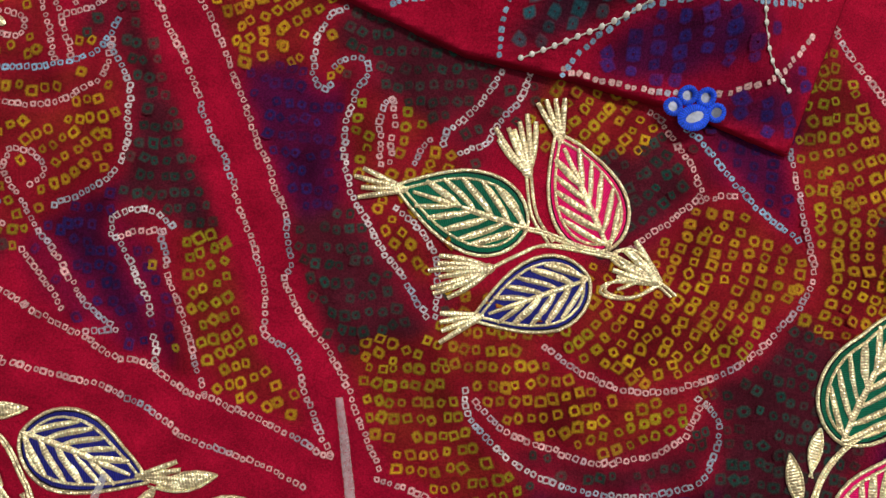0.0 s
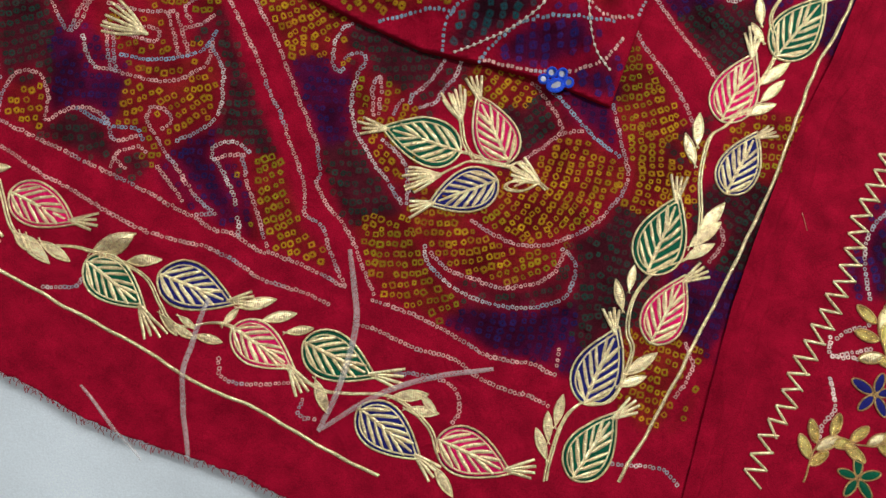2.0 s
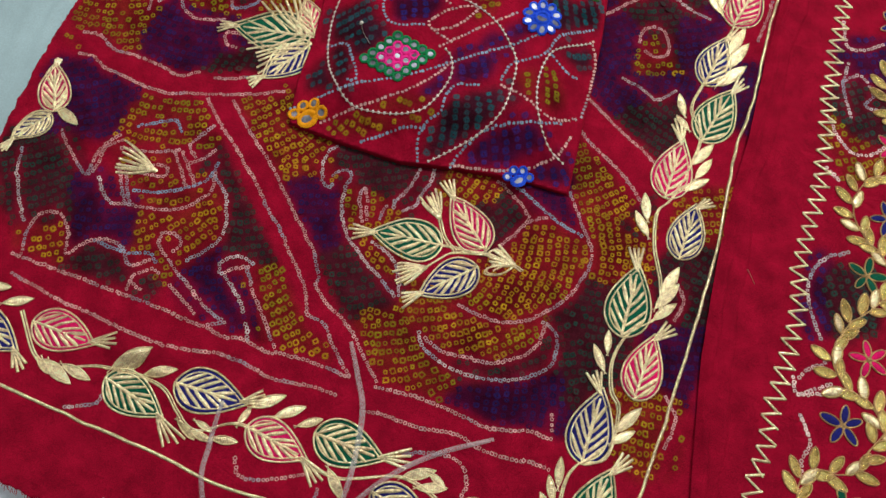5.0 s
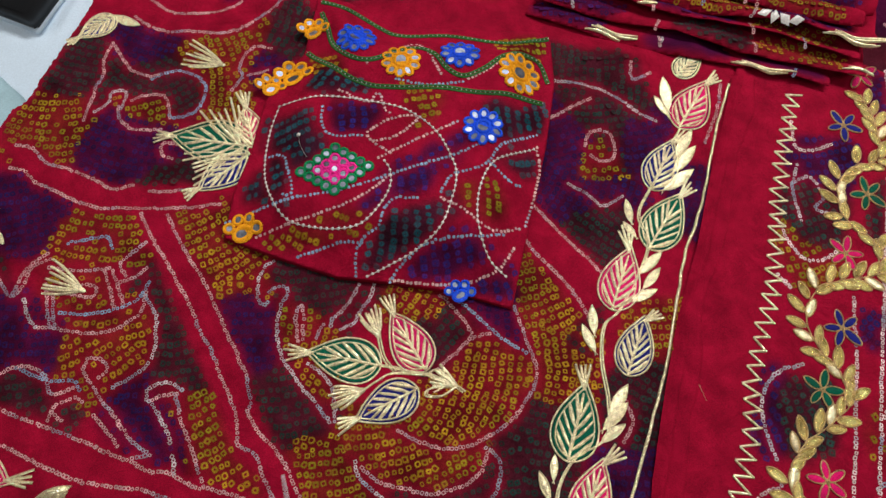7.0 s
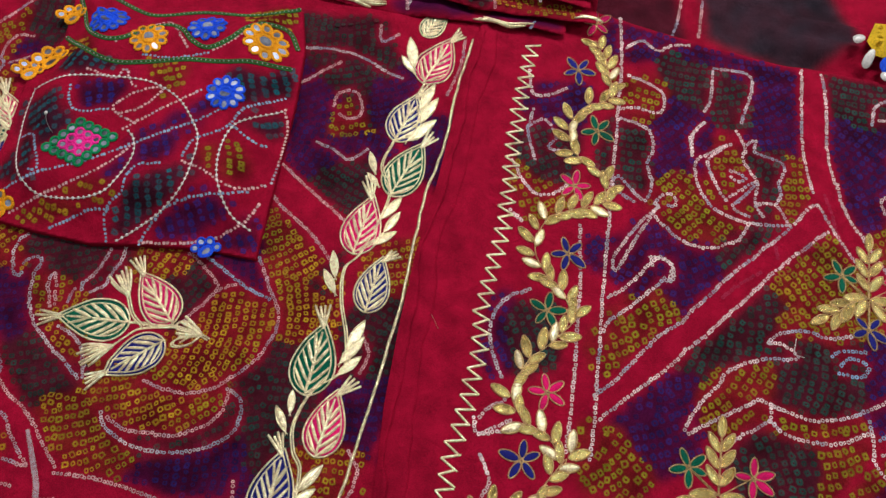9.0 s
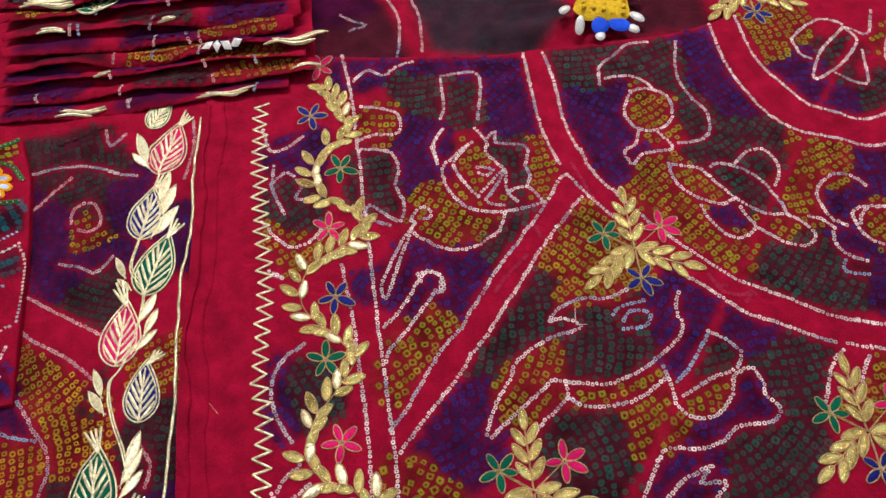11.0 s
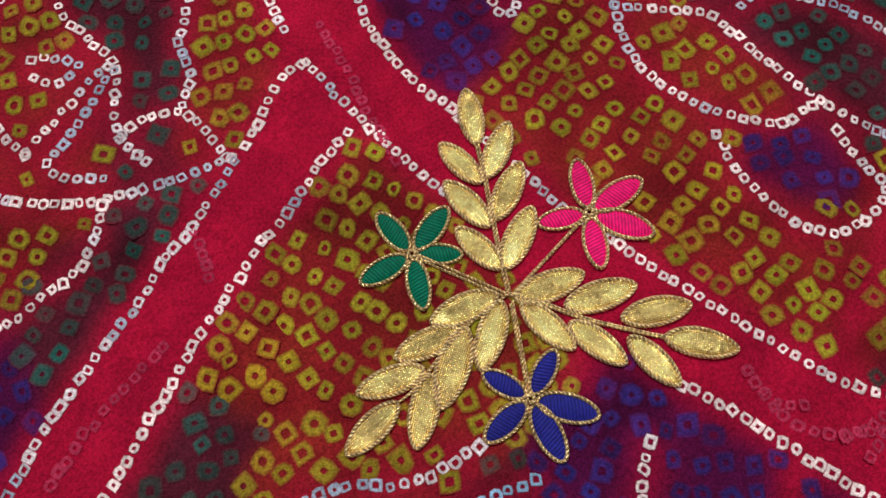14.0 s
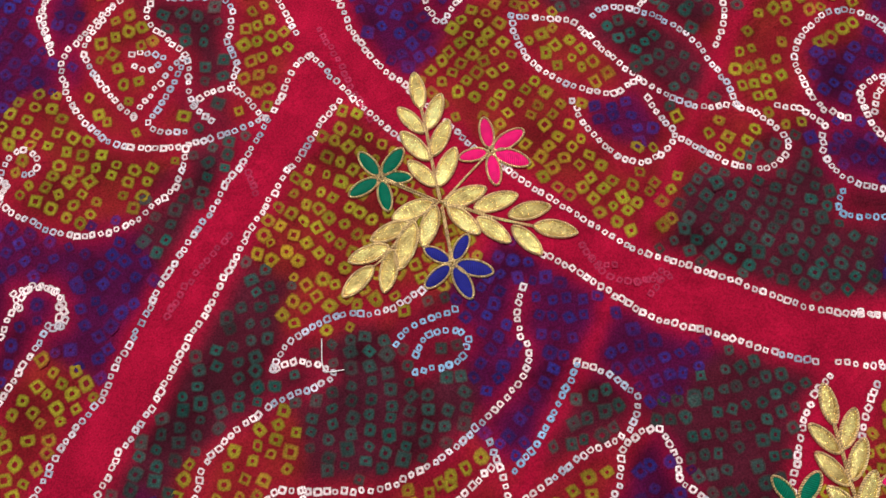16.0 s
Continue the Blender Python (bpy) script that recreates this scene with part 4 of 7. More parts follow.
B_LINES = [
    ("w", [(608.7, 32.5), (606.4, 19.8), (606.7, 7.1), (609.4, -5.5), (612.9, -14.5), (621, -44.8), (626, -57), (631, -69.1), (638.3, -85.1), (644.9, -98), (650.2, -108.8), (656.8, -117.8), (666.8, -128.9), (676.2, -140.8), (685.4, -152.6), (693.5, -162.5), (704.6, -171.7), (715.9, -179.8)]),
    ("w", [(587.6, 18), (590.2, 4.9), (593, -7.6), (596.3, -19), (600.2, -29.4)]),
    ("w", [(621.7, -95.1), (627.7, -104.9), (633.1, -115.6), (637.3, -124.3), (642.6, -134.8), (649.6, -142.7), (658.3, -151.6), (665.2, -159.5), (670.4, -166.2), (677.7, -173.5), (683.7, -179.1)]),
    ("w", [(629.2, 129.8), (625.1, 108.4), (619.2, 88.7), (610.4, 61.8), (607, 36.5), (608.7, 32.5)]),
    ("w", [(613.6, 136.3), (603.9, 106), (595, 78.8), (589, 54.4), (587.2, 28.9)]),
    ("m", [(560.4, 3), (552.9, -1.6), (544, -6.6), (534.3, -11), (525.1, -16.9), (515.7, -21.2), (504, -27.7), (495.7, -32.4), (488.3, -37.6), (478.4, -43.5), (468.6, -49.3), (460.6, -56.1), (456.3, -58), (446.8, -61.4), (438.3, -65.2), (429.9, -71.2), (423.9, -74.6), (401, -90.9), (385.3, -98.4)]),
    ("w", [(587.2, -4.6), (579.4, -7.3), (571.8, -11.9), (563.3, -15.9), (553.5, -20.2), (542.8, -26.5), (532.7, -31.6), (523.1, -38.2), (514.2, -43.8), (505.4, -49.3), (495.8, -54.2), (483.6, -62.1), (473.4, -68.6), (463, -73.6), (454, -78.2), (442.3, -85.9), (408, -102.6), (386.3, -114)]),
    ("w", [(564.4, 5.9), (570.6, 10.2), (578.8, 16), (586.4, 18.2)]),
    ("w", [(475.6, 204.2), (466.9, 162.2), (455.1, 124.7), (446, 93.9), (433.1, 55.9), (424, 23.9), (411.8, -14.3), (404.3, -38.4), (396.6, -65.5), (388.6, -91), (383, -112.4), (373.3, -138.3)]),
    ("w", [(401.8, 24.8), (395.6, -6.2), (389.5, -31.1), (380.6, -62), (372.2, -91.2), (358.9, -131.2)]),
    ("w", [(502.4, 71.4), (505.2, 87.6), (520.7, 98.9), (510.6, 92.7), (505.4, 84.6), (503.2, 74.8)]),
    ("w", [(534.8, 76.4), (526.9, 75.6), (517.5, 71.6), (508.7, 68.7), (503.8, 66.2), (500.6, 57.2), (499.3, 47.2), (501.3, 36.7), (504.3, 28.2), (509.5, 21.9), (517.4, 16.2), (526.9, 11.2), (539.7, 7.8), (550.7, 5.6), (559.8, 4.2)]),
    ("w", [(530.9, 76), (513.9, 66.8), (512.1, 58.3), (512.7, 49.8), (514.6, 39.2), (516.7, 31.2)]),
    ("w", [(518.1, 31.7), (523, 34), (529.3, 36.9), (537.2, 40.2), (544.6, 42.5)]),
    ("w", [(528.3, 53.9), (533.5, 52.1), (538, 46.5), (531.2, 45.2), (527.1, 49.1)]),
    ("m", [(545, 40.9), (535.4, 34.5), (528, 29.6), (521.2, 25.8), (523.3, 20.5), (531.5, 15.5)]),
    ("w", [(543.1, 87.7), (544.9, 76.6), (544.9, 71.6), (540.4, 63.1), (542.4, 54.9), (545.3, 46.2), (545.4, 39.3), (540.5, 30), (539.1, 22.8), (541.9, 14.4)]),
    ("w", [(539.6, 23.8), (547.4, 24.4), (554.4, 21.5), (557.8, 14), (559.1, 5.2)]),
    ("m", [(547.7, 75.1), (555.5, 77.3), (552.5, 66.8), (569.6, 56.5), (569.4, 48.1), (562.4, 38.5), (561.8, 30.5), (555.5, 23.5)]),
    ("w", [(528.4, 9.5), (523.8, 3.2), (516.1, -2.4), (507.2, -3.4), (498.9, -5.8), (490, -4.7), (480.5, -0.3), (472.1, 6.3), (466.6, 14), (461.2, 22.4), (458.9, 27.1)]),
    ("w", [(462.8, 35.5), (470.2, 41.3), (476, 40.9), (478.4, 36.2), (476.6, 30.9), (471.9, 32.5)]),
    ("w", [(464.6, 32.2), (448.3, 22.1), (433.3, 9.2), (420.7, -4.2), (421.7, -12), (442.3, 10.6), (464.6, 33.4)]),
    ("w", [(448.4, -11.9), (448.9, -6.1), (454, -7.3), (461.1, -11.6), (462.9, -19.6), (459.7, -26.1), (455.8, -24.8)]),
    ("w", [(410.5, -32.3), (421, -28.2), (436.2, -19.2), (449.9, -9), (457.3, -7.7), (462.7, -15.4), (458, -25.2)]),
    ("w", [(454.3, -23.4), (441.6, -31.4), (423.8, -41.2), (407.4, -48.9), (402.4, -55.3)]),
    ("m", [(576.4, -83.2), (565.2, -83.6), (555.4, -80), (546.1, -75.5), (535.3, -73.7), (525.3, -74.7), (518.9, -77.9), (516.6, -79.9)]),
    ("w", [(517.4, -80.5), (524.1, -81.1), (530.5, -86.2), (534.2, -92)]),
    ("w", [(532.2, -93.5), (524.4, -92.9), (514.3, -90.2), (502.4, -90.9), (492.8, -91.9), (484.9, -93.8), (478.8, -96.8), (473.1, -103.3), (461, -110), (449, -120.7), (441.2, -129)]),
    ("b", [(583.4, -95.5), (573.6, -93.6), (564.5, -92.8), (558.4, -95)]),
    ("b", [(562.4, -102.2), (568.2, -98.7), (576.8, -100.3), (581.8, -105.8), (577.2, -111.3), (569.9, -111.5), (559.5, -107)]),
    ("w", [(608.7, -101.8), (602.5, -107.7), (598.9, -115.2), (598.2, -121.9), (592.7, -127.9), (583.6, -131.6), (572.5, -134), (561.6, -136.4), (551.8, -137.1), (540.3, -136.8), (531.7, -135.9), (522.5, -132.1), (508.9, -124.1), (499, -117.6), (494.7, -117.2), (488.2, -119.2), (458.1, -127.2), (443.1, -131.9)]),
    ("w", [(569.6, -142.1), (566, -157.5), (563, -168.5), (568.8, -179.5), (583.1, -184.5), (599.1, -177.9), (608.7, -167.9), (622, -168.8), (622.1, -180.9), (619.2, -187.8), (622.9, -197.9), (613.9, -203.7), (591.9, -197), (576.7, -199.5), (560.6, -197.5), (541.1, -187.9), (527.8, -195), (512.1, -206.1)]),
    ("b", [(610.3, -135.2), (601.9, -140.5), (592.2, -146.1), (581.8, -151.1), (571.2, -154.7)]),
    ("w", [(610.6, -134.6), (616.1, -141.1), (620.2, -149.5), (622.2, -156.5), (616.4, -162.1), (607.5, -164.6), (596.9, -162.6), (586.9, -163.2), (577.1, -163.9), (570, -163.9)]),
    ("w", [(500.6, -131.6), (509.5, -142.2), (526.7, -149.8), (547.1, -152.4), (564.8, -149.2)]),
    ("w", [(504.7, -120.9), (499.9, -131.3), (477.2, -138.6), (466.2, -143.3)]),
    ("w", [(526.3, -213.1), (540, -208.5), (561, -209.3), (548.6, -214.6), (562.9, -221.6), (553.2, -226.2)]),
    ("w", [(685, -185.7), (676.5, -188.7), (667.1, -194.4), (659.6, -201.2), (650, -210.9)]),
    ("w", [(697.8, -197.1), (690.4, -201.8), (682.7, -208.5), (677.5, -212.1)]),
    ("w", [(690.6, -183.3), (696.9, -188.4), (703.2, -193.4)]),
    ("w", [(662.8, -9.3), (659, -19.5), (659.2, -29.3), (662.6, -38.2), (668.4, -47.2), (674.6, -53.7), (680.1, -57.1), (688.3, -56.7)]),
    ("w", [(662.8, -9.3), (672.6, -16.7), (681.4, -23.5), (684.4, -35.1), (687.3, -46.5), (690.8, -56.9), (696.2, -68.3), (704.7, -78.9), (716.5, -84.8)]),
    ("m", [(716.5, -84.8), (718.8, -74.1), (718.6, -63), (717.5, -51.2), (712.4, -41.1), (706.6, -33.9), (696.1, -25.5), (690.3, -26.2)]),
    ("w", [(708.3, -31.7), (722.4, -27.2), (735.7, -31), (737.5, -46.3), (731.8, -55.9), (724.2, -60.9)]),
    ("w", [(664.3, -51.4), (662.7, -59.8), (663.8, -69.8), (667.4, -79.8), (673.7, -85.8), (682.4, -86.4), (689.9, -83.1), (689.4, -76.2), (689.1, -65.3)]),
    ("w", [(691.1, -85.2), (694.9, -92.8), (700.8, -102.9), (708.9, -110), (716.3, -112.5), (723.9, -109.3), (724.5, -103.1), (721.2, -93.1), (717.7, -86.9)]),
    ("w", [(750, -112.1), (743.6, -102.8), (744.2, -91.1), (747.7, -80.9), (756.2, -75), (768.8, -72.9), (776.8, -77), (782.5, -84.2), (784.9, -91.2)]),
    ("w", [(729.7, -94.3), (737.3, -100.3), (740.6, -110.3)]),
    ("m", [(737.6, -112.5), (733.1, -120.2), (733.9, -129.8), (739.2, -136.9), (743.9, -141.1)]),
    ("b", [(730.6, -134.1), (725, -139.7), (731.8, -146.4), (738.1, -150.2)]),
    ("w", [(772.5, -107.1), (764.9, -110.5), (759.7, -115.4)]),
    ("m", [(654.7, 80.4), (663.9, 95.4), (680.7, 100.3), (697.9, 105.3), (714.5, 100.3)]),
    ("w", [(661.9, 83.3), (680.1, 77.3), (689.4, 66.1), (690.8, 55.7)]),
    ("w", [(672.8, 61.6), (661.1, 51.7), (656.4, 41.7), (659.9, 29), (670.7, 21.2), (685.9, 23.8), (694.9, 34.7), (696.5, 47.8), (685.3, 59.8), (673.7, 63.1)]),
    ("w", [(658.7, 27.2), (650, 17.8), (637.9, 15.1), (637.6, 2.6), (648.3, 7), (659.5, 4.3), (673.7, 1.8), (671.8, 18.8)]),
    ("m", [(735.8, 89.5), (720.4, 66.8), (714.7, 50.1), (714.7, 34.1), (716.8, 17.5), (709.3, 3), (697.7, -1.9), (679.7, 2.9)]),
    ("w", [(772.3, 91.9), (764.1, 68.2), (758.7, 40.9), (757.5, 12.6), (761.7, -11.3), (773.1, -32.1), (793.4, -48.2), (805.4, -61.2), (818.9, -68.5), (838.6, -69.2), (860.5, -68.2), (895.7, -62.1)]),
    ("w", [(797.3, 89.9), (788.9, 62.5), (784.8, 37.6), (788.9, 9.4), (794.5, -12.3), (809.2, -29), (820.1, -41.9), (839.3, -46.9), (859.7, -47.5), (875.6, -46.9), (887.3, -47.3)]),
    ("w", [(824.8, 47.8), (841.1, 53.4), (860, 54.4), (873, 40.7), (854.4, 32.8), (836.1, 25), (814.9, 6), (835, 5.6), (859.1, 13.3), (873.4, 23.1), (873.1, 37.2)]),
    ("w", [(824.8, 47.8), (821.5, 32.4), (826, 23.4)]),
    ("w", [(835.1, 2.3), (841.7, -10.8), (851.2, -16.9), (863.5, 1.1), (869.5, 11.5)]),
    ("w", [(875.2, 36.1), (885.9, 23.7), (905, 42.3)]),
    ("w", [(473.8, 175), (489, 180.5), (499.4, 168.6), (511.5, 172.5), (526.8, 171.4)]),
    ("w", [(470, 148), (492.5, 130.4), (486.7, 111.8), (467.3, 118.5), (455.1, 118.7)]),
    ("m", [(454, 110.3), (473, 97.8), (472.5, 80.6), (464.3, 67.8), (464, 51.4), (456.1, 39.2), (449.4, 45.1), (439.8, 60.7), (434.1, 52.8), (446.5, 38.6)]),
    ("m", [(523, 108.8), (529.9, 117.8), (540.4, 144.6), (545.9, 145.1), (568.3, 137.1), (564.5, 119.4), (549.6, 95.5)]),
    ("w", [(389.4, 162.3), (388.3, 141.7), (401.4, 138.3), (415.8, 142.5)]),
    ("m", [(378.9, 112.2), (393, 116.2), (399.3, 101.1), (391, 92), (401.1, 86.5)]),
    ("w", [(361.2, 84.4), (366.9, 65.3), (375.7, 53.3), (391, 54.5), (405.5, 62.7)]),
    ("m", [(385.8, 126.6), (378.1, 107.3), (378.5, 83.3)]),
    ("w", [(352.8, 43.6), (359.8, 34.2), (354.2, 39)]),
    ("m", [(324.5, -77.4), (321.4, -58), (324.2, -38.7), (336.4, -23.5), (355.4, -18.8)]),
    ("w", [(305.8, -101.6), (312.1, -96.7), (322.1, -93.9), (326.4, -90.6)]),
    ("w", [(306.2, -112.4), (314.1, -109.6), (325.9, -107)]),
    ("w", [(302.4, -126.2), (304.7, -136.8)]),
    ("w", [(301.7, -101.2), (302.7, -111.5), (318.4, -112.7)]),
    ("w", [(301.7, -125.3), (305.6, -142), (298, -152.3), (295.5, -162.3)]),
    ("h", [(595.4, 25.2), (595.4, 10.5), (594.3, -3), (594.4, -16.8)]),
    ("h", [(526.4, -28.4), (512.7, -33.4), (500.4, -38.9), (493.1, -42.9)]),
    ("h", [(636.1, -106), (637.8, -114.2), (643.8, -120.6), (657, -127.1)]),
    ("h", [(635.9, -100.1), (636.5, -107.7), (642.2, -112.5)]),
    ("h", [(543.8, -7.7), (543.7, -14), (542.4, -19.6)]),
    ("h", [(646.1, -122.4), (657.3, -124.3), (647.3, -128)]),
    ("w", [(910.3, -22.7), (896.6, -22.2), (884.3, -17.5), (881.4, -5.9), (889.1, 5.2), (900.7, 14.5), (914.3, 19.6)]),
    ("w", [(757.9, -112.1), (760.7, -106.3), (769.5, -104.9), (785.2, -112.9), (794.6, -119.4)]),
    ("w", [(757.9, -112.1), (755.5, -122.9), (761, -133.2), (771.6, -143.2), (782.1, -145.4), (794.4, -138.1)]),
    ("w", [(705.7, -171.9), (719.7, -182.1), (735.6, -190.4), (748.8, -195.5)]),
    ("w", [(703.5, -191.9), (718.3, -203.2), (736.6, -207.6)]),
]
B_FIELDS = [
    ("b", [(488.3, 89.5), (501.1, 70.6), (497.8, 58.9), (475.3, 62)]),
    ("y", [(473.2, 52.6), (497.6, 53.6), (494.1, 31.8), (519.3, 6), (506.9, 0.7), (479.6, 7.3), (472.7, 26.8)]),
    ("y", [(525.2, 69.7), (545, 40.9), (521.5, 33.6), (515.9, 56)]),
    ("g", [(553.4, 66.4), (570.6, 55.9), (558.8, 29.6), (543.3, 28.3), (552.4, 50.2)]),
    ("y", [(574.4, 53.5), (593.4, 41.8), (584, 25.2), (567.4, 13.5), (563.7, 29.4)]),
    ("g", [(496.4, -10.6), (519.8, -2.1), (539.9, 3.7), (539.6, -1.3), (504.2, -22.9), (493.3, -21.1)]),
    ("b", [(455.3, 14.7), (475.8, -0.4), (507.1, -17.2), (495, -27.1), (463.4, -48.4), (460.1, -32.2), (465.6, -16.4), (447.1, 2.3)]),
    ("y", [(444.4, -32.1), (453, -37.4), (455.5, -50.6), (434.1, -62.6), (413.8, -68.4), (420.5, -54.2)]),
    ("y", [(541.4, -33.2), (581, -11), (596.6, -31.1), (587.2, -71.4), (557.7, -80.2), (530.3, -65.8)]),
    ("g", [(514, -48.5), (540.5, -47.7), (527.6, -66.5), (510.2, -72.5), (518.7, -82.4), (485.1, -89.4), (458.5, -93.2), (448.4, -87), (476, -72.4)]),
    ("g", [(546.5, -83), (581.2, -97.1), (573.3, -125.3), (553.5, -138.2), (512.6, -117.6), (518, -95.9)]),
    ("b", [(588.6, -96.8), (601.1, -111.7), (584.6, -129.9), (569.8, -123.1)]),
    ("y", [(483.9, -99.9), (514.4, -98.3), (514.5, -114.3), (487, -110.7)]),
    ("b", [(615.4, -101), (654.8, -156.6), (640.3, -166.5), (624.9, -157), (611.3, -129.9), (601.3, -119)]),
    ("b", [(584.6, -129.9), (601.2, -137.8), (582, -148.9), (571.8, -142.7)]),
    ("g", [(598.6, -145.5), (611.6, -144.2), (617.5, -157), (601.3, -163.1), (583.3, -154.3)]),
    ("g", [(629.5, -164.4), (651.3, -161.5), (677.8, -180.2), (658.5, -196), (635.2, -204.4), (621.4, -193.3), (626.2, -176.1)]),
    ("b", [(603.4, -177.8), (619.5, -178.8), (618.4, -194.1), (601.7, -183.8)]),
    ("y", [(586.9, -163.2), (609.8, -168.3), (596.6, -180.7), (583.2, -172.5)]),
    ("y", [(532.4, -138.6), (562.9, -141.8), (555.9, -153)]),
    ("b", [(611.9, 24.8), (643.6, 8.2), (632.9, -4.9), (611.9, -5.7), (607.8, 13.3)]),
    ("y", [(619.3, -10.3), (653, -6.1), (652.3, -27.8), (664.7, -48.9), (657.7, -63.4), (684.4, -92.9), (665.8, -112.1), (638.2, -77.4), (625.2, -38.1)]),
    ("y", [(665.6, -19.4), (681.1, -40), (672.8, -48.5), (660.4, -35.5)]),
    ("g", [(689, -28.2), (706.6, -41.7), (713.7, -73.7), (697.5, -66.4)]),
    ("b", [(668.3, -59.2), (681.2, -67.2), (676.7, -77.6), (665.7, -70.9)]),
    ("y", [(694.7, -78.1), (709.2, -95), (705.2, -100.4), (690.8, -83.7)]),
    ("g", [(678.8, -97.2), (698.2, -106.5), (723.2, -119.3), (742, -146.3), (721, -173.3), (692.6, -153.4), (664.5, -121.3)]),
    ("y", [(737.7, -55.3), (761, -61.1), (763.8, -68.5), (733.8, -94.1), (721.7, -81.3)]),
    ("b", [(753.8, -81.9), (771.3, -84.3), (770.2, -100.2), (753.8, -103.7)]),
    ("b", [(743.6, -113.5), (756.9, -124.3), (743.7, -134.5), (738.6, -123.6)]),
    ("b", [(498.5, 121.2), (516.6, 105.9), (499.9, 61.2), (472.1, 63.9)]),
    ("b", [(581, 130.7), (606.2, 117.9), (585, 65.5), (561.3, 83.4)]),
    ("b", [(626.8, 88), (661, 64.4), (645.5, 23.1), (614.4, -1.7), (612.2, 28), (619.5, 66.5)]),
    ("y", [(671.8, 55.8), (694.3, 44.4), (679.9, 26.9), (661.7, 36)]),
    ("g", [(638.9, 118.1), (678.6, 101.4), (654.7, 80.4), (628.3, 90.5)]),
    ("g", [(709.3, 46.4), (723.3, 26.7), (736.6, -22.6), (730.2, -31.2), (684.1, -13.8), (706.1, -1.4)]),
    ("y", [(749.7, -23.3), (792.6, -62.4), (766.1, -94), (734.5, -67.3)]),
    ("y", [(801.7, 87.7), (840.5, 67.9), (820.9, 42.9), (784.5, 41)]),
    ("b", [(793.4, 29.9), (822, 22.1), (800.3, -12.1), (791.2, 5.1)]),
    ("b", [(803.8, -62.3), (822.5, -71.7), (798.4, -99.2), (783.5, -86.2)]),
    ("g", [(840.2, 26.3), (863, 21.5), (837, 4.6)]),
    ("g", [(452.8, 96.3), (472.7, 86.3), (460.2, 58.7), (440.8, 68.4)]),
    ("y", [(465.6, 137.7), (491.4, 127.8), (480.6, 114.9), (460.2, 125.1)]),
    ("g", [(513.3, 164.9), (540.4, 144.6), (525.4, 113.8), (505.5, 136.4)]),
    ("g", [(544.1, 136.2), (563, 126.7), (550.1, 101.4), (531.6, 110.7)]),
    ("b", [(415.5, 4), (459.3, -7.9), (453.9, 5.4), (491.4, -31.4), (455.6, -40.9)]),
    ("y", [(401.6, -64.5), (442.6, -44), (439, -59.7), (402.5, -80)]),
    ("b", [(395, -116.5), (439, -94.4), (453, -117.8), (423.6, -143.8), (401.9, -138.4)]),
    ("y", [(381.6, -126), (398.1, -120.3), (412.4, -142.8), (399.6, -149.3), (381.1, -147.6)]),
    ("y", [(469.9, -97.3), (508.6, -98.9), (507.6, -115.9), (490.1, -115.9), (462.5, -119.1)]),
    ("y", [(508.6, -129.2), (556.7, -144.4), (543.7, -150.7), (508.1, -137.4)]),
    ("y", [(529, -160), (557.2, -157.3), (562.1, -176.3), (545.4, -188), (519.3, -175.2)]),
    ("y", [(572.8, -160.8), (609.9, -166.3), (589.7, -181.6), (567.6, -174.8)]),
    ("b", [(603, -175.7), (622.1, -180.9), (605.1, -197.4), (569, -191.7)]),
    ("g", [(495.7, -143.6), (518.4, -162.9), (503, -194.2), (477.2, -189), (481.5, -160.7)]),
    ("g", [(637.9, -153.7), (674.2, -180.6), (647.5, -201.8), (626.2, -199.5)]),
    ("g", [(583.3, -202.7), (626.9, -216.1), (596.3, -243.5), (571, -231.2)]),
    ("b", [(537.5, -199.7), (562.8, -200.5), (555.5, -204.7), (529.8, -211)]),
    ("y", [(386.7, -122), (406.5, -139.4), (391, -146.9), (378.1, -140.6)]),
    ("b", [(408.7, -100.9), (461.4, -88.8), (433.9, -125.5), (409.4, -125.3)]),
    ("g", [(380.9, 97.5), (402.8, 96), (393.4, 68.2), (376.2, 69.3)]),
    ("y", [(364.1, 74.8), (372.7, 74.2), (386.7, 54.8), (373.2, 51.2)]),
    ("g", [(342, -40.1), (357.8, -41.3), (354.6, -60.7), (338.4, -63.3)]),
    ("b", [(325, -46.6), (334.6, -35.5), (335.6, -55.3), (326.7, -62.3)]),
    ("b", [(391.9, 136.4), (419, 134.7), (405.4, 110.5)]),
    ("y", [(906.3, 11.3), (919.2, 3.7), (901.4, -14.5), (890.5, -8.1)]),
    ("g", [(846.2, -26.9), (871.8, -24.7), (895.2, -29.3), (885.8, -38.8), (838.2, -37.2)]),
    ("b", [(796.8, 31.1), (825.3, 26.7), (808.3, -5.4), (822.5, -25.3), (793.3, -16.8)]),
    ("b", [(804.9, -67.3), (836.7, -77.8), (820.4, -99.6), (797.4, -86.3)]),
    ("b", [(799.6, -63.5), (827.4, -74), (821, -97.4), (787.3, -88.5)]),
    ("b", [(737.6, -147.7), (780.9, -163.4), (758.1, -186.2), (721.9, -169.7)]),
    ("b", [(760.4, -78.2), (774.3, -91.4), (762.5, -109.9), (748.8, -97)]),
    ("y", [(769.1, -113.7), (792.3, -127), (779.9, -134.6), (763.5, -125.1)]),
    ("b", [(741, -117), (754.1, -124.5), (739.5, -135), (732.6, -126.4)]),
    ("y", [(691.7, -202), (726.5, -214), (709, -235.2), (678.8, -225.4)]),
]
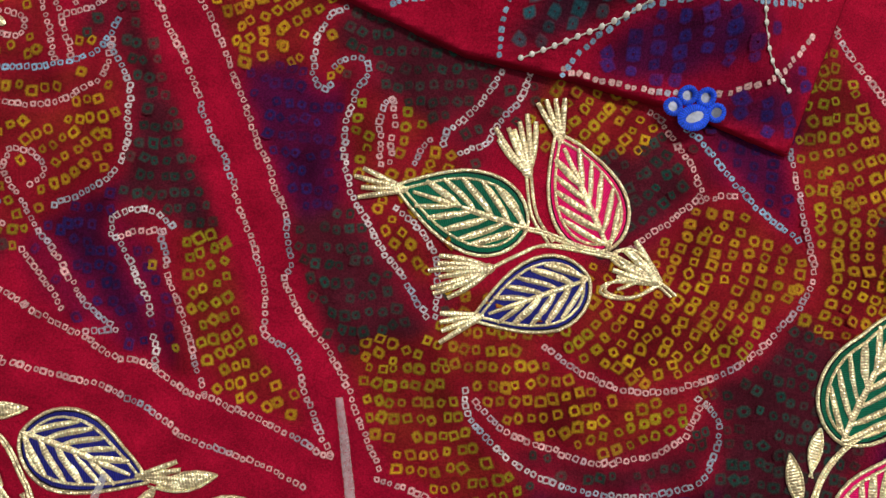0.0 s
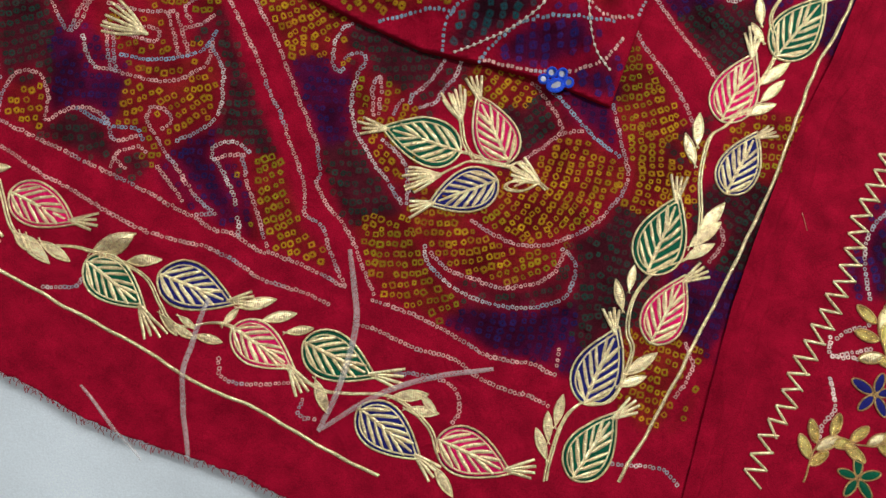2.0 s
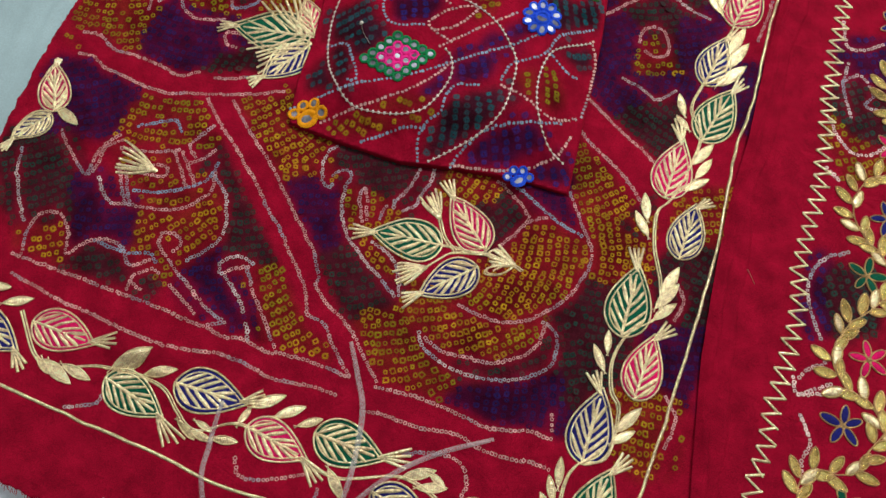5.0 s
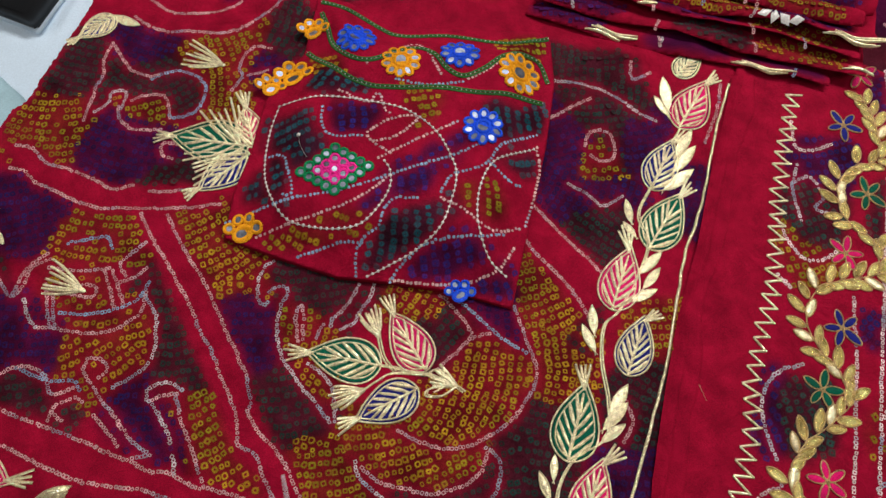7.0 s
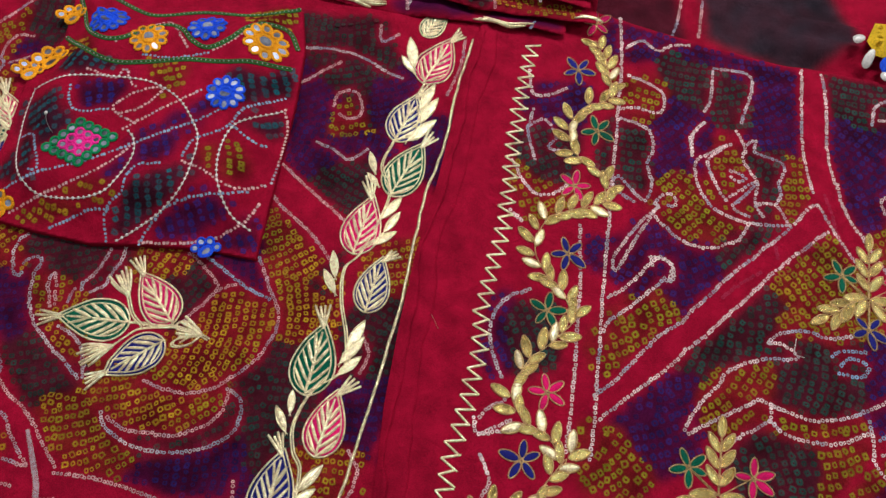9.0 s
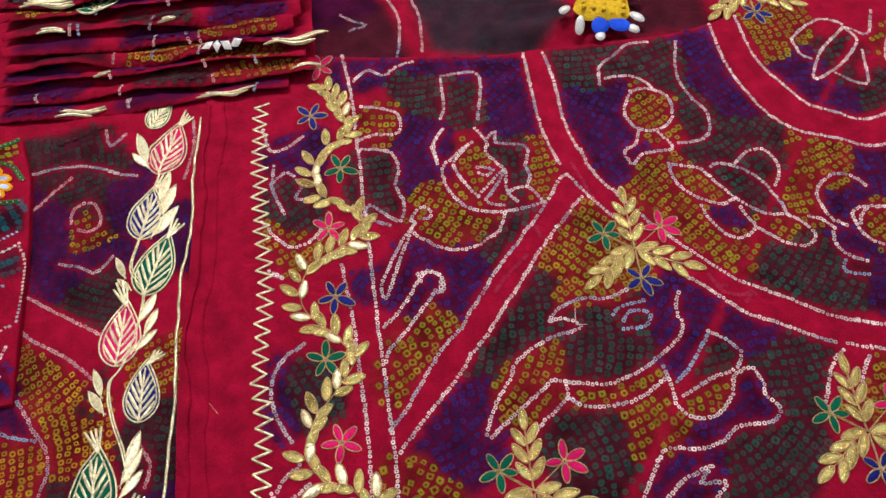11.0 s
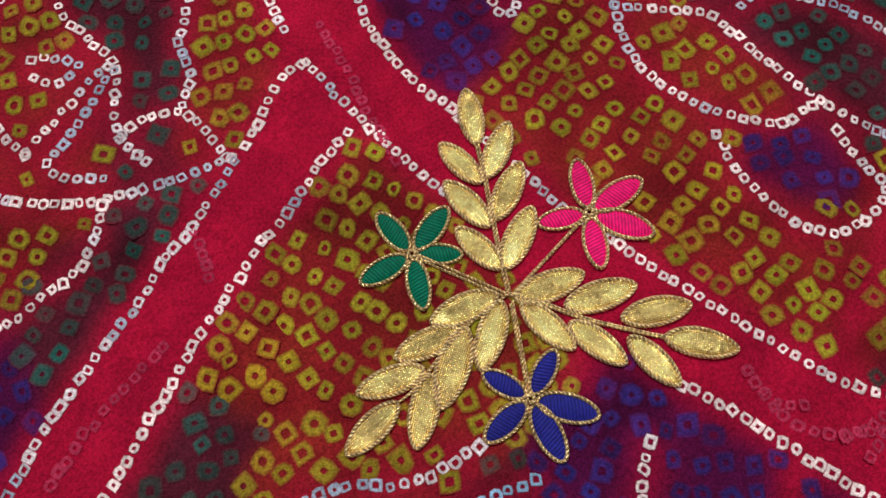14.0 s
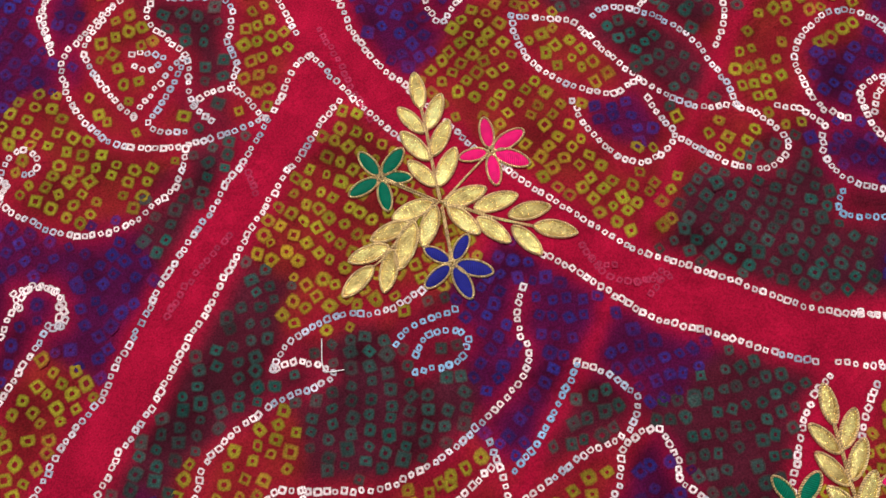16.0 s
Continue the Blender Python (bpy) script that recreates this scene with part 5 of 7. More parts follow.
C_LINES = [
    ("s", [(8.8, 183.3), (29, 182.5), (53.3, 180.9), (77.1, 176.4), (100.7, 168.8), (119.8, 152.4), (130.3, 130.1), (132.6, 117.1), (128.6, 100.6), (119.9, 80.8), (104.4, 68.4), (85, 59.8), (69.6, 53.4)]),
    ("s", [(8.8, 183.3), (3, 165.6), (0.1, 142.5), (1.9, 122.5), (9.4, 102.9), (18.2, 92), (33.4, 86.3), (52.4, 83.3), (67.7, 85.6), (79.3, 96.4), (87.2, 110.5), (87.5, 123.1), (83.9, 129.7)]),
    ("b", [(-26.2, 96.1), (-0.9, 101), (23, 105.1), (45.6, 108), (68.3, 113.4), (91.3, 120.9), (110.7, 126.5), (130.4, 132.2), (150.5, 140.2)]),
    ("w", [(-4.3, 84.3), (14, 89.2), (30, 92.2), (53.1, 97.5), (71.9, 107), (87.4, 118.9)]),
    ("w", [(80.1, 132), (99.7, 142.1), (119.7, 151.5), (135.9, 158.5)]),
    ("b", [(0.1, 142.5), (13.7, 139.6), (18.7, 126.4), (21.2, 109), (15.4, 107.6)]),
    ("b", [(22.4, 69.3), (36, 71.8), (51.8, 75.2), (67, 74.1)]),
    ("b", [(62, 53.7), (62.7, 67.8), (69.1, 77.2), (78.8, 83.2), (83, 94.2), (90.7, 102.1), (105.8, 101.5)]),
    ("b", [(84.6, 48.8), (92.6, 59.3), (108.2, 69.7), (127.1, 73.3), (145.9, 73.5), (162.5, 77.5)]),
    ("w", [(84.7, 50.7), (95.9, 48.3), (118.6, 45.2), (137.5, 45.8), (156.7, 51.9), (170.2, 68.8)]),
    ("s", [(191.2, 143.4), (170.6, 134.3), (157.4, 125.5), (148.2, 108.3), (144.9, 88), (147.6, 69.2), (152.9, 57), (162.5, 48.7)]),
    ("w", [(121, 100.9), (135.6, 92.1), (146.5, 82.4), (158.4, 78.7), (175.4, 83.2)]),
    ("b", [(121.2, 105), (129.5, 117.3), (149.3, 122.9), (157.7, 129.6), (166.8, 141.5), (194.4, 154.8)]),
    ("b", [(157.4, 125.5), (169.4, 116), (177.9, 113.9)]),
    ("w", [(193.5, 145), (194, 128.3), (187.8, 106.5), (179.7, 85.4)]),
    ("w", [(53.3, 186.4), (73.1, 176.6), (81.2, 183.2), (84.9, 171.6), (88.7, 166.9)]),
    ("w", [(87.9, 136), (72.7, 149.6), (84.6, 160.3), (100.5, 164.2), (108.4, 161.7), (92.2, 148.9), (76.5, 145.1)]),
    ("b", [(41.5, 173.1), (41.5, 159.6), (49.3, 150.5), (68.8, 149.8)]),
    ("w", [(73.7, 209.3), (90.1, 216), (111.1, 228.1), (126.2, 198.1)]),
    ("b", [(93.6, 194.4), (117.6, 188.9), (142, 190.5)]),
    ("w", [(146.2, 192.7), (163.2, 201.6), (181.4, 215.4)]),
]
C_FIELDS = [
    ("t", [(2.8, 170.6), (25.4, 166.1), (37.8, 142.2), (22.6, 130.1), (1.6, 151.6)]),
    ("t", [(0.5, 137.5), (14.2, 132.2), (15.4, 105.8), (-10.7, 112.9)]),
    ("n", [(53.3, 168.2), (77, 171.9), (68.8, 154.2), (53.2, 152.6)]),
    ("t", [(70.5, 70.6), (90.2, 86.1), (124.8, 100.7), (127.8, 88.3), (97, 72.1), (69.9, 60.6)]),
    ("n", [(100.3, 62.1), (127, 70), (149.7, 69.5), (134.1, 56.3), (103.7, 51.6)]),
    ("n", [(91.4, 123), (123, 139), (147.1, 146.9), (130.3, 130.1), (98.6, 110.1), (68, 94.8)]),
    ("y", [(5.5, 83.4), (37.3, 86.5), (68, 92.8), (67.7, 85.6), (36.7, 80.1), (5.2, 76.2)]),
    ("y", [(93.4, 189.7), (117.1, 179.6), (108.4, 161.7), (101, 175.6)]),
    ("y", [(132.9, 108.7), (156, 105.2), (159.2, 90.3), (139.4, 91.9)]),
    ("t", [(164.7, 168.9), (196.1, 172.9), (194.8, 159.3), (167.3, 147.7)]),
    ("n", [(148.9, 51.6), (165.1, 56.6), (161.6, 37.2), (141, 40.2)]),
    ("t", [(40.2, 210.9), (69.3, 190.5), (53.3, 181.8), (36.9, 193.9)]),
    ("y", [(35.1, 220.3), (61.4, 195.5), (53.3, 191.1), (33.5, 211.3)]),
    ("y", [(173.9, 227.3), (201.9, 231.3), (200.5, 218.3), (185.9, 214.6)]),
    ("t", [(161.6, 126.2), (184.3, 139.9), (182.9, 123)]),
]
A_BANDS = [
    [(-86, 106.5), (-67, 105.1), (-45.8, 60.7), (-24.9, 18.3), (-6.8, -22), (2.9, -45.3), (19.6, -71.9), (31.2, -95.7), (14.9, -92.5), (-0.6, -63.8), (-11.8, -56), (-29.7, -13.4), (-56.8, 44.1)],
    [(-231.4, 11.2), (-172.4, -17.8), (-134.1, -34.2), (-89.9, -50.3), (-45.6, -69.4), (16.7, -89.3), (31, -98.1), (69.7, -110.5), (101, -125.8), (140.7, -134.5), (137.6, -152.5), (111.5, -144.3), (80.3, -129), (24.8, -112.7), (5.8, -102.3), (-50.5, -81.3), (-106.4, -66.3), (-170.1, -37.2), (-228.6, -6.4)],
    [(-232.6, -76.5), (-183.3, -97.5), (-116.4, -127.8), (-61.9, -154.3), (-12.5, -173.8), (42.9, -198.1), (44.8, -234.8), (-122.5, -209.8), (-229.5, -168.8)],
    [(-182.4, 164), (-154.8, 148.6), (-107.4, 127), (-48.7, 124.7), (-33.1, 112.4), (-90.3, 110.5), (-125.4, 116.2), (-169.4, 142.6)],
    [(-94.2, 288.5), (-62.7, 273.2), (-24.2, 283.9), (6.6, 285.7), (-18.9, 262.4), (-57.4, 257.3), (-91.9, 262), (-105.7, 272.9)],
    [(176.9, 81.1), (217.2, 20.5), (229, 51.1), (188.2, 102.1)],
]
B_FIELDS += [
    ("g", [(640, 112), (690, 100), (735, 88), (738, 60), (705, 58), (690, 90), (650, 95)]),
    ("b", [(735, 92), (762, 86), (752, 40), (748, 0), (728, 10), (728, 55)]),
    ("g", [(722, 10), (748, -8), (762, -40), (742, -62), (722, -20)]),
    ("b", [(480, 190), (520, 172), (575, 148), (570, 140), (515, 165), (470, 180)]),
]
B_BANDS = [
    [(608.7, 32.5), (606.7, 7.1), (612.9, -14.5), (621, -44.8), (638.3, -85.1), (656.8, -117.8), (693.5, -162.5), (715.9, -179.8), (704.6, -194.3), (683.7, -179.1), (649.6, -142.7), (621.7, -95.1), (600.2, -29.4), (593, -7.6), (587.6, 18)],
    [(629.2, 129.8), (619.2, 88.7), (610.4, 61.8), (606.9, 27.7), (586, 18.2), (587.2, 28.9), (595, 78.8), (613.6, 136.3)],
    [(560.4, 3), (515.7, -21.2), (488.3, -37.6), (460.6, -56.1), (423.9, -74.6), (385.3, -98.4), (386.3, -114), (442.3, -85.9), (483.6, -62.1), (523.1, -38.2), (553.5, -20.2), (587.2, -4.6), (587.2, 18.3)],
    [(772.3, 91.9), (757.5, 12.6), (773.1, -32.1), (793.4, -48.2), (805.4, -61.2), (818.9, -68.5), (838.6, -69.2), (860.5, -68.2), (887.3, -47.3), (859.7, -47.5), (820.1, -41.9), (794.5, -12.3), (784.8, 37.6), (797.3, 89.9)],
    [(685, -185.7), (650, -210.9), (677.5, -212.1), (697.8, -197.1)],
    [(355.4, 206.8), (303.1, 69.4), (261.5, -34.1), (245.8, -85.3), (299.2, -88.2), (341.3, 38.7), (389.9, 180.5)],
    [(698.2, -164.7), (749.3, -194.9), (761.1, -198.7), (746.3, -213.2), (736.6, -207.6), (688.9, -180.2)],
]
C_BANDS = []
C_CORNERS = [(-26.4, 85.8), (-21.5, 119.2), (-11.1, 149.6), (-2.5, 190.9), (25.8, 231.6), (36, 284), (60, 277), (95, 253), (137, 250.5), (165, 248), (188, 247), (206, 245), (213, 236), (212, 198.2), (200, 146.2), (181.7, 85.3), (164.7, 27.6), (125.9, 41), (88.4, 48.6), (50.7, 54.3), (20.5, 65.6)]
PIPING_RIGHT = [(348.9, 196.9), (327.3, 148.8), (311.6, 103.7), (292.3, 65.7), (277.4, 25.6), (265.2, -12.3), (252.9, -40.9), (241.3, -68.2), (205.3, -145.8), (180.4, -192.4)]
PIPING_LOW = [(-209.8, -85.5), (-183.3, -97.5), (-153.2, -112), (-116.4, -127.8), (-87.2, -141.9), (-61.9, -154.3), (-33.8, -163.1), (-12.5, -173.8), (12, -185.8), (42.9, -198.1)]
ZIGZAG = [(396, 185.3), (385.9, 159.4), (370.1, 114.9), (355.8, 68.1), (344.1, 28.9), (321.7, -22.4), (313, -53.5), (302.5, -83), (290.6, -107.6), (281.1, -127.8), (274.9, -146), (265.9, -159.8), (260.3, -179.9), (256.3, -190.3)]
VINE = [(449.4, 184), (453.4, 156.4), (447, 128.7), (424.8, 122), (411.2, 105.6), (411.7, 83), (425.4, 65.2), (425.6, 43.8), (414.4, 38.9), (393.2, 36.7), (374.4, 28.5), (364.8, 9), (371.3, -12.9), (378.8, -25.8), (381.5, -45), (371.7, -53.3), (360.5, -60.6), (344.7, -69.5), (333.1, -84), (329.7, -94.5), (336.6, -111.5), (349.8, -123.3), (354.5, -139.4), (357.6, -135.8), (341.6, -148.9), (327.6, -161.9), (297.2, -162.2), (287.1, -185.3)]
FLOWERS = [('pink', (453.9, 201.6)), ('navy', (429.2, 157.9)), ('green', (432.1, 100.9)), ('pink', (404.5, 56.9)), ('navy', (388.4, 4.0)), ('green', (364.7, -35.8)), ('pink', (353.7, -92.1)), ('navy', (328.3, -132.8)), ('green', (318.6, -180.9))]
BRAIDS = [[(27.9, 231.5), (53.3, 203), (73.3, 190.4), (93.3, 187.4), (125.5, 186.3), (157.5, 180.6), (201.3, 180.7)], [(38.4, 267.1), (43.2, 251.2), (48.3, 231.1), (61.5, 214.6), (77.8, 211.6), (94.3, 218.3), (110.9, 222.7), (122.9, 215), (130.5, 202.7), (142.3, 195.2), (159.1, 201.8), (176.8, 214.1), (200.2, 215.8), (207.5, 198)], [(38.3, 278), (60.2, 268.3), (94.8, 244), (137.3, 241.9), (178.7, 231.4), (212, 238.6)]]
MIRROR_FLOWERS = [('blue', 65.8, 233.2, 14.5), ('blue', 141.6, 216.8, 14.5), ('blue', 153.5, 153.4, 14), ('orange', 98.1, 209.5, 14), ('orange', 184.5, 199.8, 16)]
MIRROR_ENDS = [('orange', 32.0, 249.2, 10), ('orange', 18.0, 208.7, 12), ('orange', 1.4, 200.3, 9), ('orange', -14.0, 87.0, 11), ('blue', 131.0, 37.0, 8.5)]
DIAMOND = (49.3, 124.6)
STRAND = [(275.3, 2.4), (276.6, -16.6), (283.2, -27.9), (286.8, -39)]
NEEDLE = [(536.8, -79.4), (532.1, -89.5), (538.2, -93.2)]
TIES = [([(16.4, -69.7), (20.4, -90.5), (23.4, -114.3), (16.2, -150.6), (6.6, -174.9)], 3.6), ([(104.6, -133), (69.2, -140.3), (37.4, -153.3), (6.6, -174.9)], 3.2), ([(-63.3, -103.5), (-69.7, -127.9), (-73.2, -151.9), (-65.7, -195.4)], 3.2), ([(-130.7, -158.1), (-112, -178.7), (-92.1, -197.5)], 2)]
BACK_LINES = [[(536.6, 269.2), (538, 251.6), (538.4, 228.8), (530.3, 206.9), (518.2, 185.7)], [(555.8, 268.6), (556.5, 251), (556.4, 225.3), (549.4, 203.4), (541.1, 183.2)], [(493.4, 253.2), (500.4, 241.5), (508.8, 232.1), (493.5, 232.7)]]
SPRAY_UP = ([(0.3, 1.2), (2.7, 8.1), (6.7, 18.8), (10.6, 28.7), (12.9, 35.7)], [((12.9, 35.7), (17.8, 49.2)), ((8.7, 26.9), (5.4, 40.3)), ((10.7, 27.3), (22.3, 36.4)), ((4.8, 16.7), (1.4, 31.5)), ((6.8, 17.4), (19.3, 26.2)), ((1.8, 6.7), (-2.1, 20.2)), ((2.4, 6.3), (15.7, 15.4))])
SPRAY_LEFT = ([(0.1, 0.9), (-9.3, -0), (-19.8, -3), (-29.2, -6.5), (-33.9, -7.2)], [((-2.3, 2.1), (-18.5, 4.3)), ((-2.3, 0.2), (-14.4, -10.5)), ((-14.2, -0.2), (-29.4, 1.6)), ((-12.4, -0.6), (-26.4, -13.1)), ((-25.2, -3.8), (-40.5, -0.9)), ((-24.4, -5.7), (-35.1, -17.6)), ((-33.9, -7.2), (-48.7, -11.0))])
SPRAY_RIGHT = ([(0.1, 0.9), (5.4, -4.8), (11.7, -12.7), (19.4, -20.4), (24.8, -25.5)], [((0.8, -1.0), (17.2, -3.9)), ((1.4, -2.7), (6.0, -17.2)), ((9.6, -8.2), (25.8, -12.3)), ((8.4, -11.9), (14.1, -25.8)), ((19.0, -17.1), (33.9, -22.3)), ((18.0, -21.4), (21.5, -35.7)), ((24.8, -25.5), (37.0, -35.9))])
SPRAY_FLOWERS = [('green', (-14.2, 20.2), [(-1.4, 25.7), (-4.2, 14.2), (-18.4, 7.7), (-27.8, 20.6), (-16.2, 32.9)]), ('pink', (26.3, 7.4), [(31.2, 20.0), (41.5, 7.9), (36.5, -4.5), (21.3, -5.1), (14.7, 11.3)]), ('navy', (-8.3, -21.4), [(2.2, -15.3), (2.7, -32.1), (-9.2, -36.2), (-21.5, -24.0), (-14.3, -11.2)])]
SPRAYS = [((599.8, -59.2), 0.0), ((451.7, -172.9), 0.0), ((663.2, -235.9), 0.0), ((823.4, 107.3), 0.0), ((830.7, -126.5), 0.0)]


# ---- the setting ----
def box_mesh(name, lo, hi, mat, bevel=0.0, parent=None, label=""):
    bm = bmesh.new()
    bmesh.ops.create_cube(bm, size=1)
    for v in bm.verts:
        v.co = Vector([l + (h - l) * (c + 0.5) for l, h, c in zip(lo, hi, v.co)])
    if bevel:
        bmesh.ops.bevel(bm, geom=bm.edges[:], offset=bevel, segments=3, affect="EDGES")
    return part(name, bm, mat, parent, label)


FLOOR_Z = -0.78
tagged(box_mesh("floor", (-2.2, -2.2, FLOOR_Z - 0.1), (2.8, 2.6, FLOOR_Z), FLOORING), "grey tiled shop floor under the table", "floor", kind="structure")
# unseen walls and ceiling, added to close the room and reflect in the gold
for name, lo, hi in (("wall_north", (-2.2, 2.6, FLOOR_Z), (2.8, 2.7, 2.0)), ("wall_south", (-2.2, -2.3, FLOOR_Z), (2.8, -2.2, 2.0)),
                     ("wall_east", (2.8, -2.2, FLOOR_Z), (2.9, 2.6, 2.0)), ("wall_west", (-2.3, -2.2, FLOOR_Z), (-2.2, 2.6, 2.0))):
    tagged(box_mesh(name, lo, hi, PLASTER), "plain pale plaster wall, unseen, added around the table", "wall", kind="structure")
tagged(box_mesh("ceiling", (-2.2, -2.2, 2.0), (2.8, 2.6, 2.1), PLASTER), "plain white ceiling, unseen, added over the table", "ceiling", kind="structure")

table = tagged(new("display_table"), "low wide display table under a pale sheet", "table")
box_mesh("tabletop", (-0.75, -0.75, -0.06), (1.45, 0.95, -0.022), PLASTER, 0.004, table)
for x in (-0.7, 1.37):
    for y in (-0.7, 0.87):
        box_mesh("leg", (x, y, FLOOR_Z), (x + 0.05, y + 0.05, -0.06), PLASTER, 0.004, table)


def height_sheet(x, y):
    h = -14 + 3.0 * wave(x, y, 120, 3.1) + 1.2 * wave(x, y, 35, 6.6)
    h += crease(x, y, (-250, 150), (-180, 330), 10, 4) + crease(x, y, (-280, 210), (-200, 400), 8, 3)
    return h


bm = bmesh.new()
grid = [[bm.verts.new(place(height_sheet, x, y)) for x in range(-740, 1450, 15)] for y in range(-740, 950, 15)]
for r0, r1 in zip(grid, grid[1:]):
    for i in range(len(r0) - 1):
        bm.faces.new((r0[i], r0[i + 1], r1[i + 1], r1[i]))
sheet = tagged(part("bed_sheet", bm, SHEET), "pale blue-white cotton sheet spread over the table", "sheet")
solid = sheet.modifiers.new("thickness", "SOLIDIFY")
solid.thickness, solid.offset = 0.0015, -1

# pale teal cloth, gathered in soft folds, half under the saree
bm = bmesh.new()
rows = []
for k in np.linspace(0, 1, 46):
    top = np.array((-300.0, 318.0)) * (1 - k) + np.array((-172.0, 196.0)) * k
    low = np.array((-420.0, 60.0)) * (1 - k) + np.array((-212.0, 20.0)) * k
    row = []
    for m in np.linspace(0, 1, 30):
        x, y = top * (1 - m) + low * m
        fold = math.sin(k * 62 + 2.2 * math.sin(m * 4) + 3 * wave(x, y, 60, 2.0)) * 2.2 * math.exp(-2.2 * m)
        row.append(bm.verts.new((x / 1000, y / 1000, (-8.5 + fold + 1.5 * wave(x, y, 30, 4.0) - 4 * (1 - min(1, m * 12))) / 1000)))
    rows.append(row)
for r0, r1 in zip(rows, rows[1:]):
    for i in range(len(r0) - 1):
        bm.faces.new((r0[i], r1[i], r1[i + 1], r0[i + 1]))
TEAL = material("pale_teal_cotton", 0.85, 0, (0.42, 0.58, 0.62), grain=(900, 0.08), mottle=(20, 0.12), bump=0.3, gloss=0.15)
teal = tagged(part("gathered_cloth", bm, TEAL), "pale teal cotton cloth gathered in soft folds under the saree", "cloth")
solid = teal.modifiers.new("thickness", "SOLIDIFY")
solid.thickness, solid.offset = 0.001, -1

# ---- the saree with the leaf border ----
def frayed(points, amount, step=1.6):
    return [(x + random.gauss(0, amount), y + random.gauss(0, amount)) for x, y in spline(points, step)]


A_OUT = frayed([(-95, 460), (-130, 330), (-138, 291), (-153, 254), (-175, 205), (-195, 175), (-244, 29), (-262, -60), (-240, -122), (-200, -143.7), (-163, -160.6),
                (-127, -177), (-92, -188.7), (-37, -203), (60, -240), (150, -262)], 0.5) + [(330, -262), (400, 150), (500, 330), (520, 460)]
A_OUT = [(float(x), float(y)) for x, y in A_OUT]
A_ZONES = Zones(A_OUT, A_FIELDS, A_BANDS, A_LINES, 19.0)
saree = cloth_mesh("saree", A_OUT, height_a, A_ZONES, "crimson tie-dyed georgette saree with a gold leaf border", "saree")
dots = Dots(height_a, A_ZONES, faint=0.7)
for ink, pts in A_LINES:
    dots.line(ink, pts)
for number in range(len(A_FIELDS)):
    dots.field(A_ZONES, number)
dots.finish(saree, "small tie-dyed rings in white, yellow, green and blue")

bm = bmesh.new()
for x, y in frayed([(-262, -60), (-240, -122), (-200, -143.7), (-163, -160.6), (-127, -177), (-92, -188.7), (-37, -203), (60, -240)], 0.8, 1.1):
    a = random.gauss(-2.1, 0.5)
    r = random.uniform(1.5, 4.5)
    ribbon(bm, height_a, [(x + r * k * math.cos(a + 0.5 * k), y + r * k * math.sin(a + 0.5 * k)) for k in (0, 0.4, 0.7, 1)], 0.28, -0.3, 0.1, 0.6)
tagged(part("fray", bm, material("crimson_thread", 0.85, 0, RED, gloss=0.1), saree, "frayed crimson threads along the cut edge"), kind="stuff")

# ---- the second cloth with the zigzag seam ----
B_OUT = [(float(x), float(y)) for x, y in spline([(362, 222), (355, 205), (340, 165), (324, 126), (303, 70), (280, 18), (262, -34), (246, -85), (233, -140), (222, -190), (205, -270)], 3)]
B_OUT += [(300, -330), (690, -420), (800, -225), (880, -81), (907, -33), (931, 10), (975, 90), (880, 130)]
B_OUT += [(float(x), float(y)) for x, y in spline([(803, 95), (778, 93), (740, 98), (697, 111), (622, 136.6), (594, 145), (516, 182), (453, 215)], 3)]
B_ZONES = Zones(B_OUT, B_FIELDS, B_BANDS, B_LINES, 21.0)
dupatta = cloth_mesh("dupatta", B_OUT, height_b, B_ZONES, "crimson tie-dyed cloth with a zigzag seam and gold vine", "dupatta")
dots = Dots(height_b, B_ZONES, 0.85, (0.9, 0.72, 0.67), 0.46)
for ink, pts in B_LINES:
    dots.line(ink, pts, 2.55, 3.05)
for number in range(len(B_FIELDS)):
    dots.field(B_ZONES, number, (5.5, 6.3), 4.5, 0.42)
dots.finish(dupatta, "small tie-dyed rings in white, yellow, green and blue")

# the hem of the second cloth, turned over along its edge
def folded_strip(near, far, top, seed):
    """A lap of cloth along the edge: flat where it is sewn, rolled over a hollow on its free side."""
    bm = bmesh.new()
    lay = bm.verts.layers.float_color.new("dye")
    rows = []
    for y in np.arange(-265, 205, 3.0):
        x0 = float(np.interp(y, EDGE_Y, EDGE_X))
        wide = far - near + 6.0 * wave(0, y, 45, seed) + 1.8 * wave(0, y, 13, seed)
        row = []
        for k, up in ((0, 0.25), (0.3, 0.5), (0.6, 0.8), (0.85, 1.0), (0.96, 0.85), (1.02, 0.3), (1.04, -0.3)):
            x = x0 + near + wide * k
            v = bm.verts.new(place(height_b, x, y, 0.3 + top * up * (1 + 0.5 * wave(x, y, 35, seed + 2))))
            v[lay] = (*[c * (1 + 0.12 * wave(x, y, 14, seed)) for c in RED], 1)
            row.append(v)
        rows.append(row)
    for r0, r1 in zip(rows, rows[1:]):
        for i in range(len(r0) - 1):
            bm.faces.new((r0[i], r0[i + 1], r1[i + 1], r1[i]))
    part("turned_hem", bm, CLOTH, dupatta, "plain crimson hem turned over")


folded_strip(1.5, 17, 1.3, 1.7)
folded_strip(-2.5, 5, 2.4, 6.2)

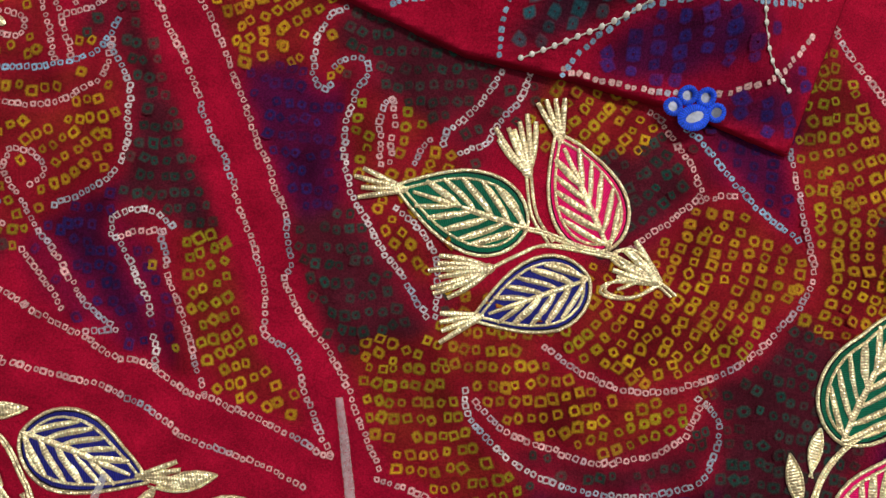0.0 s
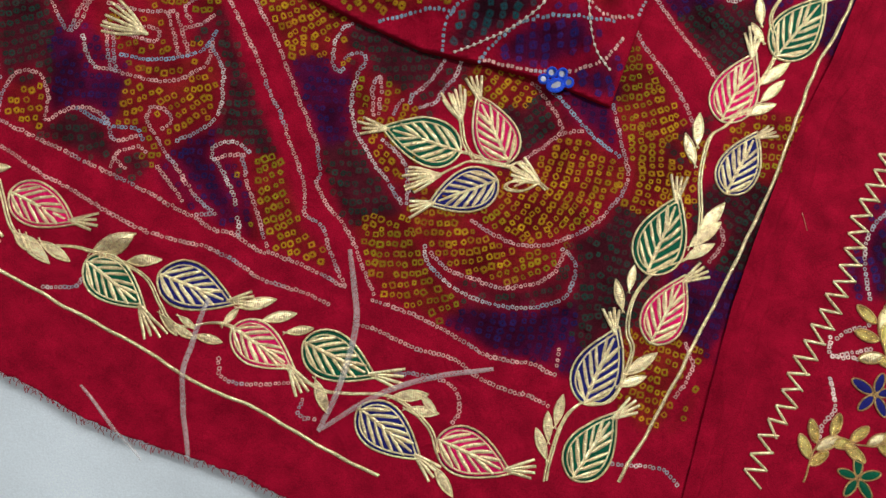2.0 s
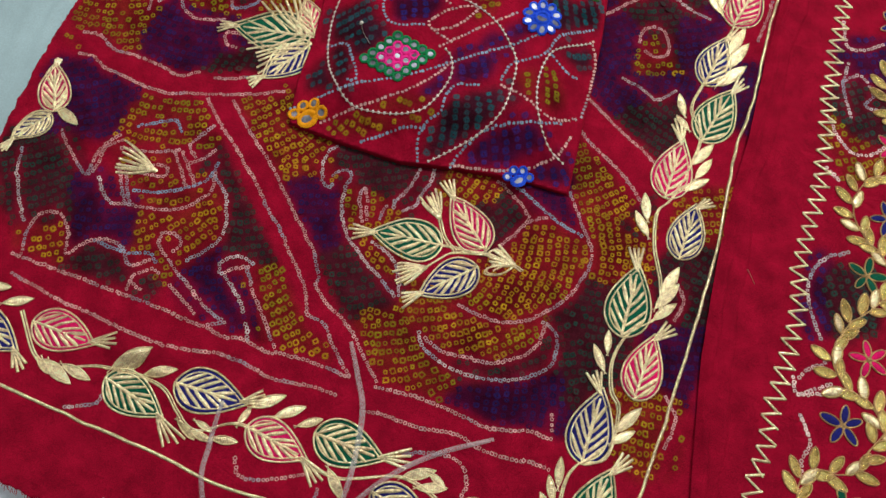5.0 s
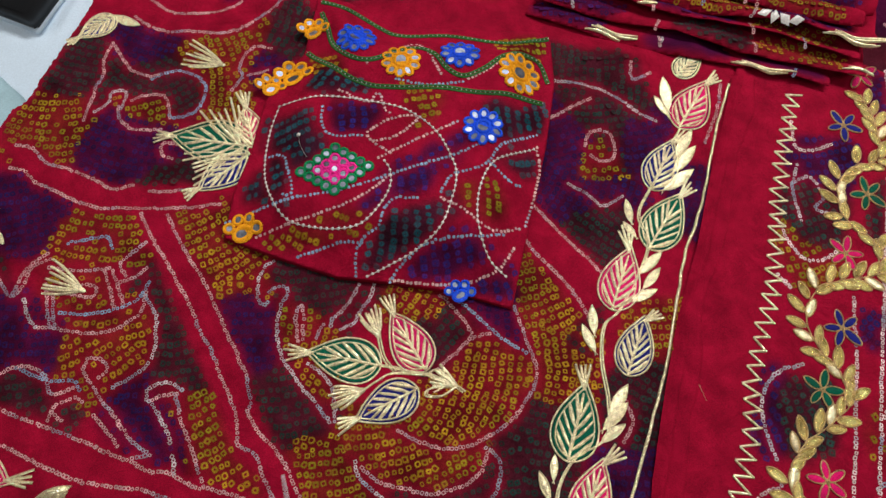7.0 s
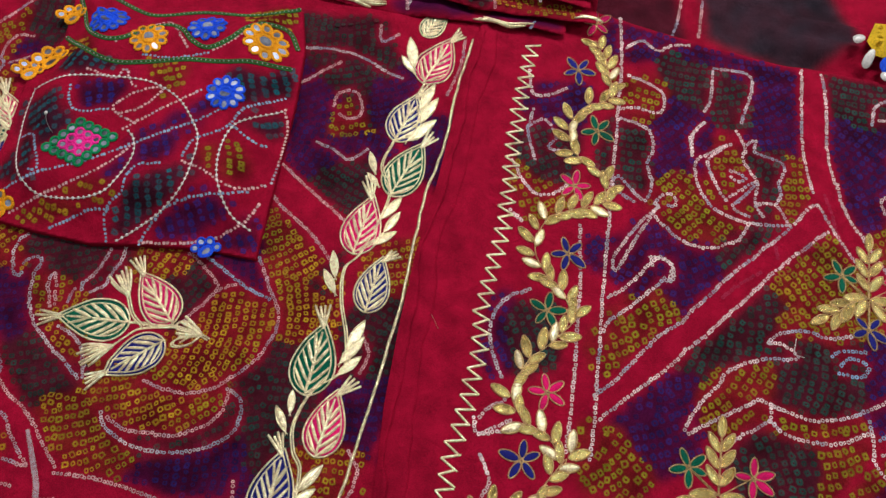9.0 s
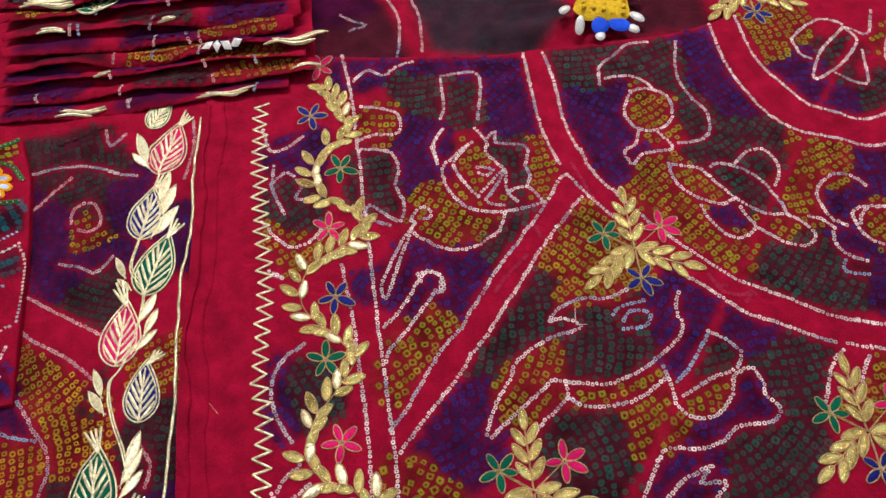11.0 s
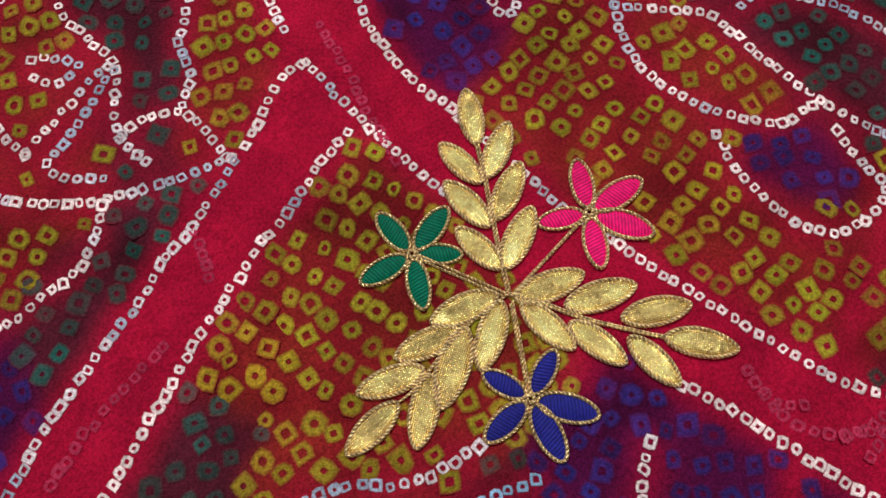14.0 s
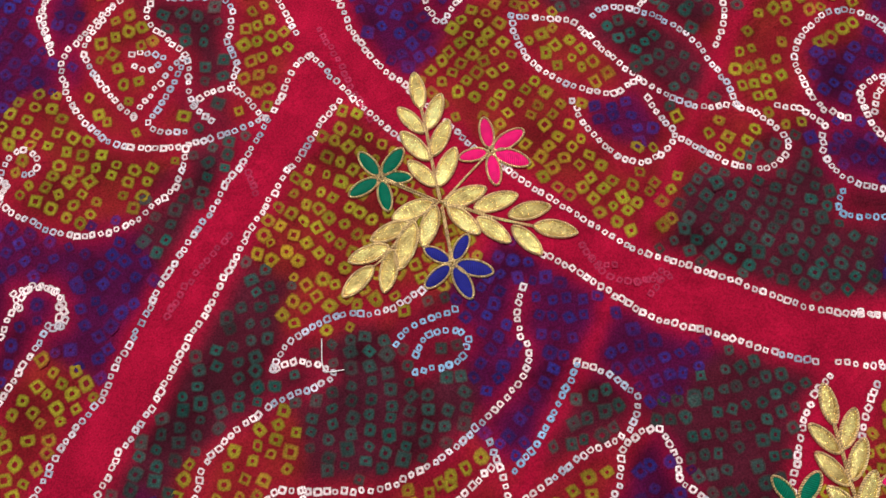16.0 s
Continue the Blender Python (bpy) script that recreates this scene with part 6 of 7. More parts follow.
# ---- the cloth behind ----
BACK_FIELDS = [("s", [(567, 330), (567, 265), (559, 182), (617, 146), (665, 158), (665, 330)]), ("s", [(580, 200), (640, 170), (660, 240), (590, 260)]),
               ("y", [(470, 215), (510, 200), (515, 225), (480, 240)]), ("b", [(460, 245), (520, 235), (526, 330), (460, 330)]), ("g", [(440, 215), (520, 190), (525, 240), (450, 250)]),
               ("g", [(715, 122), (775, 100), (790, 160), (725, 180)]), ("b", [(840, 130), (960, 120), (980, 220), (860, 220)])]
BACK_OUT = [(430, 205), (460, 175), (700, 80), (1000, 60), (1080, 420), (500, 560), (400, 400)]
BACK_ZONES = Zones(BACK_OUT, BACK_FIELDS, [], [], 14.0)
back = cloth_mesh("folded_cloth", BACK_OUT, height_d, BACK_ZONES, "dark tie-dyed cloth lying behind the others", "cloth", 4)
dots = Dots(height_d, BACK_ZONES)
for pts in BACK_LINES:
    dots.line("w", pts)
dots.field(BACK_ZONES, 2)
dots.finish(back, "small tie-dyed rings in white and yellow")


# ---- appliqué motifs ----
A = (saree, height_a)
B = (dupatta, height_b)


def fan_strips(bm, height, base, tip, spread, count, width):
    base, tip = np.array(base, float), np.array(tip, float)
    d = tip - base
    for i in range(count):
        a = spread * (i / (count - 1) - 0.5) if count > 1 else 0
        e = np.array((d[0] * math.cos(a) - d[1] * math.sin(a), d[0] * math.sin(a) + d[1] * math.cos(a))) * random.uniform(0.82, 1.05)
        ribbon(bm, height, [base + e * k for k in (0, 0.25, 0.5, 0.75, 1)], width, 0.8 + 0.2 * i, 0.3, 0.8)


def leaf(on, colour, base, tip, tail):
    """A satin leaf edged with two rows of gold ribbon, with gold veins out to the edging and frayed ends at its tip."""
    cloth, height = on
    b, t = np.array(base, float), np.array(tip, float)
    d = t - b
    long = float(np.hypot(*d))
    half = 0.3 * long
    side = np.array((-d[1], d[0])) / long
    bm = bmesh.new()
    bulge(bm, height, border_leaf(b, t, half, 0.96), d + side * long * 0.6, 0.6, 0.5)
    body = part("leaf", bm, THREAD[colour], cloth, colour + " satin leaf edged and veined with gold ribbon")
    # near-black pad that fills the gaps between the gold rows
    bm = bmesh.new()
    bulge(bm, height, border_leaf(b, t, half, 1.03), d, 0.35, 0.15)
    part("backing", bm, NEAR_BLACK, body, "near-black backing under the leaf")
    for k, lift, wide in ((1.04, 1.0, 1.25), (0.84, 1.15, 1.05)):
        bm = bmesh.new()
        line = border_leaf(b, t, half * random.uniform(0.97, 1.03), k)
        line = line[17:] + line[:18]
        ribbon(bm, height, line, wide, lift, 0.4, 1)
        part("edging", bm, PALE_GOLD, body, "pale gold ribbon edging")
    strips = [(0.0, 0.86, 0.0, 0.0)]
    for s in (-1, 1):
        for k in range(5):
            u0 = 0.0 + 0.125 * k + (0.03 if s > 0 else 0)
            u1 = min(0.93, u0 + 0.30 + random.uniform(-0.02, 0.02))
            strips.append((u0, u1, 0.0, s * 0.8 * leaf_width(u1)))
    for u0, u1, w0, w1 in strips:
        bm = bmesh.new()
        pts = [b + d * (u0 + (u1 - u0) * k) + side * half * (w0 + (w1 - w0) * k ** 0.85) for k in (0, 0.25, 0.5, 0.75, 1)]
        ribbon(bm, height, pts, 2.35 * random.uniform(0.8, 1.15), 1.3 + random.uniform(0, 0.25), 0.35, 0.55)
        part("vein", bm, PALE_GOLD, body)
    tail = np.array(tail, float)
    bm = bmesh.new()
    fan_strips(bm, height, t - d * 0.1, tail, 0.6, 4, 2.0)
    part("frayed_tip", bm, PALE_GOLD, body)


def fan(on, base, tip):
    """Loose ribbon ends that spread from one knot."""
    cloth, height = on
    base, tip = np.array(base, float), np.array(tip, float)
    d = tip - base
    bm = bmesh.new()
    bulge(bm, height, leaf_outline(base - d * 0.06, base + d * 0.3, 1.9, 12, 0.2), d, 0.5, 1.1)
    knot = part("ribbon_fan", bm, PALE_GOLD, cloth, "fan of pale gold ribbon ends")
    for i in range(7):
        a = 0.8 * (i / 6 - 0.5) + random.gauss(0, 0.03)
        e = np.array((d[0] * math.cos(a) - d[1] * math.sin(a), d[0] * math.sin(a) + d[1] * math.cos(a))) * random.uniform(0.78, 1.06)
        side = np.array((-e[1], e[0])) * 0.1 * (i / 6 - 0.5)
        bm = bmesh.new()
        ribbon(bm, height, [base + e * k + side * math.sin(3 * k) for k in (0, 0.2, 0.4, 0.6, 0.8, 1)], 2.0, 0.8 + 0.12 * (i % 3), 0.3, 0.8)
        part("ribbon_end", bm, PALE_GOLD, knot)


def bud(on, base, tip):
    cloth, height = on
    base, tip = np.array(base, float), np.array(tip, float)
    d = tip - base
    half = 0.145 * float(np.hypot(*d))
    bm = bmesh.new()
    bulge(bm, height, leaf_outline(base, tip, half, 18, 0.3, 1.2), d, 0.5, 0.5)
    body = part("bud", bm, PALE_GOLD, cloth, "slim folded bud of pale gold ribbon")
    for s in (-1, 1):
        bm = bmesh.new()
        side = np.array((-d[1], d[0])) / np.hypot(*d) * half * s
        ribbon(bm, height, [base + d * k + side * (0.95 * math.sin(math.pi * k) ** 0.9 + 0.1) for k in (-0.15, 0.1, 0.3, 0.5, 0.7, 0.88, 1.03)], 1.0, 0.95, 0.35, 0.7)
        part("fold", bm, PALE_GOLD, body)


def stem(on, points):
    cloth, height = on
    bm = bmesh.new()
    line = spline(points, 2.0)
    for off in (-0.8, 0.8):
        ribbon(bm, height, line + np.array((off, off * 0.4)), 1.2, 0.7 + 0.1 * off, 0.35, 1)
    part("stem", bm, PALE_GOLD, cloth, "thin gold ribbon stem")


def cord_loop(bm, height, line, width, lift):
    ribbon(bm, height, line, width, lift, 0.45, 1)


def petal(on, base, tip, fat=0.158, mat=None):
    """A gold petal bound with a twisted cord."""
    cloth, height = on
    d = np.array(tip, float) - np.array(base, float)
    half = fat * float(np.hypot(*d))
    bm = bmesh.new()
    bulge(bm, height, leaf_outline(base, tip, half, 22, 0.15, 1.3), d, 0.5, 0.85)
    body = part("gold_petal", bm, mat or GOLD, cloth, "folded gold foil petal bound with twisted cord")
    bm = bmesh.new()
    line = leaf_outline(base, tip, half * 1.05, 28, 0.15, 1.3)
    cord_loop(bm, height, line + line[:1], 1.0, 0.85)
    part("cord", bm, CORD, body)


def flower(on, colour, centre, tips):
    """Five thread petals bound with gold cord."""
    cloth, height = on
    c = np.array(centre, float)
    bm = bmesh.new()
    cord_loop(bm, height, [c + 0.9 * np.array((math.cos(a), math.sin(a))) for a in np.linspace(0, 6.3, 9)], 1.0, 1.3)
    heart = part("flower", bm, CORD, cloth, colour + " thread flower with five petals bound in gold cord")
    for tip in tips:
        way = np.array(tip, float) - c
        base, end = c + way * 0.1, c + way
        half = 0.158 * float(np.hypot(*way))
        bm = bmesh.new()
        bulge(bm, height, leaf_outline(base, end, half, 18, 0.1, 1.1), way + 0.35 * np.array((-way[1], way[0])), 0.4, 0.7)
        part("petal", bm, THREAD[colour], heart)
        bm = bmesh.new()
        line = leaf_outline(base, end, half * 1.06, 24, 0.1, 1.1)
        cord_loop(bm, height, line + line[:1], min(0.9, half * 0.42), 0.8)
        part("cord", bm, CORD, heart)


def star(centre, size, turn):
    return [(centre[0] + size * random.uniform(0.9, 1.1) * math.cos(turn + k * 1.2566 + random.gauss(0, 0.08)),
             centre[1] + size * random.uniform(0.9, 1.1) * math.sin(turn + k * 1.2566 + random.gauss(0, 0.08))) for k in range(5)]


def spray(on, centre, turn=0.0):
    """Three branches of gold petals with three thread flowers between them."""
    cloth, height = on
    c = np.array(centre, float)
    cs, sn = math.cos(turn), math.sin(turn)

    def at(p):
        return c + np.array((p[0] * cs - p[1] * sn, p[0] * sn + p[1] * cs))
    for spine, petals in (SPRAY_UP, SPRAY_LEFT, SPRAY_RIGHT):
        bm = bmesh.new()
        pts = spline([at(p) for p in spine], 2)
        ribbon(bm, height, pts + np.array((0.35, 0)), 0.6, 0.6, 0.4, 1)
        ribbon(bm, height, pts - np.array((0.35, 0)), 0.6, 0.6, 0.4, 1)
        part("stem", bm, CORD, cloth, "twisted gold cord stem")
        for base, tip in petals:
            petal(on, at(base), at(tip))
    for colour, heart, tips in SPRAY_FLOWERS:
        f = at(heart)
        bm = bmesh.new()
        for side in (-0.4, 0.4):
            ribbon(bm, height, [c + (f - c) * k + np.array((side, side * 0.5)) for k in np.linspace(0.05, 0.95, 6)], 0.7, 0.6, 0.4, 1)
        part("stem", bm, CORD, cloth, "twisted gold cord stem")
        flower(on, colour, f, [at(p) for p in tips])


leaf(A, "pink", (106.1, -10.4), (84.9, 29.4), (81.9, 41.5))
leaf(A, "green", (76.6, -5.8), (29.1, 5.5), (14.9, 6.0))
leaf(A, "navy", (100.0, -21.9), (60.2, -39.4), (47.1, -43.5))
fan(A, (76.1, 13.4), (68.4, 33.2))
fan(A, (65.7, -20.8), (43.0, -26.7))
fan(A, (124.9, -21.2), (110.3, -13.0))
stem(A, [(124.9, -20.8), (120.4, -14.2), (113.1, -10.4), (108.2, -12.2), (111.5, -15.9), (124.9, -20.8)])
stem(A, [(125, -21.8), (116.3, -27), (108.4, -27.2), (105.2, -24.9), (110, -21.7), (124.9, -21.2)])
stem(A, [(124.9, -21.2), (117.9, -21.4), (111.2, -24.4)])
stem(A, [(130.2, -25.4), (123.9, -20.9), (108.3, -13.2), (95, -10.3), (82.7, -6.7), (76.6, -5.8)])
stem(A, [(108.3, -13.2), (85.1, -11.1), (75.3, -15), (65.7, -20.8)])
stem(A, [(76.1, 13.4), (79.2, -0.5), (86, -10)])
leaf(A, "navy", (274.6, 111.7), (296.5, 150.1), (308.8, 157.3))
leaf(A, "green", (265.3, 66.6), (295.7, 107.2), (305.9, 114.8))
leaf(A, "pink", (233.2, 24.5), (253.2, 68.1), (251.2, 84.4))
leaf(A, "navy", (237.4, -19.8), (254.6, 18.4), (265.9, 20.8))
leaf(A, "green", (192.0, -70.9), (209.8, -23.6), (209.1, -11.2))
leaf(A, "pink", (195.8, -111.5), (214.5, -71.1), (229.1, -65.1))
leaf(A, "navy", (158.8, -149.2), (176.6, -104.3), (171.5, -92.3))
leaf(A, "green", (153.5, -191.8), (177.6, -153.5), (190.8, -146.4))
leaf(A, "pink", (302.7, 160.2), (331.8, 200.0), (342.5, 204.7))
leaf(A, "green", (308.4, 205.8), (332.1, 225.6), (340.3, 233.2))
bud(A, (222.4, -45.0), (236.6, -26.4))
bud(A, (217.5, -53.0), (234.8, -37.9))
bud(A, (214.9, -60.8), (231.3, -51.0))
bud(A, (181.7, -81.7), (184.3, -67.3))
bud(A, (177.9, -93.2), (173.4, -76.4))
bud(A, (256.9, 49.0), (273.2, 63.0))
bud(A, (257.5, 38.2), (270.7, 51.8))
bud(A, (247.2, 29.5), (265.9, 36.7))
bud(A, (219.2, 8.5), (219.6, 27.1))
bud(A, (217.8, -3.4), (212.1, 14.7))
bud(A, (182.5, -131.1), (199.7, -117.8))
bud(A, (178.5, -137.9), (194.0, -131.6))
bud(A, (142.8, -162.4), (146.0, -145.3))
bud(A, (139.0, -171.6), (137.8, -155.5))
bud(A, (138.2, -181.9), (131.6, -165.4))
bud(A, (296.9, 137.3), (311.2, 156.7))
bud(A, (293.0, 125.1), (311.9, 143.9))
bud(A, (284.1, 111.1), (307.6, 125.7))
bud(A, (256.0, 86.9), (254.4, 103.5))
bud(A, (257.2, 75.2), (250.6, 87.2))
bud(A, (297.6, 176.3), (297.8, 203.6))
bud(A, (296.0, 171.5), (289.1, 187.9))
stem(A, [(293.8, 139.1), (272.6, 110.4), (261.9, 91.1), (264.5, 65.7), (240, 25.6), (226.5, 13.3), (222, -9.9), (222.9, -36.1), (218.5, -58.3), (196.7, -70), (183.9, -88.3), (181.8, -105.9), (185.1, -119.5), (174.3, -147), (157.1, -149.3), (146.8, -161.3), (140, -184.3), (138.4, -194.6)])
leaf(A, "pink", (-187.4, -49.2), (-145.7, -65.8), (-130.9, -64.4))
leaf(A, "navy", (-231.6, -41.8), (-195.1, -67.8), (-191.3, -80.2))
leaf(A, "green", (-137.5, -86.9), (-101.1, -111.7), (-92.0, -130.2))
leaf(A, "navy", (-92.9, -91.5), (-49.3, -106.2), (-35.7, -102.2))
leaf(A, "pink", (-48.0, -120.0), (-11.0, -140.6), (-2.0, -155.3))
leaf(A, "green", (-6.0, -125.2), (36.6, -142.8), (53.8, -143.2))
leaf(A, "navy", (29.0, -160.7), (65.9, -187.0), (76.3, -196.2))
leaf(A, "pink", (75.6, -175.4), (118.2, -191.5), (134.0, -188.4))
bud(A, (-127.4, -83.0), (-109.3, -72.2))
bud(A, (-113.0, -85.9), (-93.2, -83.4))
bud(A, (-45.7, -107.8), (-25.2, -101.8))
bud(A, (-31.2, -114.2), (-12.4, -109.3))
bud(A, (-16.8, -120.5), (-1.4, -117.1))
bud(A, (47.4, -153.4), (67.8, -150.3))
bud(A, (56.3, -159.7), (74.4, -160.7))
bud(A, (-90.3, -114.8), (-80.3, -126.4))
bud(A, (-82.6, -121.3), (-69.8, -127.7))
bud(A, (-70.0, -126.0), (-54.1, -128.8))
bud(A, (2.5, -146.8), (10.6, -164.7))
bud(A, (-207.2, -37.1), (-189.6, -34.5))
bud(A, (-178.1, -74.3), (-160.0, -89.6))
bud(A, (-220.2, -24.6), (-203.5, -26.9))
bud(A, (-182.4, -72.8), (-173.8, -82.9))
bud(A, (-174.5, -74.9), (-161.2, -88.0))
bud(A, (-165.2, -77.6), (-148.0, -87.8))
bud(A, (-133.9, -81.1), (-108.6, -69.6))
bud(A, (-78.9, -115.3), (-70.0, -121.9))
bud(A, (-53.9, -118.5), (-46.6, -108.1))
bud(A, (63.9, -151.0), (73.4, -160.7))
bud(A, (74.9, -191.8), (85.7, -206.8))
stem(A, [(-195.6, -42.2), (-184, -70.9), (-168.5, -79.3), (-140.2, -79.9), (-103.4, -92.6), (-90.9, -109.6), (-79.1, -121.2), (-51.7, -118.4), (-15.1, -140.8), (6.3, -151.7), (20, -152.8), (47.4, -153.4), (68.5, -167.5), (75.9, -183.4)])
leaf(A, "green", (-14.5, 156.0), (-71.7, 168.2), (-83.7, 167.7))
leaf(A, "pink", (-10.5, 155.8), (-18.0, 189.7), (-20.7, 204.3))
leaf(A, "navy", (-13.5, 150.0), (-48.6, 123.4), (-58.0, 118.6))
fan(A, (-20.6, 157.1), (-34.7, 195.1))
fan(A, (-26.4, 150.5), (-59.4, 138.3))
leaf(A, "pink", (-192.7, 100.5), (-195.4, 138.1), (-194.0, 142.6))
leaf(A, "navy", (-194.3, 97.5), (-218.9, 78.6), (-225.4, 70.3))
bud(A, (-191.2, 104.0), (-174.3, 88.1))
leaf(A, "navy", (-120.6, 272.2), (-146.1, 254.3), (-153.8, 248.4))
bud(A, (-122.9, 273.4), (-101.5, 264.3))
fan(A, (-36.4, 227.1), (-66.7, 238.1))
fan(A, (-118.7, 53.5), (-146.9, 64.6))
stem(A, [(30.1, 5.6), (29.2, 5.1)])

# gold piping along both hems
for line in (PIPING_RIGHT, PIPING_LOW):
    bm = bmesh.new()
    ribbon(bm, height_a, spline(line, 3) + np.array([(1.1 * wave(i, 0, 5, 2.0), 0.6 * wave(i, 0, 4, 5.0)) for i in range(len(spline(line, 3)))]), 2.1, 0.7, 0.4, 1)
    part("piping", bm, PALE_GOLD, saree, "thin gold piping sewn along the hem")

# zigzag seam
bm = bmesh.new()
mid = spline(ZIGZAG, 10.2)
for i in range(len(mid) - 1):
    d = mid[i + 1] - mid[i]
    d = d / np.hypot(*d)
    n = np.array((-d[1], d[0]))
    reach = [6.3 * random.uniform(0.8, 1.15) for _ in range(3)]
    a, b = mid[i] + n * reach[0] - d * 2.4, mid[i] - n * reach[1] + d * 2.0 * random.uniform(0.5, 1.5)
    c = mid[i + 1] + n * reach[2] - d * 2.0
    ribbon(bm, height_b, [a + (b - a) * k for k in np.linspace(0, 1, 5)], 1.9, 0.7, 0.4, 0.75)
    ribbon(bm, height_b, [b + (c - b) * k for k in np.linspace(0, 1, 5)], 1.7, 0.95, 0.4, 0.75)
part("zigzag_seam", bm, PALE_GOLD, dupatta, "zigzag row of pale gold ribbon stitches")

# vine with petals on both sides
vine = spline(VINE, 9.8)
bm = bmesh.new()
ribbon(bm, height_b, spline(VINE, 2.5), 0.9, 0.6, 0.4, 1)
part("vine_stem", bm, CORD, dupatta, "twisted gold cord stem of the vine")
for i in range(1, len(vine) - 1):
    d = vine[i] - vine[i + 1]
    a = math.atan2(d[1], d[0])
    for s in (-1, 1):
        way = a + s * random.uniform(0.5, 0.8)
        e = np.array((math.cos(way), math.sin(way)))
        if random.random() < 0.93:
            p0 = vine[i] + (d * 0.35 if s > 0 else 0)
            petal(B, p0 + e * 1.2, p0 + e * random.uniform(14, 17), 0.175, PALE_GOLD if random.random() < 0.2 else GOLD)
for colour, c in FLOWERS:
    flower(B, colour, c, star(c, 13.5, random.uniform(0, 1.2)))
for c, turn in SPRAYS:
    spray(B, c, turn)

# ---- the folded blouse piece ----
def height_under(x, y):
    return 0.4 * height_c(x, y)


C_OUT = []
for p, q in zip(C_CORNERS, C_CORNERS[1:] + C_CORNERS[:1]):
    C_OUT += [(float(x), float(y)) for x, y in spline([p, q], 2.5)][:-1]
C_ZONES = Zones(C_OUT, C_FIELDS, [], C_LINES, 10.0)
blouse = cloth_mesh("blouse_piece", C_OUT, height_c, C_ZONES, "folded crimson blouse piece with mirror-work flowers on top of the saree", "blouse piece", 2.5)
GEORGETTE = material("crimson_georgette", 0.85, 0, RED, grain=(1500, 0.16), mottle=(60, 0.2), bump=0.5, gloss=0.08)
mx, my = np.mean(C_OUT, axis=0)
for layer in range(3):
    bm = bmesh.new()
    rows = []
    for k, out in ((0.02, 0.0), (0.5, 0.008), (0.98, -0.004)):
        rows.append([bm.verts.new(((x + (x - mx) * out) / 1000, (y + (y - my) * out) / 1000, (height_c(x, y) * (1 - (layer + k) / 3) - 0.2) / 1000)) for x, y in C_OUT])
    for r0, r1 in zip(rows, rows[1:]):
        for i in range(len(C_OUT)):
            j = (i + 1) % len(C_OUT)
            bm.faces.new((r0[i], r1[i], r1[j], r0[j]))
    part("folded_layer", bm, GEORGETTE, blouse, "crimson cloth layer folded under")
C = (blouse, height_c)
dots = Dots(height_c, C_ZONES, 0.2, (0.8, 0.5, 0.47), 0.15, 0.8)
for ink, pts in C_LINES:
    if ink != "s":
        dots.line(ink, pts, 2.0, 2.9)
for number in range(len(C_FIELDS)):
    dots.field(C_ZONES, number, (4.6, 6.4), 4.0, 0.25)
dots.finish(blouse, "small tie-dyed rings in white, blue and green")
for ink, pts in C_LINES:
    if ink == "s":
        bm = bmesh.new()
        ribbon(bm, height_c, spline(pts, 3), 0.45, 0.5, 0.2, 1)
        for x, y in spline(pts, 4.0):
            ring = [(x + 1.05 * math.cos(a), y + 1.05 * math.sin(a)) for a in np.linspace(0, 2 * math.pi, 9)[:-1]]
            bulge(bm, height_c, ring, None, 0.7, 0.5)
        part("sequin_chain", bm, SEQUIN, blouse, "row of pearl sequins on a stitched thread")
for line in BRAIDS:
    bm = bmesh.new()
    for off in (-1.1, 1.1):
        pts = spline(line, 2.5)
        d = np.gradient(pts, axis=0)
        d /= np.hypot(d[:, 0], d[:, 1])[:, None]
        ribbon(bm, height_c, pts + np.column_stack([-d[:, 1], d[:, 0]]) * off, 1.7, 0.7, 0.5, 1)
    braid = part("braid", bm, THREAD["braid"], blouse, "narrow green braid with silver beads")
    bm = bmesh.new()
    for x, y in spline(line, 3.4):
        bulge(bm, height_c, [(x + 0.5 * math.cos(a), y + 0.5 * math.sin(a)) for a in np.linspace(0, 2 * math.pi, 7)[:-1]], None, 1.0, 0.7)
    tagged(part("bead_row", bm, SEQUIN, braid), kind="stuff")


def mirror_disc(parent, height, x, y, rx, colour, turn=0.0, ry=None, thick=0.42):
    """A small foil mirror in a stitched thread ring."""
    ry = ry or rx
    def oval(k):
        return [(x + k * (rx * math.cos(a) * math.cos(turn) - ry * math.sin(a) * math.sin(turn)),
                 y + k * (rx * math.cos(a) * math.sin(turn) + ry * math.sin(a) * math.cos(turn))) for a in np.linspace(0, 2 * math.pi, 13)[:-1]]
    bm = bmesh.new()
    line = [np.array(p) for p in oval(0.84)]
    ribbon(bm, height, line + line[:1], rx * thick, 1.0, 0.7, 1)
    ring = part("mirror_ring", bm, THREAD[colour], parent)
    bm = bmesh.new()
    tilt_x, tilt_y = random.gauss(0, 0.14), random.gauss(0, 0.14)
    vs = [bm.verts.new(place(height, px, py, 0.8) + Vector((0, 0, ((px - x) * tilt_x + (py - y) * tilt_y) / 1000))) for px, py in oval(0.72)]
    bm.faces.new(vs)
    part("mirror", bm, MIRROR, ring)
    return ring


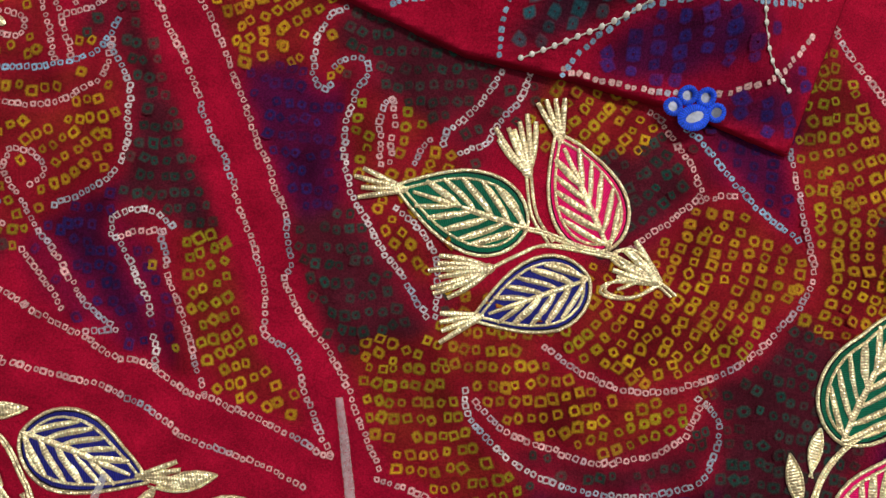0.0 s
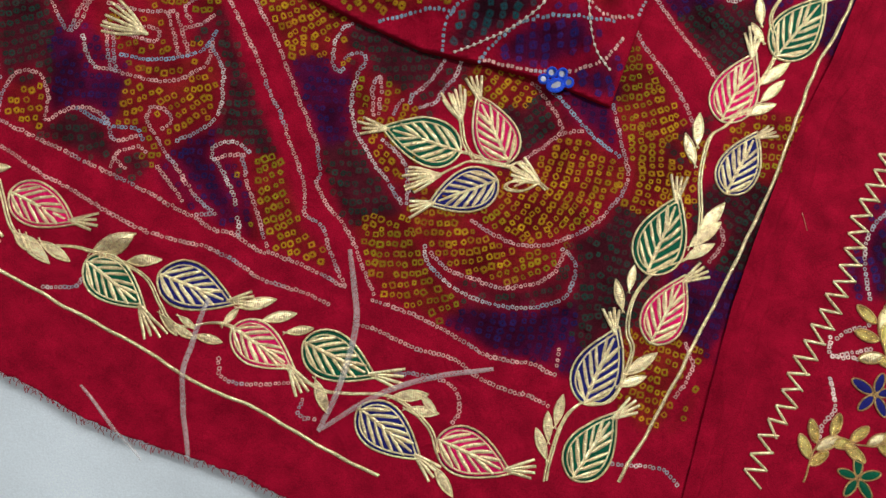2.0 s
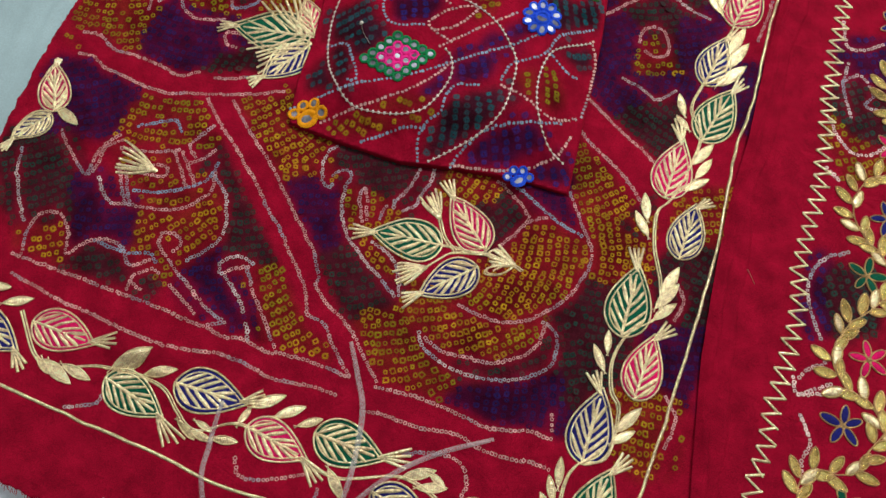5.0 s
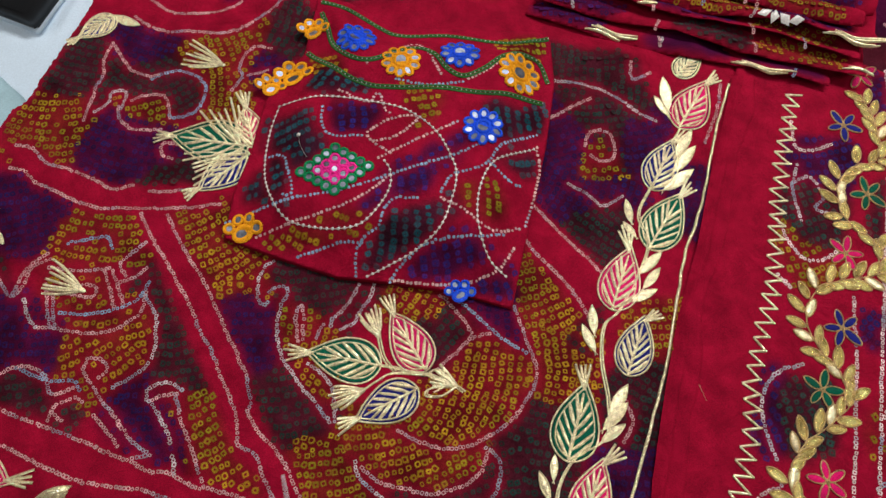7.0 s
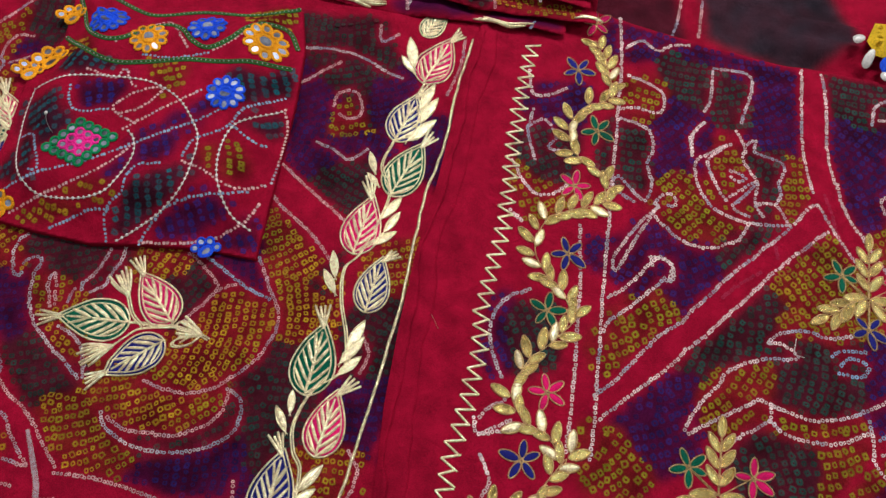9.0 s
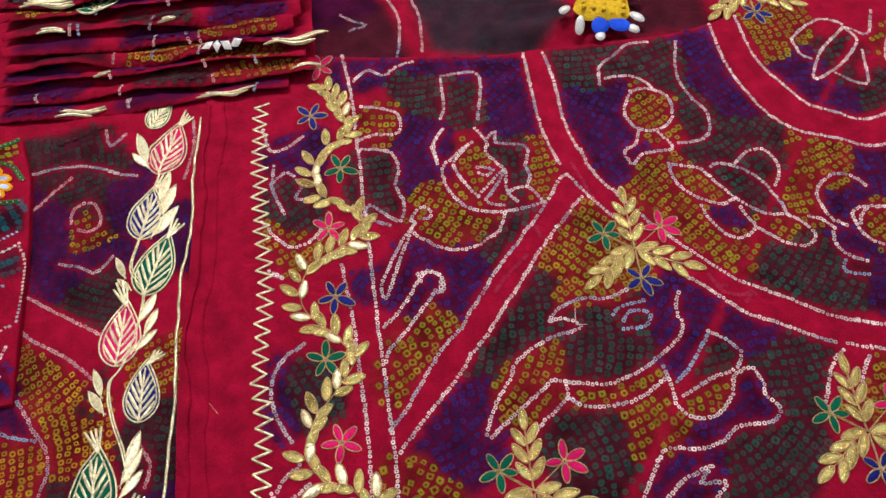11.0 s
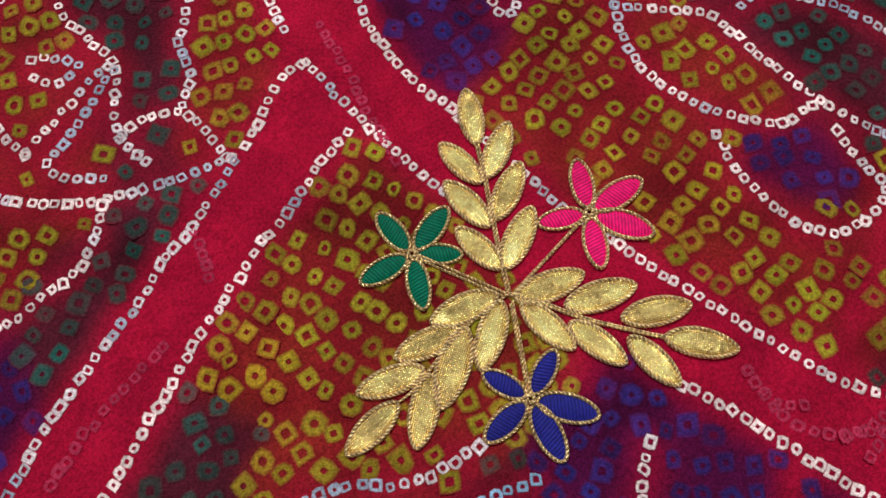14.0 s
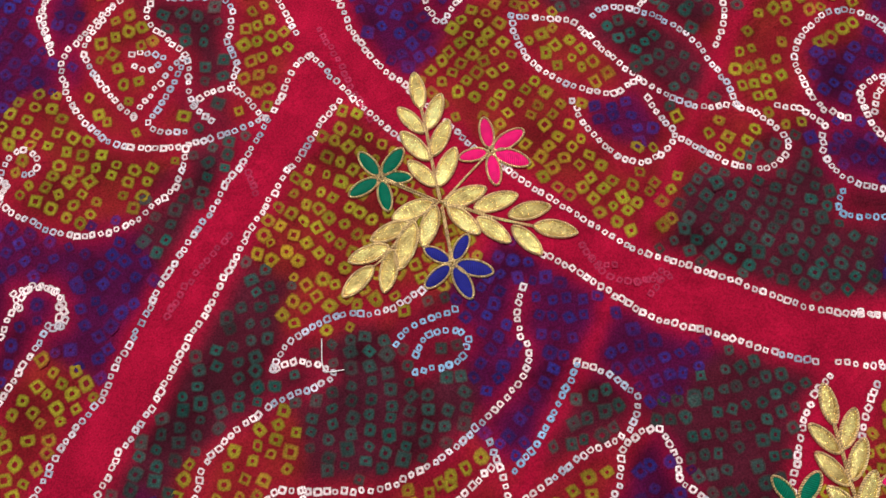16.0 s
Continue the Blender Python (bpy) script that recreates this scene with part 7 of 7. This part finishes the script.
def mirror_flower(colour, x, y, r, petals=10):
    bm = bmesh.new()
    bulge(bm, height_c, [(x + 0.8 * r * math.cos(a), y + 0.8 * r * math.sin(a)) for a in np.linspace(0, 2 * math.pi, 25)[:-1]], None, 0.3, 0.25)
    body = part("mirror_flower", bm, THREAD[colour], blouse, colour + " thread flower of small round mirrors")
    mirror_disc(body, height_c, x, y, r * 0.4, colour)
    for i in range(petals):
        a = 2 * math.pi * (i + 0.3) / petals
        mirror_disc(body, height_c, x + r * 0.74 * math.cos(a), y + r * 0.74 * math.sin(a), r * 0.3, colour, a, r * 0.235, 0.5)


for colour, x, y, r in MIRROR_FLOWERS:
    mirror_flower(colour, x, y, r)
for colour, x, y, r in MIRROR_ENDS:
    bm = bmesh.new()
    ribbon(bm, height_c, [(x - r * 0.5, y), (x, y + r * 0.2), (x + r * 0.5, y + r * 0.3)], r * 0.5, 0.3, 0.2, 0.6)
    body = part("mirror_motif", bm, THREAD[colour], blouse, colour + " thread mirrors at the folded edge")
    mirror_disc(body, height_c, x, y, r * 0.62, colour, 0.4, r * 0.45, 0.6)
    for k in range(4):
        a = 0.3 + k * 0.8
        mirror_disc(body, height_c, x + r * 0.95 * math.cos(a), y + r * 0.95 * math.sin(a), r * 0.36, colour, thick=0.62)
cx, cy = DIAMOND
bm = bmesh.new()
bulge(bm, height_c, [(cx - 16, cy - 1), (cx, cy - 11), (cx + 18, cy + 2), (cx + 2, cy + 12)], None, 0.3, 0.3)
diamond = part("mirror_diamond", bm, THREAD["hotpink"], blouse, "pink and green diamond of small round mirrors")
u, w = np.array((11.6, 8.6)) / 2, np.array((11.2, -7.4)) / 2
for i in range(-2, 3):
    for j in range(-2, 3):
        x, y = np.array((cx + 1, cy)) + u * i + w * j
        mirror_disc(diamond, height_c, x, y, 3.5, "mint" if max(abs(i), abs(j)) == 2 else "hotpink", thick=0.6)

# pin in the blouse piece
bm = bmesh.new()
ribbon(bm, height_c, spline([(25.4, 151.6), (27, 143), (31.5, 134)], 2), 0.5, 1.2, 0.4, 1)
pin = tagged(part("dressmaking_pin", bm, STEEL), "thin steel pin stuck through the folded blouse piece", "pin")
bm = bmesh.new()
bulge(bm, height_c, [(25.4 + 1.5 * math.cos(a), 152 + 1.5 * math.sin(a)) for a in np.linspace(0, 2 * math.pi, 11)[:-1]], None, 1.0, 1.4)
part("head", bm, SEQUIN, pin)

# ---- the pleated bundle on top ----
bundle = tagged(new("pleated_dupatta"), "bundle of pleated crimson tie-dyed cloth with gold edging", "dupatta")


BUNDLE_DIR = np.array((0.945, -0.327))
BUNDLE_UP = np.array((0.327, 0.945))
TRIMMING = {0: ((0.2, 3, 38), (0.68, 3, 40)), 1: ((0.93, 2, 22),), 2: ((0.3, 2, 16),), 3: ((0.84, 4, 40),), 5: ((0.12, 2, 22), (0.52, 2, 14)), 7: ((0.1, 4, 45), (0.24, 3, 30), (0.75, 2, 22))}
for layer in range(8):
    o = np.array((204.0, 262.0)) + BUNDLE_UP * layer * 12.5 + BUNDLE_DIR * random.uniform(-10, 6)
    e = o + BUNDLE_DIR * (252 + random.uniform(-18, 6)) + BUNDLE_UP * random.uniform(-4, 4)
    d = e + BUNDLE_UP * 50
    f = o + BUNDLE_UP * 50
    front = spline([o] + [o + (e - o) * k + BUNDLE_UP * random.uniform(-5, 5) for k in (0.2, 0.4, 0.6, 0.8)] + [e], 3)
    outline = [(float(x), float(y)) for x, y in front] + [tuple(map(float, d)), tuple(map(float, f))]
    # dyed patches; the green and blue also stand for shade among the pleats
    patches = []
    for k in (0.15, 0.5, 0.82):
        mid = o + (e - o) * (k + random.uniform(-0.05, 0.05))
        patches.append((random.choice("gbbgyy"), [tuple(map(float, mid + BUNDLE_DIR * a + BUNDLE_UP * b)) for a, b in ((-28, 1), (26, -1), (31, 14), (-24, 14))]))
    seed = layer * 3.1
    def height(x, y, o=o, layer=layer, seed=seed):
        k = (x - o[0]) * BUNDLE_UP[0] + (y - o[1]) * BUNDLE_UP[1]
        h = 7 + 5.0 * layer + 4.2 * wave(x, y, 60, seed) + 1.6 * wave(x, y, 13, layer + 0.4)
        return h - 9 * math.exp(-max(0, k + 5) / 4.5) - min(5, 0.6 * max(0, k - 5 - 3 * wave(x, y, 60, seed + 1)))
    zones = Zones(outline, patches, [], [], 9.0)
    ob = cloth_mesh("pleat", outline, height, zones, "", "", 2.5)
    ob.parent = bundle
    dots = Dots(height, zones)
    for number, patch in enumerate(patches):
        if patch[0] == "y" or random.random() < 0.5:
            dots.field(zones, number)
    for k in range(3):
        s = o + (e - o) * random.uniform(0.1, 0.9)
        dots.line(random.choice("wmb"), [tuple(s), tuple(s + BUNDLE_UP * 9 + BUNDLE_DIR * random.uniform(-4, 4))])
    dots.finish(ob, "small tie-dyed rings")
    for where, strands, length in TRIMMING.get(layer, ()):
        s = o + (e - o) * where + BUNDLE_UP * random.uniform(1, 4)
        for strand in range(strands):
            bm = bmesh.new()
            off = BUNDLE_UP * (strand - strands / 2) * random.uniform(0.9, 2.0)
            ribbon(bm, height, [s + off + BUNDLE_DIR * (q + 4 * strand) + BUNDLE_UP * 1.5 * math.sin(q / 7 + strand) for q in np.linspace(0, length * random.uniform(0.7, 1.1), 9)], 2.2, 0.8 + 0.25 * strand, 0.6, 0.35)
            part("gold_edging", bm, PALE_GOLD, ob)
    if layer == 3:
        for q in range(4):
            s = o + (e - o) * 0.66 + BUNDLE_DIR * q * 8 + BUNDLE_UP * random.uniform(2, 6)
            bm = bmesh.new()
            bulge(bm, height, [s + np.array((r * math.cos(a), r * math.sin(a))) for r, a in ((6, 0.2 + q), (3.6, 1.7 + q), (5.6, 3.2 + q), (3.4, 4.8 + q))], None, 1.0, 0.8)
            part("foil_flake", bm, SEQUIN, ob, "torn silver foil flake")
    if layer == 6:
        s = o + (e - o) * 0.33 + BUNDLE_UP * 2
        for q in range(5):
            way = 2.5 - 0.5 * q
            tip = s + np.array((math.cos(way), math.sin(way))) * random.uniform(19, 24)
            side = np.array((-math.sin(way), math.cos(way)))
            bm = bmesh.new()
            bulge(bm, height, leaf_outline(s, tip, 3.6, 16, 0.3), tip - s, 0.8, 0.8)
            petal_ob = part("tucked_petal", bm, THREAD["green"], ob, "green satin petal edged with gold ribbon")
            for w in (-1, 1):
                bm = bmesh.new()
                ribbon(bm, height, [s + (tip - s) * k + side * w * 4.0 * math.sin(math.pi * k) ** 0.8 for k in np.linspace(0, 1, 8)], 2.0, 1.2, 0.4, 0.8)
                part("edging", bm, PALE_GOLD, petal_ob)

# ---- loose things ----
for i, (line, wide) in enumerate(TIES):
    bm = bmesh.new()
    pts = spline(line, 4)
    n = len(pts)
    def lift_height(x, y):
        return height_a(x, y) + 2.5
    ribbon(bm, lift_height, pts, wide, 1.0, 0.4, 0.7)
    tagged(part("plastic_tie", bm, CLEAR), "clear plastic packing strip lying on the saree", "plastic strip", "packing strips")
for line in (STRAND,):
    bm = bmesh.new()
    ribbon(bm, height_b, spline(line, 2), 0.2, 0.6, 0.1, 1)
    tagged(part("loose_thread", bm, PALE_GOLD), "loose pale thread lying on the plain red strip", "thread")
bm = bmesh.new()
ribbon(bm, height_b, spline(NEEDLE, 2), 0.4, 1.0, 0.3, 1)
tagged(part("loose_thread", bm, SEQUIN), "bent white thread end on the dotted cloth", "thread")

# black box standing on the sheet
case = tagged(new("black_case"), "black plastic case lying on the white sheet", "case")
box_mesh("body", (-0.17, 0.0, -0.012), (0.0, 0.12, 0.008), BLACK, 0.002, case)
box_mesh("rim", (-0.172, -0.0015, -0.013), (0.0015, 0.122, -0.009), SHEET, 0.001, case, "pale rim under the case")
case.matrix_world = pose(-0.184, 0.270, 0, 0, 0, -24.8)

# beaded tassel
tassel = tagged(new("tassel"), "yellow beaded tassel with a blue bow and pearl drops", "tassel")


def height_t(x, y):
    return 3.0 + height_d(x, y) + 6


YELLOW = material("yellow_thread", 0.6, 0, (0.85, 0.52, 0.01), grain=(900, 0.4), bump=1.0, gloss=0.2)
bm = bmesh.new()
bulge(bm, height_t, [(690, 172), (668, 150), (674, 138), (690, 132), (706, 126), (716, 130), (728, 158), (712, 168)], None, 0, 5)
cap = part("cap", bm, YELLOW, tassel, "yellow stitched cap")
for i in range(4):
    for j in range(5):
        x, y = 676 + 8.2 * j + 4.5 * i, 146 - 3.6 * j + 6.2 * i
        bm = bmesh.new()
        bulge(bm, height_t, [(x + 2.6 * math.cos(a), y + 1.8 * math.sin(a)) for a in np.linspace(0, 2 * math.pi, 9)[:-1]], None, 4.2, 1.6)
        part("stitch", bm, YELLOW, cap)
for base, tip in (((692, 129), (676, 128)), ((692, 129), (708, 118))):
    bm = bmesh.new()
    bulge(bm, height_t, leaf_outline(base, tip, 5.5, 16, -0.4), None, 2, 3)
    part("bow", bm, THREAD["blue"], tassel)
for base, tip in (((668, 156), (656, 150)), ((672, 142), (664, 130)), ((716, 132), (722, 118)), ((726, 150), (736, 142)), ((726, 160), (738, 156)), ((684, 124), (676, 118)), ((706, 120), (712, 110))):
    bm = bmesh.new()
    bulge(bm, height_t, leaf_outline(base, tip, 3.4, 14, -0.2), None, 1, 2.5)
    part("bead_drop", bm, SEQUIN, tassel)
